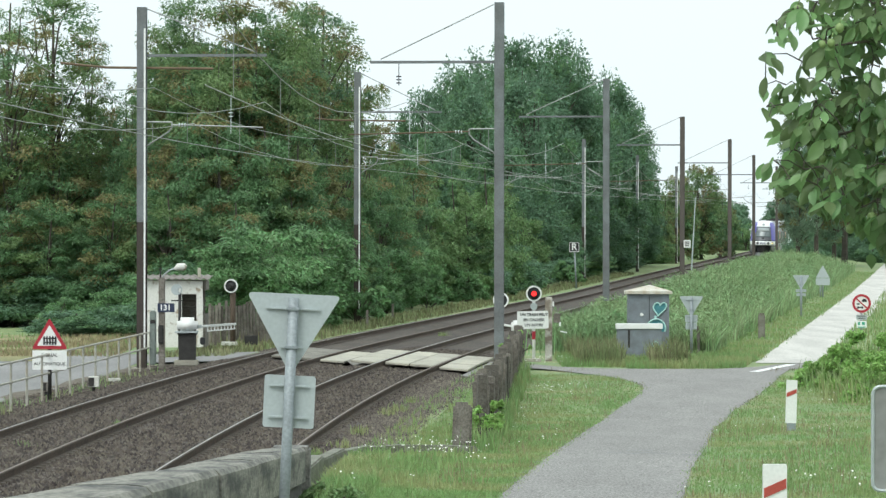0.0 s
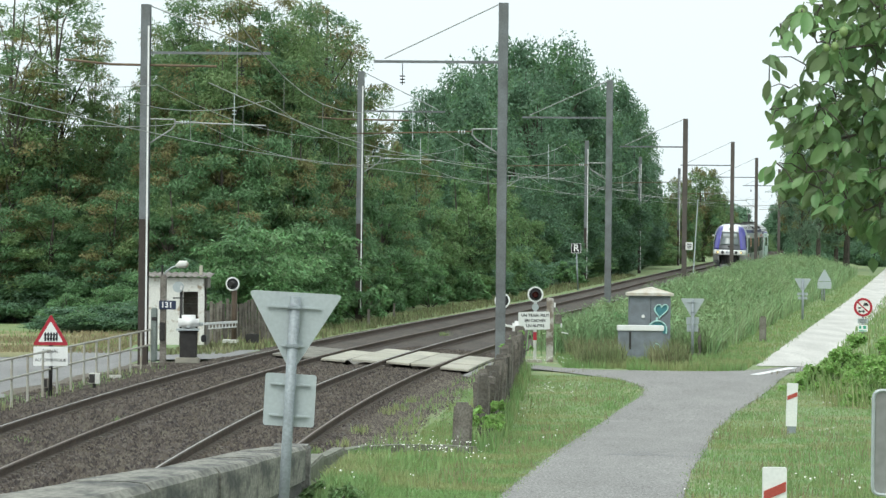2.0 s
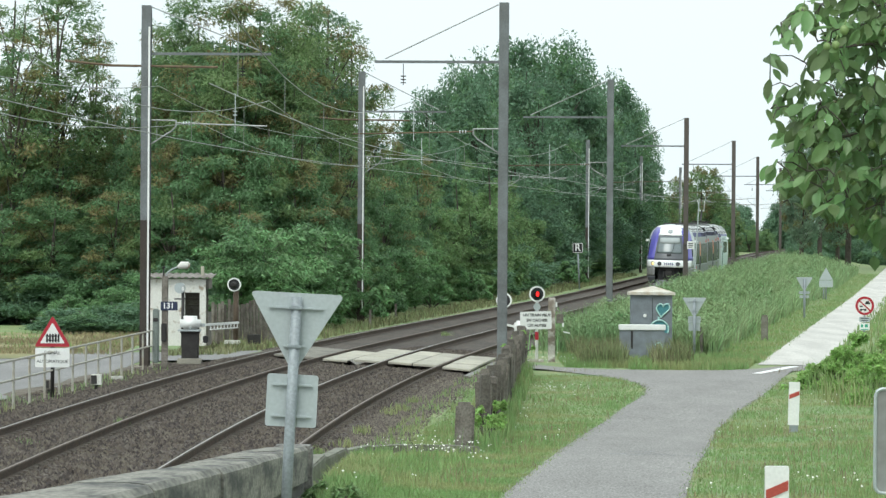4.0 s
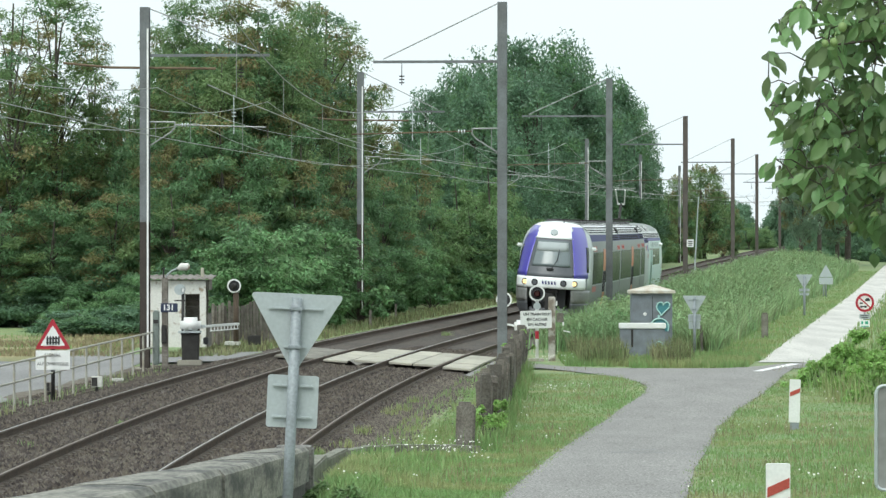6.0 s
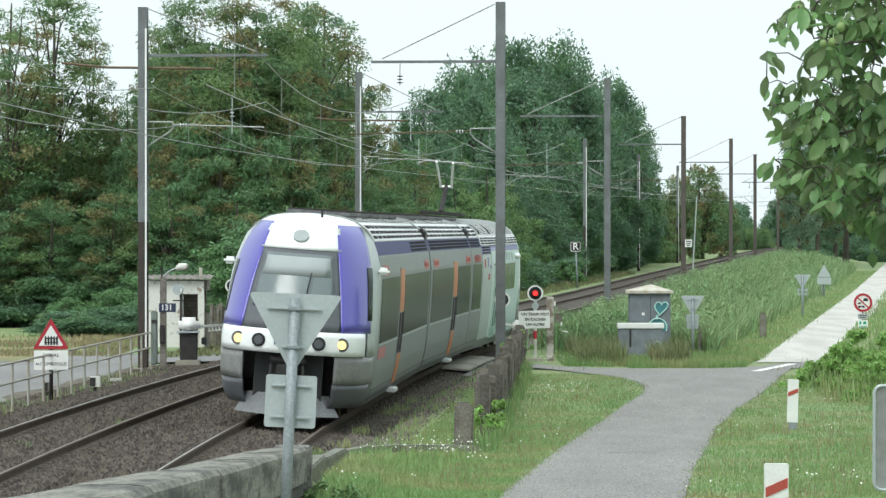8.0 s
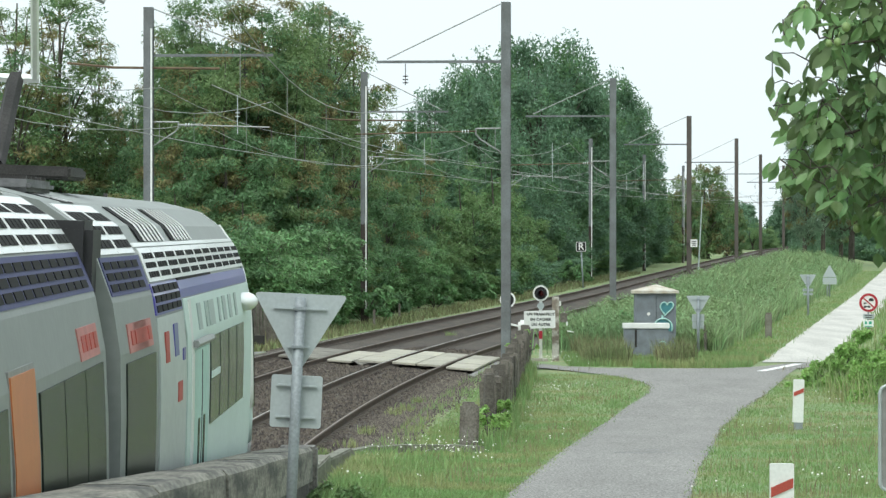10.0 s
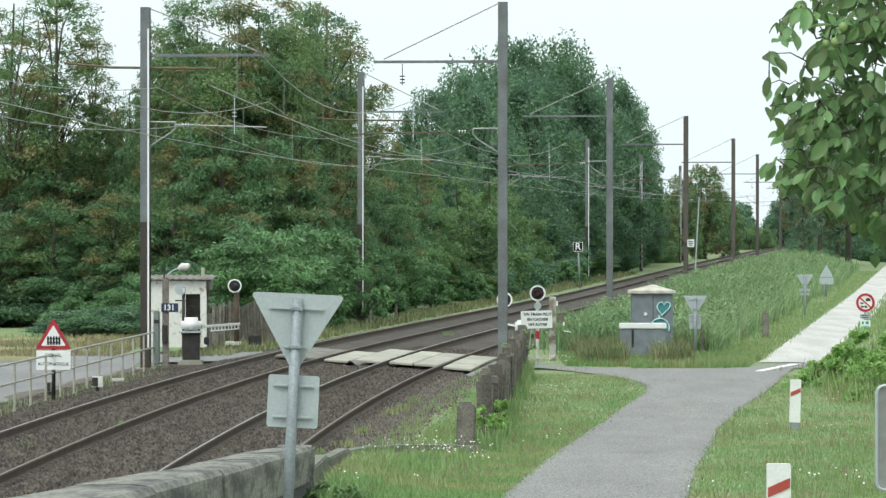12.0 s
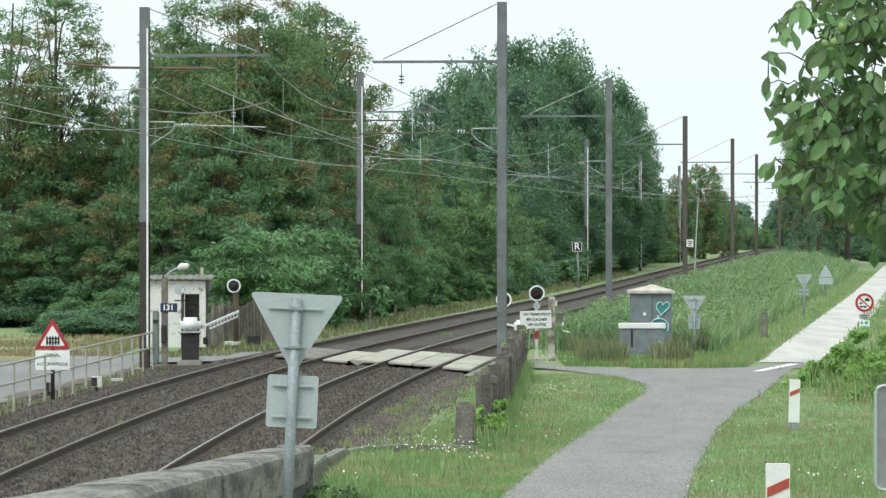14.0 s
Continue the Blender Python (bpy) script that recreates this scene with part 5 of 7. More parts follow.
def build_crossing_gear():
    y = 115.0
    t = thing("crossing_signal", pose(2.64, y, -0.06), "red crossing light over a notice board", "crossing signal", "crossing signals")
    bar_of([(0, 0.04, -0.1), (0, 0.04, 1.85)], 0.045, WHITE, t)
    lamp = signal_head(t, 1.85 + 0.06, True)
    part("bell", disc(bmesh.new(), 0.1, 0.07, pose(0, -0.03, 1.49 + 0.06), 20), ZINC, t, "grey round bell")
    zc = 1.11 + 0.06
    board = part("notice_board", plate(bmesh.new(), rounded([(-0.44, zc + 0.25), (0.44, zc + 0.25), (0.44, zc - 0.25), (-0.44, zc - 0.25)], 0.03), 0.03, pose(0, -0.05, 0, 0, -1.5, 0)), WHITE, t, "white notice board")
    for k, line in enumerate(("UN TRAIN PEUT", "EN CACHER", "UN AUTRE")):
        words(line, 0.108, BLACK, board, pose(0.0, -0.07, zc + 0.145 - k * 0.145, 90, 0, 0), bold=0.003)
    part("red_sleeve", tube([(0, 0.04, 0.56 + 0.06), (0, 0.04, 0.79 + 0.06)], 0.052, 12), RED, t, "red sleeve")
    part("base_plate", boxes((0.5, 0.4, 0.1, -0.05, 0, 0.03), bevel=0.015), CONCRETE, t)
    t = thing("crossing_signal", pose(1.74, 117, -0.06), "round crossing signal behind a mast", "crossing signal", "crossing signals")
    bar_of([(0, 0.04, -0.1), (0, 0.04, 1.63)], 0.045, WHITE, t)
    signal_head(t, 1.63 + 0.06, False)
    t = thing("crossing_signal", pose(-6.76, 132, -0.1), "crossing signal seen from behind on a dark post", "crossing signal", "crossing signals")
    bar_of([(0.06, 0.06, -0.1), (0.06, 0.06, 1.62 + 0.1)], 0.09, RUST, t)
    bar_of([(0, 0.06, 1.57 + 0.1), (0, 0.06, 1.82 + 0.1)], 0.045, DARK, t, "neck")
    t2 = 1.82 + 0.1
    signal_head(t, t2, False)
    part("base_plate", boxes((0.5, 0.4, 0.12, -0.05, 0, 0.06), bevel=0.015), OLD_WHITE, t)
    part("switch_box", boxes((0.42, 0.3, 0.3, 0.65, 0.2, 0.16), bevel=0.02), DARK, t)
    # barrier machine beyond the line
    t = thing("barrier_machine", pose(-6.99, 113, -0.1), "white-hooded barrier machine on a dark iron pedestal", "barrier")
    part("footing", boxes((0.66, 0.6, 0.16, -0.02, 0, 0.06), bevel=0.02), CONCRETE, t)
    part("pedestal", boxes((0.46, 0.44, 0.78, 0, 0, 0.48), (0.54, 0.5, 0.05, 0, 0, 0.86), bevel=0.015), DARK, t)
    bm = boxes((0.56, 0.6, 0.42, 0, 0, 1.1), bevel=0.1)
    part("hood", bm, WHITE, t, "white rounded hood", shade=True)
    part("hood_lip", boxes((0.62, 0.62, 0.05, -0.02, 0, 0.91), bevel=0.01), ZINC, t)
    part("latch", boxes((0.1, 0.03, 0.03, 0.02, -0.31, 0.98), bevel=0.005), ZINC, t)
    part("counterweight", boxes((0.14, 0.3, 0.2, 0.42, 0.1, 0.66), bevel=0.02), BLACK, t)
    arm = new("barrier_arm")
    arm.parent = t
    tagged(arm, "white barrier arm with a hanging lattice")
    part("beam", boxes((0.05, 5.6, 0.07, 0, 2.9, 0), bevel=0.01), WHITE, arm)
    part("lower_rail", boxes((0.03, 4.6, 0.03, 0, 3.3, -0.14)), WHITE, arm)
    for k in range(9):
        part("lattice_bar", boxes((0.025, 0.04, 0.14, 0, 1.1 + k * 0.55, -0.07)), WHITE, arm)
    part("hub", boxes((0.3, 0.1, 0.09, -0.12, 0, 0), bevel=0.015), ZINC, arm)
    # wooden post with the rest of the near barrier
    t = thing("wooden_post", pose(3.07, 115.5, -0.1), "tall wooden post with peeling white paint", "post")
    part("shaft", boxes((0.2, 0.18, 1.85, 0, 0, 0.92), bevel=0.02), POST_PEEL, t)
    part("meter_box", boxes((0.2, 0.16, 0.26, 0.23, 0, 1.15 + 0.1), bevel=0.015), WOOD, t)
    part("bracket", boxes((0.05, 0.06, 0.14, 0.13, -0.06, 1.55 + 0.1), bevel=0.01), WHITE, t)
    part("bracket", boxes((0.05, 0.05, 0.12, 0.32, -0.05, 0.98 + 0.1), bevel=0.01), WHITE, t)
    part("rest", boxes((0.2, 0.05, 0.03, 0.42, -0.05, 0.76 + 0.1, 0, 12, 0)), WHITE, t)
    # near barrier machine, half hidden by the fence
    t = thing("barrier_machine", pose(2.21, 116.5, -0.06), "white barrier machine half hidden by a fence", "barrier")
    part("hood", boxes((0.36, 0.5, 0.4, 0, 0, 0.92), bevel=0.06), WHITE, t, shade=True)
    part("pedestal", boxes((0.3, 0.4, 0.75, 0, 0, 0.36), bevel=0.02), OLD_WHITE, t)
    part("arm_stub", boxes((0.3, 0.08, 0.06, -0.3, -0.1, 0.98, 0, 12, 0), bevel=0.01), WHITE, t)
    return arm, lamp


POST_PEEL = material("bare_wood_with_paint", (0.55, 0.52, 0.47), rough=0.85, var=0.2, scale=3.5, fine=30, other=(0.24, 0.20, 0.16), mixed=0.5, spread=0.06)


def build_hut():
    """Small crossing keeper's shelter with a corrugated roof."""
    y = 128.0
    x0, x1 = -9.31, -7.15
    w = x1 - x0
    top = 2.04 + 0.05
    t = thing("shelter", pose(x0, y, -0.05), "derelict white shelter with a dark doorway and corrugated roof", "hut")
    d = 1.7
    part("front_wall", boxes((1.22, 0.12, top, 0.61, 0, top / 2)), OLD_WHITE, t, "peeling white front wall")
    part("lintel", boxes((0.66, 0.12, 0.42, 1.55, 0, top - 0.21)), OLD_WHITE, t)
    part("corner_post", boxes((0.2, 0.14, top, 1.88 - 0.1, 0.0, top / 2), bevel=0.01), OLD_WHITE, t)
    part("side_wall", boxes((0.12, d, top, 0.06, d / 2 + 0.06, top / 2)), OLD_WHITE, t)
    # back wall and side lintel take a dark wood colour to paint indoor shade
    part("back_wall", boxes((1.84, 0.12, top, 0.92, d + 0.12, top / 2)), WOOD, t, "back wall coloured dark for the shade indoors")
    part("side_lintel", boxes((0.1, d, 0.3, 1.92, d / 2 + 0.08, top - 0.15)), WOOD, t)
    part("inner_wall", boxes((0.1, d, top * 0.5, 1.9, d / 2 + 0.08, top * 0.25)), WOOD, t)
    part("shelf", boxes((0.9, 0.4, 0.05, 1.5, 0.7, 1.25), (0.9, 0.04, 0.06, 1.5, 0.4, 1.45)), WOOD, t)
    bm = bmesh.new()
    n = 40
    rows = [[bm.verts.new((-0.1 + (w + 0.02) * i / n, yy, zz + 0.022 * math.sin(i * math.pi / 2))) for i in range(n + 1)] for yy, zz in ((-0.25, top + 0.06), (d + 0.35, top + 0.16))]
    for i in range(n):
        bm.faces.new((rows[0][i], rows[0][i + 1], rows[1][i + 1], rows[1][i]))
    roof = part("roof", bm, ROOF_SHEET, t, "grey corrugated fibre cement roof")
    roof.modifiers.new("thick", "SOLIDIFY").thickness = 0.02
    part("chimney", boxes((0.1, 0.1, 0.3, w - 0.42, 0.4, top + 0.25), bevel=0.01), CONCRETE, t)
    # alarm gong on its bracket
    g = thing("gong", pose(-8.12, 126, -0.05), "grey alarm gong on a dark post", "gong")
    bar_of([(0.09, 0.02, 0), (0.09, 0.02, 1.80)], 0.05, DARK, g)
    part("dish", disc(bmesh.new(), 0.17, 0.12, pose(0, -0.06, 1.79 + 0.05), 20), ZINC, g, shade=False)
    part("striker", boxes((0.1, 0.08, 0.16, 0.1, -0.1, 1.77 + 0.05), bevel=0.02), WHITE, g)
    part("bracket", boxes((0.34, 0.05, 0.04, 0.0, 0, 1.45 + 0.05)), DARK, g)
    # fence of old planks
    f = thing("plank_fence", pose(0, 0, 0), "fence of grey weathered upright planks", "fence")
    rnd = random.Random(12)
    n = 24
    xa, xb = -7.73, -5.36
    for k in range(n):
        x = xa + (xb - xa) * k / (n - 1)
        h = 1.2 + rnd.uniform(-0.1, 0.12)
        part("plank", boxes((0.1, 0.06, h + 0.2, x, 137 + k * 0.08, h / 2 - 0.15, rnd.uniform(-2, 2), rnd.uniform(-2.5, 2.5), 0)), WOOD, f)
    for z in (0.35, 0.85):
        part("fence_rail", tube([(xa, 137.06, z), (xb, 139.0, z)], 0.03, 6), WOOD, f)


ROOF_SHEET = material("fibre_cement", (0.26, 0.24, 0.22), rough=0.95, var=0.2, scale=3, fine=30, other=(0.14, 0.12, 0.10))


def build_lamp_post():
    t = thing("street_lamp", pose(-7.56, 111, -0.15), "grey concrete lamp post carrying a dark number plate", "lamp post")
    h = 2.33 + 0.15
    part("post", boxes((0.17, 0.17, h, 0, 0, h / 2), bevel=0.015), WOOD, t)
    z = h
    bar_of([(0, 0, z - 0.05), (0.05, -0.02, z + 0.08), (0.2, -0.05, z + 0.2), (0.38, -0.08, z + 0.27)], 0.022, ZINC, t, "arm")
    head = part("lamp_head", tube([(0.34, -0.08, z + 0.24), (0.45, -0.09, z + 0.3), (0.62, -0.1, z + 0.3), (0.68, -0.1, z + 0.29)], [0.04, 0.10, 0.10, 0.04], 12), OLD_WHITE, t, "cream enamel lamp head", True)
    bar_of([(-0.04, 0, z), (-0.04, 0, z + 0.22)], 0.02, DARK, t, "insulator_pin")
    part("insulator", boxes((0.1, 0.1, 0.09, -0.04, 0, z + 0.24), bevel=0.03), DARK, t)
    zc = 1.52 + 0.15
    p = part("number_plate", boxes((0.46, 0.03, 0.24, 0.12, -0.11, zc), bevel=0.006), BOARD_BLUE, t, "dark blue plate with white figures")
    words("131", 0.21, WHITE, p, pose(0.1, -0.13, zc, 90, 0, 0), bold=0.006)
    part("junction_box", boxes((0.14, 0.12, 0.5, -0.02, -0.1, 0.95), bevel=0.02), DARK, t)
    # tall pale-green locker and slim pipes beside it
    t = thing("locker", pose(-7.94, 113, -0.1), "faded green metal locker", "locker")
    part("case", boxes((0.17, 0.3, 1.5, 0, 0, 0.75), bevel=0.03), LOCKER, t)
    part("vent", boxes((0.14, 0.02, 0.1, 0, -0.16, 1.2)), DARK, t)


LOCKER = material("faded_green_paint", (0.19, 0.215, 0.20), rough=0.6, var=0.15, scale=4, fine=30, other=(0.17, 0.2, 0.18))


def build_handrail():
    t = thing("handrail", pose(0, 0, 0), "pale tubular steel railing along the road", "railing")
    ys = span(66, 113, 2.35)
    pts = [(-9.12 + (y - 88) * 0.0438, y) for y in ys]
    for z in (0.80, 0.38):
        part("rail_pipe", tube([(x, y, z) for x, y in pts], 0.026, 8), RAILING, t)
    for x, y in pts:
        part("railing_post", tube([(x, y, -0.25), (x, y, 0.8)], 0.028, 8), RAILING, t)
    for px, y, w, h, mat in ((171, 97.5, 0.25, 0.34, OLD_WHITE), (87, 95, 0.13, 0.3, WOOD)):
        b = thing("track_box", pose((px - 784) * y / F, y, -0.3), "small weathered track-side box on a stake", "box", "track boxes")
        part("case", boxes((w, 0.22, h * 0.75, 0, 0, h * 0.62 + 0.1), bevel=0.01), mat, b)
        # thin dark plate paints shade on the left of the case front
        part("painted_shade", boxes((w * 0.55, 0.02, h * 0.6, -w * 0.2, -0.12, h * 0.62 + 0.1)), DARK, b)
        part("stake", boxes((0.07, 0.07, 0.3, 0, 0, 0.1)), DARK, b)
    b = thing("kerb_stone", pose(-8.30, 104, -0.24, 0, 0, 20), "loose white-painted kerb stone", "stone")
    part("stone", boxes((0.32, 0.16, 0.1, 0, 0, 0.05), bevel=0.02), OLD_WHITE, b)


RAILING = material("pale_railing_paint", (0.38, 0.37, 0.32), rough=0.7, var=0.15, scale=4, fine=40, other=(0.3, 0.25, 0.18), mixed=0.62)


def build_cabinets():
    t = thing("relay_cabinet", pose(6.08, 119.5, -0.06), "grey relay cabinet with sprayed graffiti and a pale roof", "cabinet")
    h = 1.78 + 0.06
    part("case", boxes((1.2, 0.8, h, 0, 0, h / 2), bevel=0.015), GREY_BOX, t)
    part("door_seam", boxes((0.015, 0.01, h - 0.15, 0.02, -0.405, h / 2)), DARK, t)
    for sx in (-0.57, 0.57):
        part("door_frame", boxes((0.05, 0.03, h - 0.06, sx, -0.41, h / 2)), GREY_BOX, t)
    bm = bmesh.new()
    base = [bm.verts.new(v) for v in ((-0.68, -0.5, h), (0.68, -0.5, h), (0.68, 0.5, h), (-0.68, 0.5, h))]
    mid = [bm.verts.new(v) for v in ((-0.68, -0.5, h + 0.08), (0.68, -0.5, h + 0.08), (0.68, 0.5, h + 0.08), (-0.68, 0.5, h + 0.08))]
    top = bm.verts.new((0.05, 0, h + 0.26))
    bm.faces.new(base[::-1])
    for i in range(4):
        j = (i + 1) % 4
        bm.faces.new((base[i], base[j], mid[j], mid[i]))
        bm.faces.new((mid[i], mid[j], top))
    part("roof", bm, ROOF_PALE, t, "pale pyramid roof with rusty edges")
    # graffiti: a heart over a round shape, drawn in spray paint
    heart = []
    for k in range(25):
        a = 2 * math.pi * k / 24
        heart.append((0.016 * 0.75 * 16 * math.sin(a) ** 3 + 0.30, -0.43, h - 0.42 + 0.014 * (13 * math.cos(a) - 5 * math.cos(2 * a) - 2 * math.cos(3 * a) - math.cos(4 * a))))
    part("graffiti_heart", tube([(x + (z - h) * 0.2 + 0.1, y, z) for x, y, z in heart], 0.022, 6), MINT, t, "mint green sprayed heart")
    part("graffiti_fill", plate(bmesh.new(), [(x + (z - h) * 0.2 + 0.1, z) for x, y, z in heart[:-1]], 0.004, pose(0, -0.408, 0)), TEAL, t)
    arc = [(0.22 + 0.27 * math.cos(a), -0.43, h - 1.0 + 0.27 * math.sin(a)) for a in [math.pi * (k / 12 * 1.25 - 0.12) for k in range(13)]]
    part("graffiti_arc", tube(arc, 0.024, 6), MINT, t, "mint green sprayed arc")
    part("graffiti_blot", plate(bmesh.new(), [(x, z) for x, y, z in arc], 0.004, pose(0, -0.408, 0)), TEAL, t)
    part("graffiti_drip", boxes((0.06, 0.006, 0.14, 0.2, -0.41, h - 0.7)), MINT, t)
    part("lock", disc(bmesh.new(), 0.05, 0.03, pose(-0.2, -0.42, h - 0.6), 14), WHITE, t, "white round lock cover")
    t = thing("junction_cabinet", pose(5.65, 116, -0.06), "low grey junction cabinet with a thick white lid", "cabinet")
    h = 0.84 + 0.06
    part("case", boxes((1.26, 0.5, h, 0, 0, h / 2), bevel=0.015), GREY_BOX, t)
    part("lid", boxes((1.32, 0.58, 0.15, 0.0, 0, h + 0.07), bevel=0.015), WHITE, t, "white slab lid")
    part("hinge", boxes((0.06, 0.03, 0.5, -0.3, -0.26, h - 0.28)), DARK, t)
    part("scribble", ring(bmesh.new(), 0.1, 0.075, 0.01, pose(0.46, -0.255, h - 0.45), 16), MINT, t, "pale sprayed ring")


ROOF_PALE = material("pale_cement_roof", (0.55, 0.53, 0.47), rough=0.9, var=0.12, scale=3, fine=30, other=(0.36, 0.27, 0.16), mixed=0.6)


def build_sleeper_fence():
    """A fence of old upright sleepers from the bank to the crossing."""
    f = thing("sleeper_fence", pose(0, 0, 0), "row of weathered upright sleepers as a fence", "fence")
    rnd = random.Random(21)
    models = []
    for k in range(7):
        h = 0.85 + 0.05 * k
        bm = boxes((0.15, 0.11, h + 0.3, 0, 0, h / 2 - 0.15), bevel=0.012)
        me = bpy.data.meshes.new("upright")
        bm.to_mesh(me)
        bm.free()
        me.materials.append(WOOD)
        models.append(me)
    for k in range(150):
        y = 67.2 + k * 0.3
        if rnd.random() < 0.07:
            continue
        x = 0.66 + (y - 67.2) * 0.0345
        piece("upright", rnd.choice(models), f, pose(x + rnd.uniform(-.03, .03), y, bank(y) - 0.06, rnd.uniform(-3, 3), rnd.uniform(-4, 4), rnd.uniform(-20, 20)))
    t = thing("end_post", pose(0.33, 63.3, bank(63.3) - 0.1, 0, 2, 0), "stout dark weathered wooden end post", "post")
    part("shaft", boxes((0.30, 0.26, 0.82, 0, 0, 0.35), bevel=0.03), WOOD, t)
    part("cap", boxes((0.2, 0.2, 0.05, -0.02, 0, 0.775), bevel=0.012), WOOD, t)


def build_distance():
    t = thing("slim_pole", pose(14.89, 243, 0.0, 0, 3, 0), "slender pale pole beside the railway", "pole")
    part("shaft", tube([(0, 0, 0), (0, 0, 5.6)], [0.05, 0.03], 8), ZINC, t)



build_signs()
build_posts()
BARRIER_ARM, LAMP = build_crossing_gear()
build_hut()
build_lamp_post()
build_handrail()
build_cabinets()
build_sleeper_fence()
build_distance()


# ---- trees ----
def leaf_mesh(name, centres, radii, per, size, mats, seed, flat=0.7, narrow=0.42, sag=0.25, lift=0.4, share=0.14):
    """Many small leaves or sprays in clumps round the given centres, turned outwards and up as in a living crown."""
    rnd = np.random.default_rng(seed)
    c = np.repeat(np.array(centres), per, axis=0)
    r = np.repeat(np.array(radii), per)
    n = len(c)
    d = rnd.normal(size=(n, 3))
    d /= np.linalg.norm(d, axis=1)[:, None]
    p = c + d * (r * rnd.random(n) ** 0.42)[:, None] * np.array([1, 1, flat])
    a = d * np.array([1, 1, 0.25]) + rnd.normal(size=(n, 3)) * 0.45 - np.array([0, 0, sag])
    a /= np.linalg.norm(a, axis=1)[:, None]
    up = d * 0.55 + rnd.normal(size=(n, 3)) * 0.6 + np.array([0, 0, lift])
    b = np.cross(up, a)
    b /= np.linalg.norm(b, axis=1)[:, None] + 1e-6
    s = size * rnd.uniform(0.55, 1.4, n)[:, None]
    v = np.empty((n, 3, 3))
    v[:, 0], v[:, 1] = p - a * s + b * s * narrow, p - a * s * 0.6 - b * s * narrow
    v[:, 2] = p + a * s - np.array([0, 0, 0.15]) * s
    me = bpy.data.meshes.new(name)
    me.from_pydata(v.reshape(-1, 3).tolist(), [], np.arange(3 * n).reshape(n, 3).tolist())
    for m in mats:
        me.materials.append(m)
    if len(mats) > 1:
        pick = np.repeat(rnd.choice(len(mats), size=len(centres), p=[1 - share] + [share / (len(mats) - 1)] * (len(mats) - 1)), per)
        me.polygons.foreach_set("material_index", pick)
    me.update()
    return me


def tree_model(seed, height, spread, bare, clumps, per, size, mats, clump_r=1.0, trunk_r=0.18, flat=0.7, narrow=0.42, sag=0.25, shell=0.62, lobes=11, share=0.14, belly=0.42, tiers=0):
    """A trunk with limbs and a ragged crown of lobes; returns the meshes of both."""
    rnd = random.Random(seed)
    bm = bmesh.new()
    top = Vector((rnd.uniform(-0.5, 0.5), rnd.uniform(-0.5, 0.5), height * 0.9))
    pts = [Vector((0, 0, -0.4)), Vector((0.1, 0, height * 0.25)), top * 0.6 + Vector((rnd.uniform(-.4, .4), 0, 0)), top]
    tube(pts, [trunk_r * 1.3, trunk_r, trunk_r * 0.6, 0.03], 7, bm, False)
    z0, z1 = height * bare, height
    zc = z0 + (z1 - z0) * belly
    lobe = [Vector((rnd.gauss(0, 1), rnd.gauss(0, 1), rnd.gauss(0, 0.8))).normalized() for _ in range(lobes)]
    ends, centres, radii = [], [], []
    for i in range(clumps):
        d = Vector((rnd.gauss(0, 1), rnd.gauss(0, 1), rnd.gauss(0, 0.9))).normalized()
        if rnd.random() < 0.6:
            d = (lobe[i % lobes] + Vector((rnd.gauss(0, 0.3), rnd.gauss(0, 0.3), rnd.gauss(0, 0.22)))).normalized()
        near = max(d.dot(q) for q in lobe)
        swell = 0.78 + 0.27 * smooth(0.45, 1.0, near)
        depth = shell + (1 - shell) * rnd.random() ** 0.6 if rnd.random() < 0.8 else rnd.uniform(0.2, shell)
        tall = (z1 - zc if d.z > 0 else zc - z0) - clump_r * 0.4
        e = Vector((d.x * (spread - clump_r * 0.4) * swell * depth, d.y * (spread - clump_r * 0.4) * swell * depth, zc + d.z * tall * (0.3 + 0.7 * swell) * depth))
        if tiers:
            step = (z1 - z0) / tiers
            e.z = z0 + step * (round((e.z - z0) / step) + rnd.gauss(0, 0.3)) - 0.06 * (e.x * e.x + e.y * e.y) / spread
        centres.append(tuple(e))
        radii.append(clump_r * rnd.uniform(0.55, 1.2))
        ends.append(e)
    for e in ends[::5]:
        s = Vector((0, 0, max(z0 * 0.7, e.z * 0.72 - 0.15 * math.hypot(e.x, e.y))))
        mid = (s + e) / 2 + Vector((rnd.uniform(-.2, .2), rnd.uniform(-.2, .2), 0.3))
        tube([s, mid, e], [trunk_r * 0.38, trunk_r * 0.22, 0.015], 5, bm, False)
    me = bpy.data.meshes.new("trunk")
    bm.to_mesh(me)
    bm.free()
    me.materials.append(BARK)
    return me, leaf_mesh("crown", centres, radii, per, size, mats, seed, flat, narrow, sag, share=share)


def plant(name, model, m, scale, label, category, group):
    t = thing(name, m, label, category, group)
    s = Matrix.Diagonal((*scale, 1))
    piece("trunk", model[0], t, s)
    piece("crown", model[1], t, s)
    return t


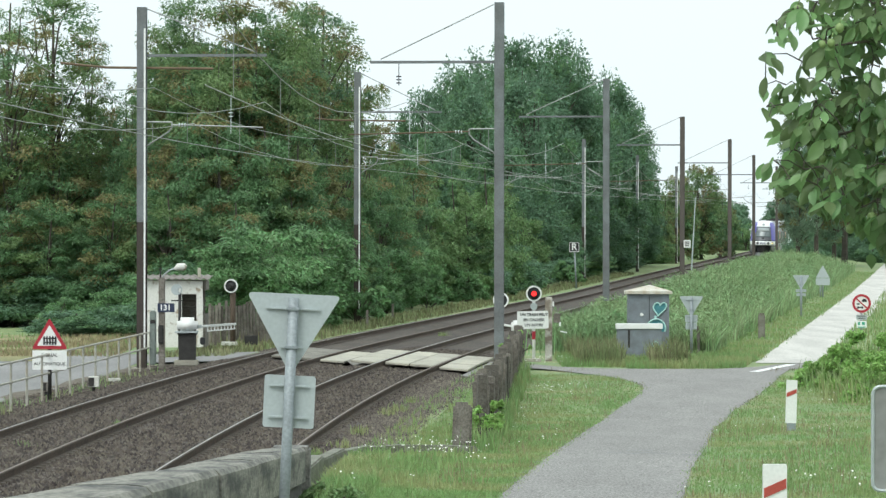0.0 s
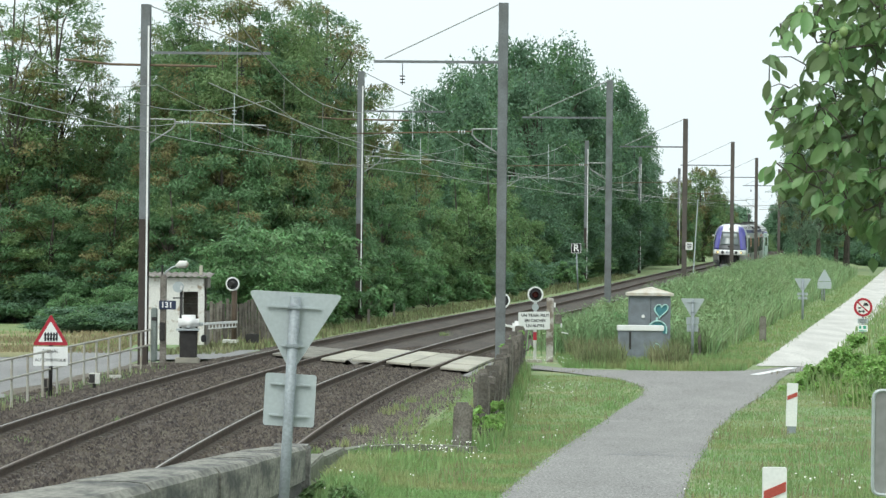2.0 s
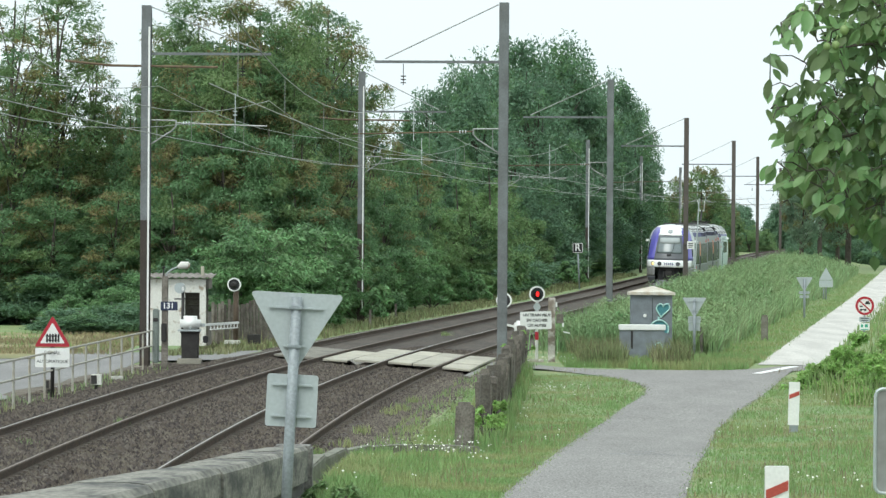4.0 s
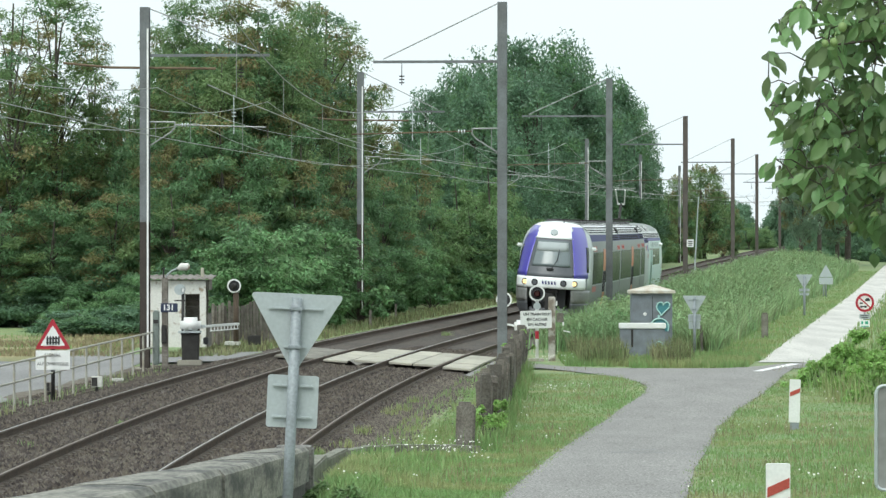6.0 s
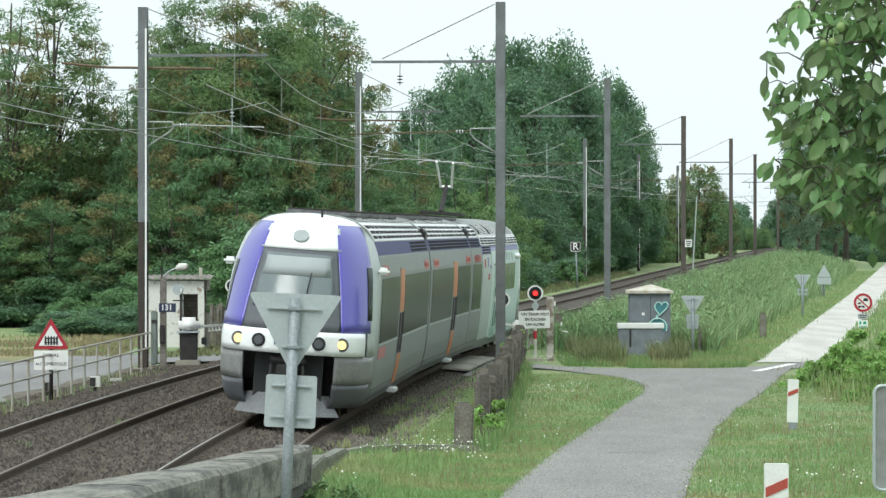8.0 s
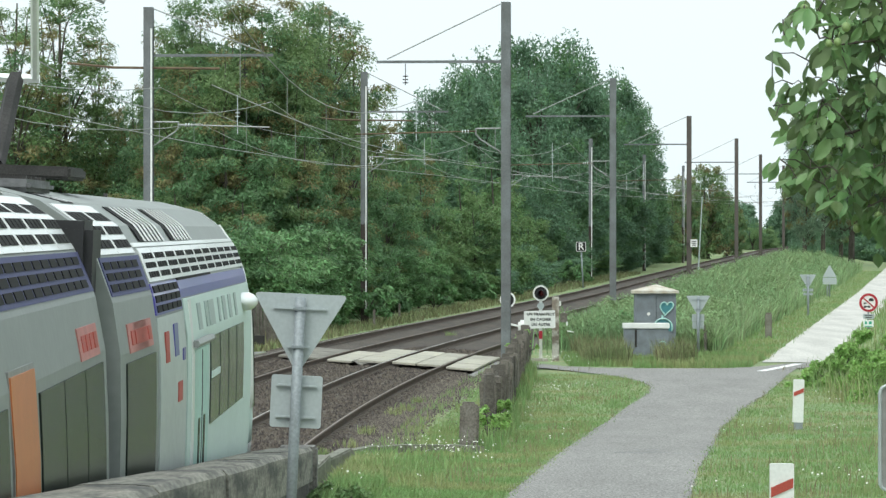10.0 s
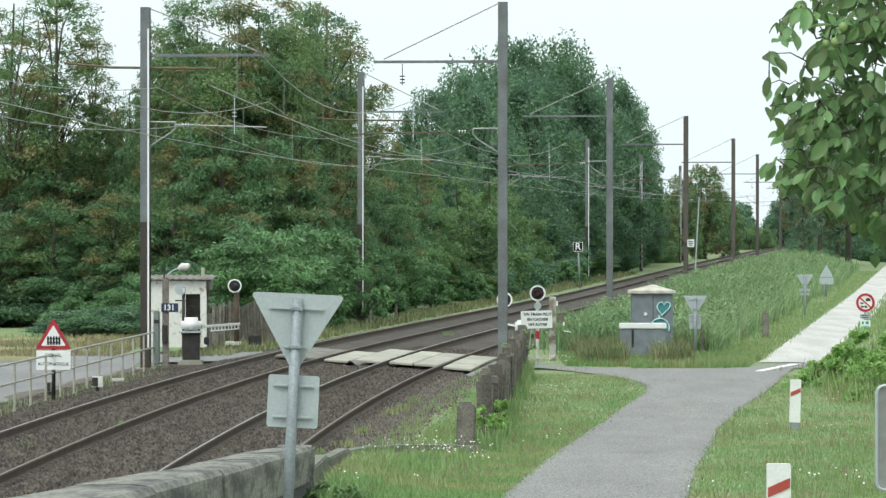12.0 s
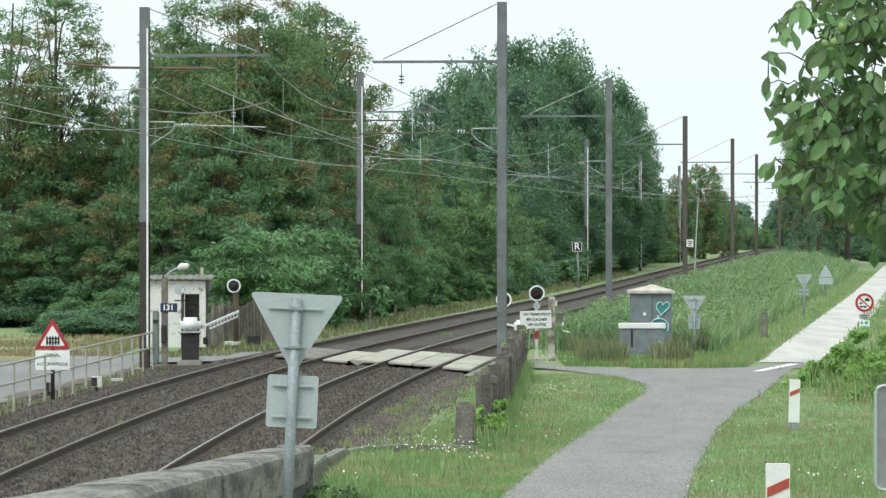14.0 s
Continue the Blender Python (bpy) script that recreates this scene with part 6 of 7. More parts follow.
def build_trees():
    # models: (height, half width of the crown) as built, then scaled a little
    locust = [tree_model(11 + i, 9, 2.6, 0.05, 105, 230, 0.1, (LEAF_MID, LEAF_OLIVE, LEAF_RUSTY), 0.85, 0.12, 0.5, 0.34, 0.3, tiers=10, share=0.3) for i in range(3)]
    tall_locust = [tree_model(15 + i, 14, 2.7, 0.1, 150, 200, 0.1, (LEAF_OLIVE, LEAF_MID, LEAF_RUSTY), 0.9, 0.16, 0.5, 0.34, 0.3, tiers=15, share=0.5, belly=0.5) for i in range(3)]
    airy = [tree_model(18 + i, 14, 2.6, 0.3, 80, 125, 0.095, (LEAF_OLIVE, LEAF_RUSTY, LEAF_DARK), 0.75, 0.18, 0.5, 0.36, 0.3, share=0.45, belly=0.55, shell=0.45) for i in range(2)]
    oak = [tree_model(31 + i, 15, 5.2, 0.02, 210, 125, 0.16, (LEAF_DARK, LEAF_MID), 1.2, 0.3, 0.75, 0.5, 0.1, share=0.25, lobes=12, shell=0.7) for i in range(3)]
    inner = tree_model(41, 10, 3.4, 0.0, 90, 110, 0.24, (LEAF_DARK,), 1.4, 0.2, 0.8, 0.55)
    low = [tree_model(44 + i, 4, 2.2, 0.0, 70, 170, 0.1, (LEAF_DARK, LEAF_MID), 0.75, 0.08, 0.55, 0.4, share=0.4) for i in range(2)]
    shrub = [tree_model(51 + i, 4.2, 2.0, 0.0, 80, 190, 0.1, (LEAF_LIGHT, LEAF_MID), 0.7, 0.06, 0.5, 0.3, 0.35, share=0.2, tiers=6) for i in range(2)]
    leafy = [tree_model(61 + i, 8, 2.5, 0.0, 100, 170, 0.095, (LEAF_LEAFY, LEAF_MID), 0.75, 0.12, 0.6, 0.5, share=0.25) for i in range(2)]
    thin = [tree_model(71 + i, 14, 2.4, 0.25, 90, 120, 0.09, (LEAF_OLIVE, LEAF_RUSTY, LEAF_MID), 0.7, 0.13, 0.5, 0.36, share=0.5, belly=0.5, shell=0.4) for i in range(2)]
    turning = tree_model(76, 11, 3.6, 0.0, 130, 120, 0.16, (LEAF_OLIVE, LEAF_RUSTY, LEAF_MID), 1.0, 0.2, 0.7, 0.5, share=0.35)
    dark = [tree_model(81 + i, 17, 4.6, 0.16, 160, 120, 0.18, (LEAF_HAZE, LEAF_DARK, LEAF_RUSTY), 1.2, 0.28, 0.6, 0.45, share=0.3) for i in range(2)]
    rnd = random.Random(4)

    def put(name, models, x, y, size, h, label, cat, group, wide=0.0, z=-0.3):
        k = h / size[0]
        w = wide / size[1] if wide else k
        m = models[rnd.randrange(len(models))] if isinstance(models, list) else models
        plant(name, m, pose(x, y, z, 0, 0, rnd.uniform(0, 360)), (w, w, k), label, cat, group)

    wood = "wood beside the railway"
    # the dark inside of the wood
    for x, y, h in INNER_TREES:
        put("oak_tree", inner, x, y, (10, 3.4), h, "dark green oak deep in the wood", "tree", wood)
    for x, y, h in ((-18.7, 163, 2.6), (-17.0, 163, 2.2), (-15.2, 163, 2.5), (-13.6, 162, 2.3), (-12.0, 162, 2.5), (-10.4, 160, 3.0), (-8.9, 162, 3.2), (-7.2, 174, 3.5), (-5.7, 187, 3.2), (-3.6, 207, 2.9), (-2.3, 218, 2.7), (-13.2, 149, 1.2), (-12.2, 150, 1.4), (-10.4, 149, 1.7)):
        put("understorey_bush", low, x, y, (4, 2.2), h, "dark undergrowth at the foot of the wood", "shrub", "undergrowth", 1.9, -0.5)
    for k in range(30):
        y = 222 + 7.5 * k
        put("understorey_bush", low if k % 3 else leafy, line_x(y) - 9.6 - 0.5 * (k % 4), y, (4, 2.2) if k % 3 else (8, 2.5), 2.2 + 0.4 * (k % 3) + 0.004 * (y - 220), "dense undergrowth beneath the oaks", "shrub", "undergrowth", 2.4, rise(y) - 0.4)
    for x, y, h in ((45.4, 590, 4.6), (46.8, 600, 4.2), (48.0, 612, 4.8), (43.5, 580, 5.2), (49.5, 640, 4.5)):
        put("distant_bush", leafy, x, y, (8, 2.5), h, "yellow-green bush in the distance", "shrub", "distant trees", 2.2)
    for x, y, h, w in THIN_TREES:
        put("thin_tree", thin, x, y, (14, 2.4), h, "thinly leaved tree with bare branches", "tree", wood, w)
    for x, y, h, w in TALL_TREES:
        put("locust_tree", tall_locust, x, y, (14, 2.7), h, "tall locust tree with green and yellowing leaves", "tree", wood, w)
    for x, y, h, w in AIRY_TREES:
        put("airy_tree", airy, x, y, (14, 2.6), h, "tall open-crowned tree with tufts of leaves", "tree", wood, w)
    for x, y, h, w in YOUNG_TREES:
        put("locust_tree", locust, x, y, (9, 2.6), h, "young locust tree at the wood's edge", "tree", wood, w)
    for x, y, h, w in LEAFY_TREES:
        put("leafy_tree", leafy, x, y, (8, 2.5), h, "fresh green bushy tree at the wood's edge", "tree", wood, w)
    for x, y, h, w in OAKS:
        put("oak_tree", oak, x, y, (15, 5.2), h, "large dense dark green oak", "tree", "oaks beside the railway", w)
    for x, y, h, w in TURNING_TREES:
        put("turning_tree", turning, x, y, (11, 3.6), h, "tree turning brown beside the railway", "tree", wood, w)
    for x, y, h in ((33.6, 532, 9.4), (37.9, 570, 9.0), (41.8, 603, 8.5), (32.0, 519, 6.4), (37.0, 562, 5.9), (36, 640, 9), (41.5, 660, 9.5), (46, 640, 8), (50, 690, 9), (55, 660, 9.5), (58, 700, 8.5), (34, 700, 10), (80, 700, 11), (88, 690, 12)):
        put("distant_tree", inner, x, y, (10, 3.4), h, "distant tree beyond the bend of the railway", "tree", "distant trees")
    for x, y, h in ((-7.5, 152, 3.6), (-6.6, 153, 4.1), (-5.9, 158, 4.1), (-5.2, 164, 4.0), (-4.5, 172, 3.4), (-3.6, 181, 3.2), (-2.5, 192, 3.3), (-1.4, 202, 3.3), (-0.1, 213, 2.8), (1.3, 226, 2.5), (2.9, 241, 2.2), (-11.1, 152, 2.3), (-12.4, 152, 1.8), (-14.2, 153, 1.5), (4.3, 254, 1.5), (5.8, 268, 1.3), (-4.4, 174, 1.9), (-2.5, 192, 1.4), (-5.5, 160, 2.4), (-0.7, 208, 1.3), (1.5, 228, 1.2)):
        put("locust_shrub", shrub, x, y, (4.2, 2.0), h, "bright green locust shrub at the foot of the wood", "shrub", "shrubs along the railway", 0.55 * h)
    # unseen trees added behind and beside the camera to darken the train's reflections
    for x, y, h in ((19, 20, 13), (21, 42, 12), (22, 64, 14), (27, 100, 13), (31, 132, 12), (14, -24, 12), (-24, 8, 13)):
        put("oak_tree", inner, x, y, (10, 3.4), h, "unseen oak added out of view to darken reflections", "tree", "trees round the viewpoint", 0, -0.1 if x > 15 or x < -15 else 1.5)
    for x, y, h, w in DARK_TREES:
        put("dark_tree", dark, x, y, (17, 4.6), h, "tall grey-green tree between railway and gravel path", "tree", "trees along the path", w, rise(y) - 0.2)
    for x, y, h in ((36.5, 405, 3.6), (37.2, 395, 4.2), (38.9, 400, 4.5), (40.4, 400, 4.2), (42.0, 395, 4.7), (44.2, 400, 4.5), (38.6, 425, 5.4), (42.0, 430, 6.0), (44.7, 425, 6.0)):
        put("dark_bush", low, x, y, (4, 2.2), h, "dark bush under the trees beyond the path", "shrub", "undergrowth")


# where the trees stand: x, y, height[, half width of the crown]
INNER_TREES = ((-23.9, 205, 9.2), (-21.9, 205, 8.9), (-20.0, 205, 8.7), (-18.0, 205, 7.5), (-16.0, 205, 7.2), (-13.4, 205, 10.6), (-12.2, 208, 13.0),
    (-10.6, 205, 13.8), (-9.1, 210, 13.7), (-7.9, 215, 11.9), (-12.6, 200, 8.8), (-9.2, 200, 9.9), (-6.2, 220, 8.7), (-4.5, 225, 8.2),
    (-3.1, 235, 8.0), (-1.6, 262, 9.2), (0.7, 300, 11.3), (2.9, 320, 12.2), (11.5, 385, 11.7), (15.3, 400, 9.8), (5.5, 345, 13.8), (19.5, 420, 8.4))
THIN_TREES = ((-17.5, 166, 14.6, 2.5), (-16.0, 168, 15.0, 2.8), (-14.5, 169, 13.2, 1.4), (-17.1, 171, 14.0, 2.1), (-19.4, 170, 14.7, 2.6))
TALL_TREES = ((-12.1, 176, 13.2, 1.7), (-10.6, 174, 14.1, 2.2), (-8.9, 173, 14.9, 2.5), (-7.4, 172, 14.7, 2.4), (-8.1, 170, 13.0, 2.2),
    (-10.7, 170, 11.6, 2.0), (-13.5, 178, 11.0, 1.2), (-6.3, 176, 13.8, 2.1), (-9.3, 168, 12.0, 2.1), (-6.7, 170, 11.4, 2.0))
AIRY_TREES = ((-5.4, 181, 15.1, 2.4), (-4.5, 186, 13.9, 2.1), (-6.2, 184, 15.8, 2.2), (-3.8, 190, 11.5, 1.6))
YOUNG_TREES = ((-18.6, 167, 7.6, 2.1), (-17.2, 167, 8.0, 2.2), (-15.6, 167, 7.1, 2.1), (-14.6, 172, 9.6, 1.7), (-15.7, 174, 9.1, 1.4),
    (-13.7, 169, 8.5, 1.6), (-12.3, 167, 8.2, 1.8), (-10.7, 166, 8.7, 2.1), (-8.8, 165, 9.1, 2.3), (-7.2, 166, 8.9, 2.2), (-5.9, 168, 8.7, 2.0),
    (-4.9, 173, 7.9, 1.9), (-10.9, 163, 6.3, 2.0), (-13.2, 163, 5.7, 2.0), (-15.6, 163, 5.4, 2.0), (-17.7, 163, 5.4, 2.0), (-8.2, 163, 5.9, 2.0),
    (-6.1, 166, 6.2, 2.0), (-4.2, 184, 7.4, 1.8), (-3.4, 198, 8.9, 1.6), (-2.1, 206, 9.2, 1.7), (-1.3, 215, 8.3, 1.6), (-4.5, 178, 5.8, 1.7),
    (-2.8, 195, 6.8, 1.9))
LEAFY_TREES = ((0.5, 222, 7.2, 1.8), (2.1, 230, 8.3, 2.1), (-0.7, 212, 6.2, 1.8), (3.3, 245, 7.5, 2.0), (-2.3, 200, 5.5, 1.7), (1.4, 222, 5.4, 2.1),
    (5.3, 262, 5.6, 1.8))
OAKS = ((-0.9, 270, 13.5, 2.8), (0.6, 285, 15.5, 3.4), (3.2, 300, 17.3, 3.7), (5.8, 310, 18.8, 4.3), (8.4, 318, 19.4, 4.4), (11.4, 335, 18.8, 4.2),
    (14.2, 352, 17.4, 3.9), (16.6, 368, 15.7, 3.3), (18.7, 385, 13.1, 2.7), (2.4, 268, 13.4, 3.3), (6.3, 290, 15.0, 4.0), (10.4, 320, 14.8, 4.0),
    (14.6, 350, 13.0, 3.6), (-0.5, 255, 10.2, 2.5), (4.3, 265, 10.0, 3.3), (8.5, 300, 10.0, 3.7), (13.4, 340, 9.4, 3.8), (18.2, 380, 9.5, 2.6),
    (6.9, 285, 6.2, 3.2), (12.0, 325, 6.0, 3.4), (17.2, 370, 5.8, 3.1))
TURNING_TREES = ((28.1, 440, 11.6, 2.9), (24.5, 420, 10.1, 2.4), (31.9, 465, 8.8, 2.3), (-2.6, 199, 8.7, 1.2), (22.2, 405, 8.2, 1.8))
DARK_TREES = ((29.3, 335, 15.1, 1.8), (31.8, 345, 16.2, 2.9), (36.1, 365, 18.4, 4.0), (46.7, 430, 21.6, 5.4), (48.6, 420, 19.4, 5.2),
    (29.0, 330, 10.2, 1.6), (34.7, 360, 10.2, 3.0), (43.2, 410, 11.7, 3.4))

build_trees()


# ---- grass, weeds and the walnut branch ----
BRUSH = material("brown_brush", (0.235, 0.22, 0.12), rough=0.8, var=0.2, scale=0.8, fine=4, bump=0, island=0.45, translucent=0.2, other=(0.16, 0.20, 0.085))


def blades(name, pts, heights, width, mat, label, seed, lean=0.45, base=None, parent=None, kind="stuff"):
    """Bent blades of grass standing at pts (x, y)."""
    rnd = np.random.default_rng(seed)
    n = len(pts)
    z = np.array([(base or ground_z)(x, y) for x, y in pts]) - 0.01
    p = np.column_stack([np.array(pts), z])
    h = rnd.uniform(heights[0], heights[1], n)
    a = rnd.uniform(0, 2 * np.pi, n)
    side = np.column_stack([np.cos(a), np.sin(a), np.zeros(n)]) * (width * rnd.uniform(0.6, 1.3, n))[:, None]
    b = rnd.uniform(0, 2 * np.pi, n)
    out = np.column_stack([np.cos(b), np.sin(b), np.zeros(n)]) * (h * lean * rnd.random(n))[:, None]
    up = np.column_stack([np.zeros(n), np.zeros(n), h])
    v = np.empty((n, 5, 3))
    v[:, 0], v[:, 1] = p - side, p + side
    mid = p + up * 0.6 + out * 0.35
    v[:, 2], v[:, 3] = mid + side * 0.8, mid - side * 0.8
    v[:, 4] = p + up + out
    k = np.arange(n)[:, None] * 5
    faces = (k + np.array([0, 1, 2, 3])).tolist() + (k + np.array([3, 2, 4])).tolist()
    me = bpy.data.meshes.new(name)
    me.from_pydata(v.reshape(-1, 3).tolist(), [], faces)
    me.materials.append(mat)
    me.update()
    return tagged(new(name, me), label, "grass", kind=kind)


def build_grass():
    rnd = np.random.default_rng(17)

    def scatter(n, y0, y1, lo, hi, keep=None, power=1.0):
        out = []
        while len(out) < n:
            y = y0 + (y1 - y0) * rnd.random() ** power
            a, b = lo(y), hi(y)
            if b <= a:
                continue
            x = a + (b - a) * rnd.random()
            if keep is None or keep(x, y):
                out.append((x, y))
        return out

    def fence_x(y):
        return 0.4 + (y - 63) * 0.0345

    def patchy(x, y):
        return noise.noise((x * 0.9, y * 0.28, 3.0)) > -0.15 + 0.3 * rnd.random()

    left = scatter(72000, 42, 104.5, lambda y: max(line_x(y) + 2.75, -1.5), lambda y: lane_edges(y)[0] + 0.08 * rnd.normal(), power=1.3)
    blades("grass_verge", left, (0.015, 0.055), 0.007, BLADE, "short green grass between fence and lane", 1, 0.8)
    right = scatter(76000, 28, 104, lambda y: lane_edges(y)[1] + 0.07 * rnd.normal(), lambda y: 0.112 * y + 1.2, power=1.2)
    blades("grass_roadside", right, (0.015, 0.06), 0.007, BLADE, "short green grass beside the lane", 2, 0.8)
    dry = scatter(3200, 42, 108, lambda y: max(line_x(y) + 3.1, -1.4), lambda y: 0.112 * y + 1, lambda x, y: not lane_edges(y)[0] < x < lane_edges(y)[1] and noise.noise((x * 0.7, y * 0.2, 9.0)) > 0.05)
    blades("dry_grass", dry, (0.06, 0.2), 0.005, DRY, "dry straw-coloured grass", 3)
    trackside = scatter(3400, 50, 112, lambda y: line_x(y) + 1.6, lambda y: max(line_x(y) + 2.4, fence_x(y) + 0.25), patchy)
    blades("trackside_weeds", trackside, (0.05, 0.24), 0.008, BLADE, "tufts of weeds along the ballast", 4)
    foot = scatter(5000, 63, 111, lambda y: fence_x(y) - 0.25, lambda y: fence_x(y) + 0.5, patchy)
    blades("fence_weeds", foot[:2600], (0.12, 0.45), 0.01, BLADE, "weeds along the sleeper fence", 5)
    verge = scatter(14000, 108.8, 119, lambda y: 3.3, lambda y: path_x(y) - 0.1, lambda x, y: y > 110.6 - 0.25 * (x - 3.2) or y > 109.2 and x > 5)
    blades("junction_verge", verge, (0.06, 0.28), 0.01, BLADE, "grass verge behind the junction", 6)
    brush = scatter(4200, 111, 121, lambda y: 3.7, lambda y: 6.9, lambda x, y: noise.noise((x * 1.2, y * 0.5, 5.0)) > -0.1)
    blades("dry_brush", brush, (0.2, 0.75), 0.012, BRUSH, "tall brown-green brush round the cabinets", 7, 0.5)
    reeds = scatter(52000, 121, 330, lambda y: line_x(y) + 2.5, lambda y: path_x(y) - 1.6, lambda x, y: noise.noise((x * 0.5, y * 0.12, 1.0)) > -0.5 * rnd.random() - 0.05, power=1.5)
    blades("tall_weeds", reeds, (0.35, 1.1), 0.022, REED, "dense tall weeds on the bank beside the railway", 8, 0.9)
    c, r = [], []
    for x, y in scatter(520, 122, 320, lambda y: line_x(y) + 2.8, lambda y: path_x(y) - 2.0, power=1.5):
        c.append((x, y, ground_z(x, y) + rnd.uniform(0.3, 0.95)))
        r.append(rnd.uniform(0.25, 0.6))
    weeds = new("leafy_weeds", leaf_mesh("leafy_weeds", c, r, 110, 0.075, [REED], 5, 0.8, 0.3))
    tagged(weeds, "leafy weeds among the tall grass", "weeds", kind="stuff")
    # stones spilled from the track bed towards the fence
    gv, gf = [], []
    for x, y in scatter(21000, 62, 110, lambda y: line_x(y) + 1.2, lambda y: line_x(y) + 2.35 + 0.25 * rnd.normal()):
        o = x - line_x(y)
        z = max(ground_z(x, y), float(np.interp(o, (1.2, 1.35, 1.75, 2.2, 2.21), (-0.17, -0.175, -0.27, -0.62, -9))) - cant(y) * o / 1.5) + 0.005
        q, k = rnd.uniform(0.015, 0.042), len(gv)
        gv += [(x - q, y - q, z), (x + q, y - 0.6 * q, z), (x + 0.7 * q, y + q, z), (x - q, y + 0.8 * q, z), (x + 0.3 * q, y, z + q * 1.1)]
        gf += [(k, k + 1, k + 4), (k + 1, k + 2, k + 4), (k + 2, k + 3, k + 4), (k + 3, k, k + 4)]
    tagged(new("spilled_ballast", mesh_of("spilled_ballast", gv, gf, SPILL)), "grey stones spilled beside the near track", "gravel", kind="stuff")
    # pale grit along the edges of the lane
    gv, gf = [], []
    for y in 40 + 64 * rnd.random(1500):
        le, ri = lane_edges(y)
        x = (le if rnd.random() < 0.5 else ri) + rnd.normal() * 0.05
        z = ground_z(x, y) + 0.012
        q = rnd.uniform(0.004, 0.011)
        k = len(gv)
        gv += [(x - q, y - q, z), (x + q, y - q, z), (x, y + q, z), (x, y, z + q * 1.3)]
        gf += [(k, k + 1, k + 3), (k + 1, k + 2, k + 3), (k + 2, k, k + 3)]
    tagged(new("lane_grit", mesh_of("lane_grit", gv, gf, ASPHALT)), "pale loose grit along the lane's edges", "grit", kind="stuff")
    # tarred cracks in the lane
    for x0, x1, y0, bend in ((2.55, 3.55, 62.2, 0.25), (3.65, 3.95, 61.6, 0.05), (2.9, 3.3, 63.4, 0.1)):
        n = 14
        cv, cf = [], []
        for i in range(n + 1):
            x = x0 + (x1 - x0) * i / n
            y = y0 + bend * math.sin(i * 0.9) + 0.12 * rnd.normal()
            wd = 0.035 + 0.03 * rnd.random()
            cv += [(x, y - wd, road_z(x, y) + 0.004), (x, y + wd, road_z(x, y) + 0.004)]
        cf = [(2 * i, 2 * i + 2, 2 * i + 3, 2 * i + 1) for i in range(n)]
        tagged(new("road_crack", mesh_of("road_crack", cv, cf, T_DARKGREY)), "dark tarred crack in the asphalt", kind="structure")
    pathside = scatter(16000, 115, 330, lambda y: path_x(y) - 2.0, lambda y: path_x(y) + 0.08 * rnd.normal(), power=1.6)
    blades("path_grass", pathside, (0.04, 0.15), 0.014, BLADE, "mown grass along the gravel path", 9)
    pathright = scatter(5000, 113, 300, lambda y: path_x(y) + 1.9, lambda y: path_x(y) + 5, power=1.6)
    blades("path_grass_outer", pathright, (0.08, 0.35), 0.02, BLADE, "grass beyond the gravel path", 10)
    far = scatter(2400, 119, 150, lambda y: -0.11 * y - 6, lambda y: line_x(y) - 7.0, lambda x, y: not (-14.5 < x < -6 and y < 124.5 or -10 < x < -4.5 and y < 136))
    blades("wood_edge_grass", far, (0.05, 0.2), 0.02, BLADE, "rough grass at the wood's edge", 11)
    fdry = scatter(14000, 118, 150, lambda y: -0.11 * y - 6, lambda y: line_x(y) - 7.5, lambda x, y: not (-14 < x < -6 and y < 124.5 or -10 < x < -4.5 and y < 136) and noise.noise((x * 0.3, y * 0.2, 4.0)) > -0.1)
    blades("wood_edge_dry_grass", fdry, (0.05, 0.2), 0.02, DRY, "dry yellow grass at the wood's edge", 12)
    cess = scatter(700, 74, 113, lambda y: line_x(y) - 7.6, lambda y: line_x(y) - 6.5, patchy)
    blades("cess_weeds", cess, (0.05, 0.25), 0.008, BLADE, "sparse weeds beside the far track", 13)
    beyond = scatter(11000, 123, 330, lambda y: line_x(y) - 8.5, lambda y: line_x(y) - 6.6, power=1.4)
    blades("far_track_grass", beyond, (0.06, 0.32), 0.022, BRUSH, "brown grass beside the far track", 14)
    # tufts between the rails
    t = []
    for px, y in ((45, 72), (215, 80), (320, 68), (560, 70), (585, 66), (610, 73), (715, 88), (735, 92), (690, 86), (790, 150), (640, 78), (470, 62)):
        x = (px - 784) * y / F
        t += [(x + rnd.normal() * 0.1, y + rnd.normal() * 0.35) for _ in range(70)]
    blades("ballast_tufts", t, (0.06, 0.2), 0.008, BLADE, "small green tufts growing in the ballast", 15, 0.6, lambda x, y: -0.24)
    edge = scatter(3600, 42.5, 60, lambda y: -1.58, lambda y: -0.75)
    blades("wall_foot_grass", edge, (0.1, 0.22), 0.008, BLADE, "longer grass along the foot of the wall", 18, 0.8, lambda x, y: ground_z(x, y) + 0.03)
    # uneven tufts in the mown grass and ragged growth along the lane
    t = []
    for x, y in scatter(420, 40, 103, lambda y: max(line_x(y) + 3.0, -1.4), lambda y: 0.112 * y + 0.6, lambda x, y: not lane_edges(y)[0] - 0.05 < x < lane_edges(y)[1] + 0.05 and noise.noise((x * 0.8, y * 0.25, 2.0)) > -0.05):
        t += [(x + 0.09 * rnd.normal(), y + 0.3 * rnd.normal()) for _ in range(22)]
    t = [p for p in t if not lane_edges(p[1])[0] < p[0] < lane_edges(p[1])[1]]
    blades("grass_tufts", t, (0.05, 0.17), 0.006, BLADE, "uneven taller tufts in the mown grass", 16, 0.8)
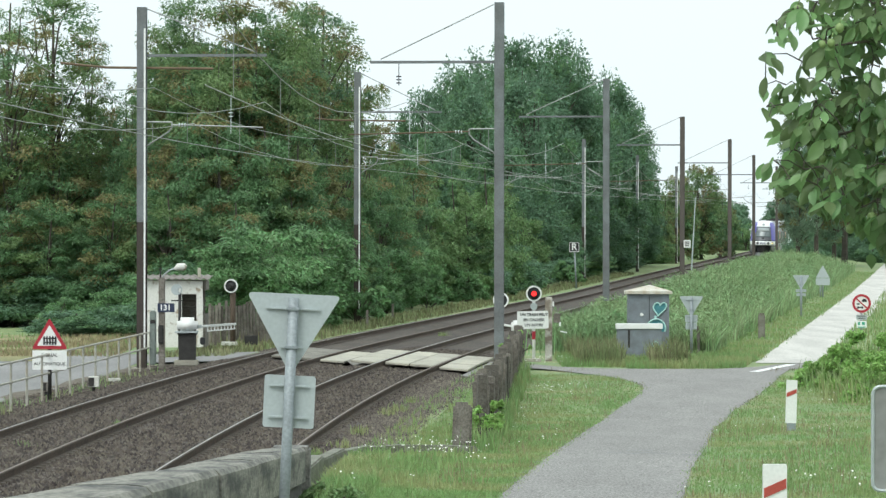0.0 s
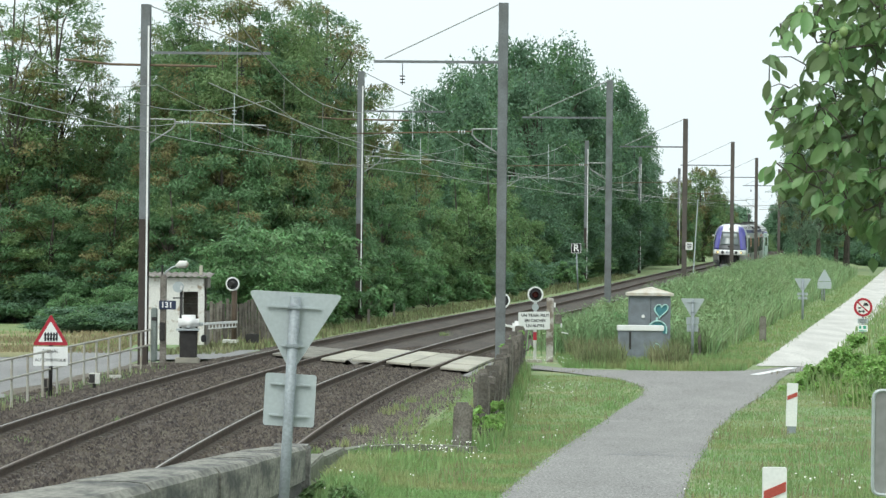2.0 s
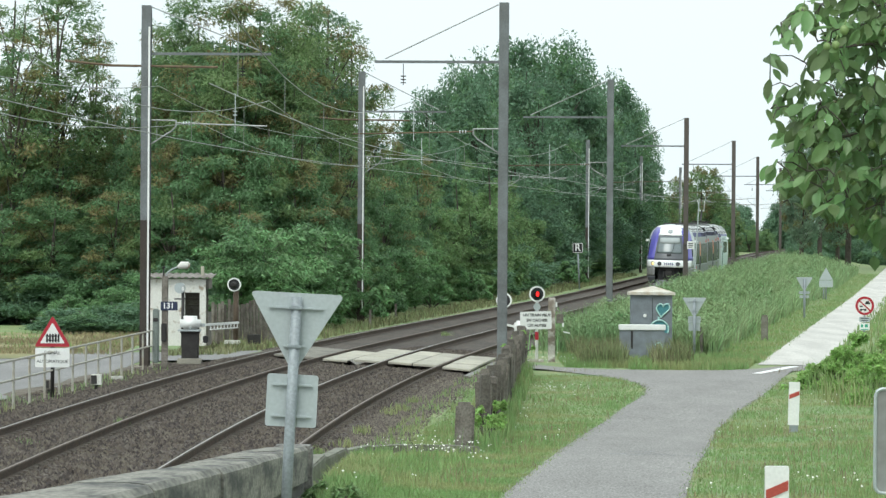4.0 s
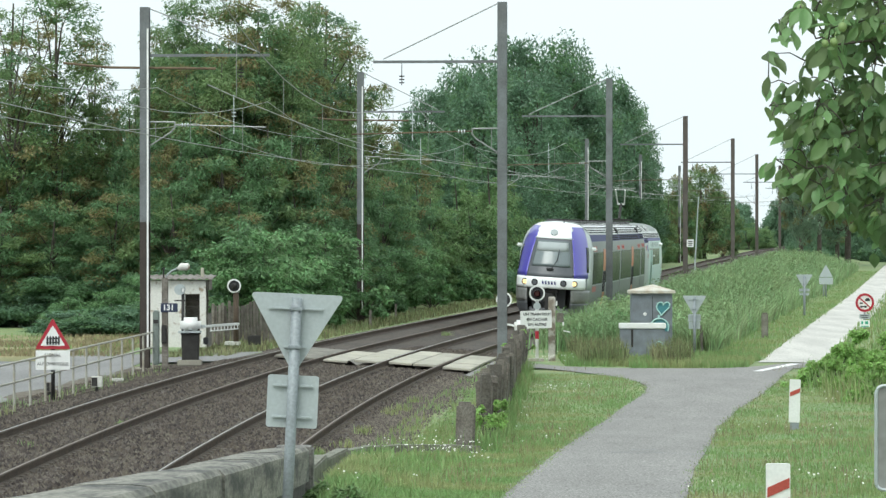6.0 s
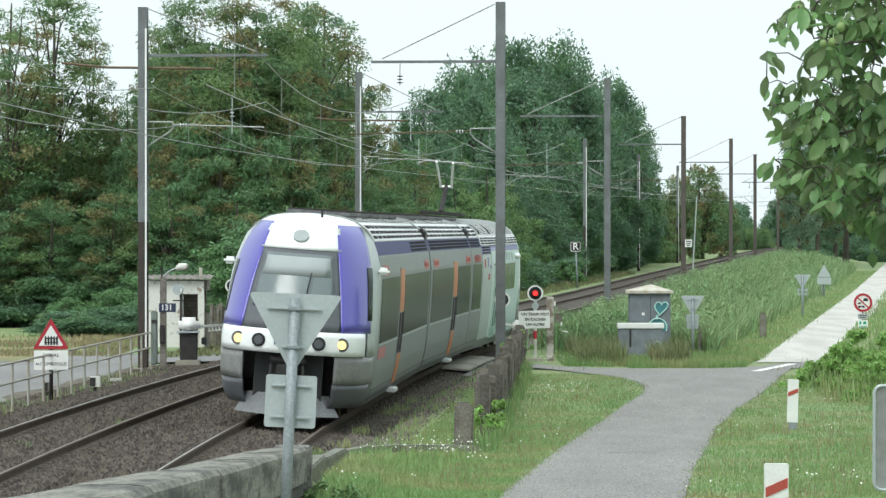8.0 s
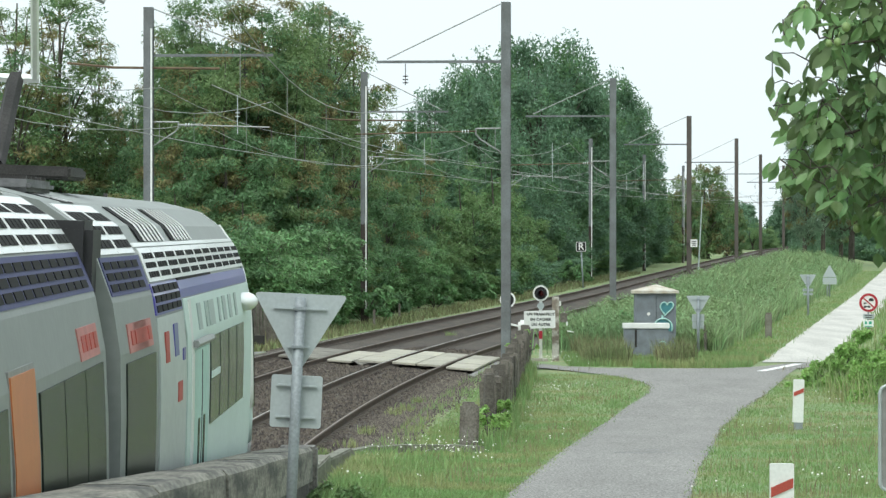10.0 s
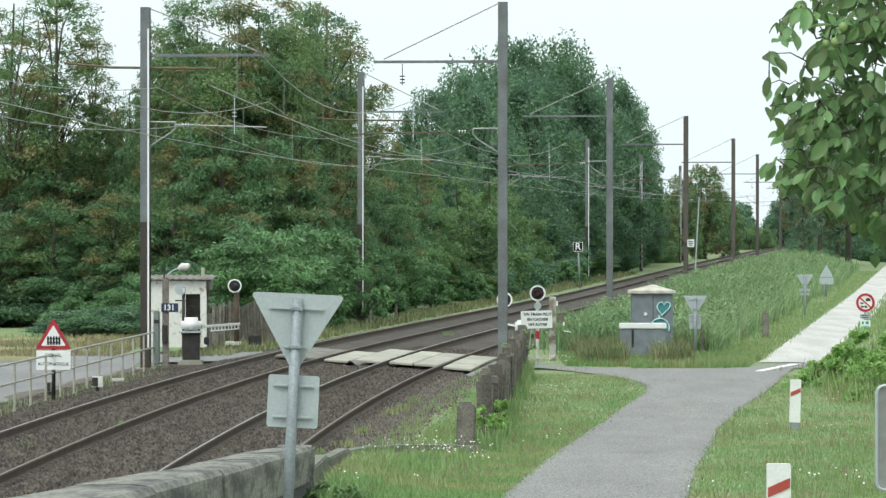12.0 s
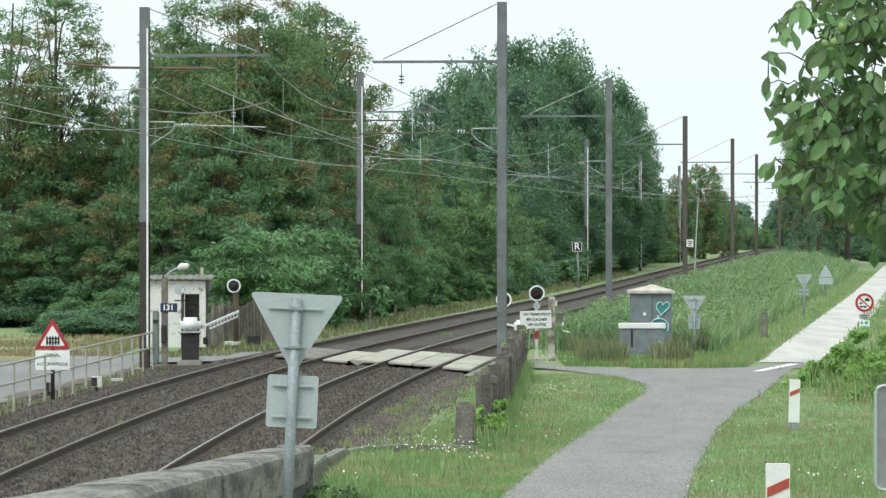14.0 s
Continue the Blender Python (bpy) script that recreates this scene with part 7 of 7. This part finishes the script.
    wisps = scatter(1500, 85, 100, lambda y: 8.3 + 0.02 * (y - 85), lambda y: 12.2, lambda x, y: noise.noise((x * 1.3, y * 0.4, 6.0)) > -0.2)
    blades("thicket_grass", wisps, (0.25, 0.8), 0.012, BLADE, "tall bright grass in the roadside thicket", 17, 0.9)
    # white flowers
    fl = []
    spots = [(800, 61.5, 34, 0.30), (740, 61, 14, 0.25), (660, 58, 8, 0.15), (985, 92, 40, 0.5), (720, 62, 12, 0.3), (820, 59, 16, 0.25), (1000, 66, 10, 1.0), (1300, 72, 14, 1.2), (1260, 45, 10, 0.8),
             (1480, 70, 14, 0.8), (1470, 88, 18, 0.5), (1430, 50, 10, 0.6), (960, 113.5, 40, 0.35), (1000, 112.5, 24, 0.4), (640, 50, 10, 0.5), (930, 80, 12, 0.4), (870, 68, 10, 0.2)]
    for px, y, n, sp in spots:
        for _ in range(n):
            yy = y + rnd.normal() * sp * 3
            x = (px - 784) * y / F + rnd.normal() * sp
            if not lane_edges(yy)[0] < x < lane_edges(yy)[1]:
                fl.append((x, yy))
    v, f = [], []
    for x, y in fl:
        z = ground_z(x, y) + rnd.uniform(0.08, 0.28)
        r = rnd.uniform(0.006, 0.015)
        k = len(v)
        for j in range(6):
            a = j * math.pi / 3
            v.append((x + r * math.cos(a), y + 0.3 * r * math.sin(a), z + r * math.sin(a) * 0.8))
        v.append((x, y + r * 0.3, z + r * 0.3))
        f += [(k + j, k + (j + 1) % 6, k + 6) for j in range(6)]
    tagged(new("wild_flowers", mesh_of("wild_flowers", v, f, PETAL)), "small white wild flowers in the grass", "flowers", kind="stuff")




def bush(x, y, z, w, h, clumps, per, size, mat, seed, label, name="bush"):
    rnd = random.Random(seed)
    t = thing(name, pose(x, y, z), label, "shrub", "shrubs")
    c, r = [], []
    bm = bmesh.new()
    for i in range(clumps):
        a, q = rnd.uniform(0, 6.28), rnd.random() ** 0.5
        e = (w * q * math.cos(a), w * q * math.sin(a), h * rnd.uniform(0.15, 1.0) * (1 - 0.55 * q * q))
        c.append(e)
        r.append(0.2 * w * rnd.uniform(0.4, 1.2))
        if i % 3 == 0:
            tube([(e[0] * 0.1, e[1] * 0.1, -0.1), (e[0] * 0.6, e[1] * 0.6, e[2] * 0.6), e], [0.02, 0.014, 0.005], 4, bm, False)
    part("stem", bm, BARK, t)
    piece("leaves", leaf_mesh("leaves", c, r, per, size, [mat], seed), t)
    return t


def walnut_leaf():
    """Points of one leaflet along x, one unit long."""
    out = [(0, 0, 0)]
    for x, w in ((0.12, 0.12), (0.3, 0.23), (0.52, 0.275), (0.74, 0.22), (0.9, 0.1)):
        out += [(x, w, 0.10 * w - 0.16 * x * x), (x, 0, -0.06 - 0.16 * x * x), (x, -w, 0.10 * w - 0.16 * x * x)]
    out.append((1, 0, -0.22))
    fs = [(0, 2, 1), (0, 3, 2)]
    for i in range(4):
        a = 1 + i * 3
        fs += [(a, a + 1, a + 4, a + 3), (a + 1, a + 2, a + 5, a + 4)]
    fs += [(13, 14, 16), (14, 15, 16)]
    return np.array(out), fs


def build_walnut():
    """A walnut tree to the right of the camera; one of its boughs hangs into view."""
    t = thing("walnut_tree", pose(5.04, 19.5, 1.27), "walnut bough with large green leaves and round green nuts", "tree")
    rnd = random.Random(77)
    bm = bmesh.new()
    tube([(0, 0, -0.3), (0.1, 0, 1.4), (0, 0.1, 2.4), (-0.2, 0, 4.4)], [0.2, 0.15, 0.12, 0.04], 10, bm, False)
    joints, tips = [], []
    limbs = [((0, 0, 1.9), (-1.7, -0.1, 3.3), (-3.2, -0.2, 3.25)), ((0, 0, 1.8), (-1.8, 0.1, 3.0), (-3.3, 0.2, 2.8)), ((0, 0, 1.7), (-1.5, 0.2, 2.75), (-2.95, 0.3, 2.55)), ((0, 0.1, 2.2), (-1.6, 0, 3.7), (-3.0, -0.2, 3.45)),
             ((0, 0, 2.6), (1.2, 0.6, 3.6), (2.4, 1.2, 3.8)), ((0, 0, 2.2), (0.3, 1.4, 3.2), (0.3, 2.6, 3.5)), ((0, 0, 2.9), (-0.3, 0.4, 4.2), (-0.5, 0.6, 5.2))]
    for a, b, c in limbs:
        a, b, c = Vector(a), Vector(b), Vector(c)
        bend = Vector((0, 0, 0.08))
        tube([a, b, b.lerp(c, 0.35) + bend, b.lerp(c, 0.7) + bend * 0.5, c], [0.05, 0.022, 0.016, 0.01, 0.005], 7, bm, False)
        joints += [b.lerp(c, k / 8) for k in range(9)]
        tips += [b.lerp(c, rnd.random()) + Vector((rnd.gauss(0, 0.3), rnd.gauss(0, 0.3), rnd.gauss(0, 0.25))) for _ in range(8)]
    # the hanging outer end of the boughs is the densest
    for _ in range(640):
        tips.append(Vector((rnd.uniform(-3.5, -2.3), rnd.uniform(-0.45, 0.55), rnd.uniform(2.2, 3.8))))

    def outline(z):
        """How far the bough reaches out at each height."""
        return float(np.interp(z, (2.2, 2.4, 2.45, 2.52, 2.6, 2.7, 2.76, 2.83, 2.9, 2.98, 3.06, 3.15, 3.24, 3.36, 3.44, 3.52, 3.8), (-2.98, -3.05, -3.28, -3.42, -3.53, -3.56, -3.46, -3.44, -3.52, -3.56, -3.48, -3.5, -3.52, -3.52, -3.42, -3.32, -3.3)))

    def hem(x):
        """The lower edge of the leaves."""
        return float(np.interp(x, (-3.5, -3.4, -3.3, -3.1, -3.02, -2.95, -2.6), (2.58, 2.44, 2.38, 2.38, 2.26, 2.18, 2.16)))

    def open_sky(p):
        return noise.noise((p.x * 4.2, p.y * 1.5, p.z * 4.2 + 7)) > (0.24 if p.z > 3.1 else 0.42)

    tips = [e for e in tips if e.x > outline(e.z) + 0.035 and e.z > hem(e.x) + 0.04 and not open_sky(e)]
    # twigs grow from the nearest wood that is already there
    nodes = list(joints)
    for e in sorted(tips, key=lambda v: min((q - v).length for q in joints)):
        p = min(nodes, key=lambda q: (q - e).length)
        tube([p, (p + e) / 2 + Vector((0, 0, 0.02)), e], [0.004, 0.003, 0.002], 5, bm, False)
        nodes.append(e)
    part("bough", bm, BARK, t, "grey-brown branches", True)
    pts, fs = walnut_leaf()
    verts, faces = [], []
    nuts = []
    for e in tips:
        if rnd.random() < 0.3:
            q = e + Vector((rnd.uniform(-.04, .04), rnd.uniform(-.16, -0.04), rnd.uniform(-.05, 0.03)))
            nuts += [q] if rnd.random() < 0.5 else [q, q + Vector((0.042, 0.005, 0.006))]
        d = Vector((rnd.gauss(-0.2, 0.6), rnd.gauss(-0.15, 0.6), rnd.gauss(-0.2, 0.35))).normalized()
        across = d.cross(Vector((0, 0, 1))).normalized()
        pairs = rnd.choice((1, 2, 2))
        # leaflets in pairs along a stalk, and one at its end; they hang by their own weight
        for j in range(2 * pairs + 1):
            k = j // 2
            turn = 0 if j == 2 * pairs else (0.95 if j % 2 else -0.95)
            ax = (d * 0.8 + across * turn + Vector((rnd.gauss(0, 0.2), rnd.gauss(0, 0.2), rnd.gauss(-0.6, 0.35)))).normalized()
            side = ax.cross(Vector((rnd.gauss(0, 0.45), rnd.gauss(-0.35, 0.45), 0.8))).normalized()
            up = side.cross(ax)
            o = e + d * 0.055 * (k + 0.4)
            s = rnd.uniform(0.065, 0.12) * (1.1 if turn == 0 else 0.95)
            tip = o + ax * s
            if tip.x < outline(tip.z) or tip.z < hem(tip.x):
                continue
            n0 = len(verts)
            curl = rnd.uniform(0.6, 2.4)
            verts += [tuple(o + (ax * x + side * y + up * z * curl) * s) for x, y, z in pts.tolist()]
            faces += [tuple(i + n0 for i in q) for q in fs]
    piece("leaves", mesh_of("leaves", verts, faces, LEAF_WALNUT, shade=True), t)
    for p in nuts[:90]:
        bm = bmesh.new()
        bmesh.ops.create_uvsphere(bm, u_segments=14, v_segments=9, radius=rnd.uniform(0.017, 0.022), matrix=Matrix.Translation(p) @ Matrix.Diagonal((1, 1, 1.1, 1)))
        tube([p + Vector((0, 0, 0.018)), p + Vector((0.01, 0, 0.05))], 0.003, 5, bm)
        part("walnut", bm, NUT, t, shade=True)


build_grass()
for spec in ((9.35, 98, -0.2, 0.75, 1.15, 46, 190, 0.055, 1), (10.3, 99, -0.2, 0.95, 1.6, 56, 190, 0.055, 2), (8.55, 96.5, -0.25, 0.6, 0.6, 34, 170, 0.05, 3), (9.7, 92, -0.2, 0.9, 1.05, 50, 190, 0.05, 4), (11.3, 96, -0.2, 1.1, 1.75, 60, 190, 0.055, 21), (9.15, 88, -0.2, 0.55, 0.5, 36, 170, 0.045, 22), (10.2, 86, -0.2, 0.9, 0.8, 46, 190, 0.05, 23)):
    bush(*spec[:8], LEAF_BRIGHT, spec[8], "bright green weedy thicket at the roadside")
for spec in ((5.16, 124, -0.1, 0.9, 0.9, 30, 70, 0.09, 5), (5.86, 130, -0.1, 1.0, 1.2, 30, 70, 0.1, 6), (4.58, 120, -0.1, 0.6, 0.55, 20, 60, 0.08, 7)):
    bush(*spec[:8], LEAF_LIGHT, spec[8], "green bush beside the relay cabinet")
for spec in ((0.72, 66.5, 0.35, 0.35, 0.55, 26, 60, 0.05, 8), (0.85, 70, 0.4, 0.3, 0.4, 18, 60, 0.05, 9), (2.0, 108.5, 0.3, 0.4, 0.7, 20, 60, 0.06, 10)):
    bush(*spec[:8], LEAF_BRIGHT, spec[8], "climbing weed over the sleeper fence", "climber")
for spec in ((-1.15, 43.5, 0.55, 0.35, 0.4, 24, 60, 0.05, 11), (-1.32, 46.4, 0.5, 0.26, 0.32, 22, 70, 0.04, 12), (-1.05, 45.2, 0.52, 0.3, 0.28, 22, 70, 0.04, 13)):
    bush(*spec[:8], LEAF_LEAFY, spec[8], "green weed at the foot of the wall", "weed")
for k, y in enumerate((146, 158, 169, 181, 196, 214, 232, 255, 280)):
    bush(line_x(y) - 8.4 - 0.3 * (k % 2), y, 0.0, 0.9 + 0.25 * (k % 3), 0.9 + 0.35 * (k % 3), 34, 110, 0.11, LEAF_LIGHT if k % 3 else LEAF_MID, 40 + k, "leafy shrub at the edge of the far track")
build_walnut()


# ---- what moves ----
def track_pose(y_mid, length):
    """The pose of a car whose middle is over y_mid."""
    h = length * 0.36
    f, r = rail_point(y_mid - h, 0), rail_point(y_mid + h, 0)
    mid = (f + r) / 2
    d = f - r
    roll = math.degrees(math.atan(cant(y_mid) / 1.5))
    yaw = math.degrees(math.atan2(d.y, d.x))
    return pose(mid.x, mid.y, rise(y_mid), 0, 0, yaw) @ pose(0, 0, 0, -roll, 0, 0)


def nose_y(t):
    """Where the tip of the train is; it rolls at about 43 m/s."""
    return float(np.interp(t, (0, 1, 2, 3.2, 5.5, 6.5, 7.5, 8.2, 10.0, 10.5, 14), (435, 392, 347.5, 289, 180.5, 141.3, 98.8, 67.8, -8.7, -29.7, -179)))


def motions():
    for car, behind, ln in TRAIN:
        walk(car, [(k * 0.5, track_pose(nose_y(k * 0.5) + behind * 0.996, ln)) for k in range(29)])
    # the far barrier begins to rise at the end
    hub = pose(0.37, 0.05, 1.06)

    def arm(lift):
        return hub @ pose(0, 0, 0, -0.6 + lift, 0, -6.8)

    walk(BARRIER_ARM, [(0, arm(0)), (6, arm(0)), (12.9, arm(0)), (13.2, arm(0)), (13.4, arm(0.1)), (13.6, arm(0.7)), (13.8, arm(1.9)), (14.0, arm(3.6))])
    # the red lamp flashes until the barrier rises: its disc turns its lit face to the road and away again
    rows, turned = [(0.0, 0)], 0
    for k in range(33):
        t = 0.15 + 0.41 * k
        for step in (0, 60, 120, 180):
            rows.append((t + step / 4500, turned + step))
        turned += 180
    rows.append((14.0, turned))
    walk(LAMP, [(t, pose(0, -0.11, 1.91, 0, 0, a)) for t, a in rows])


motions()
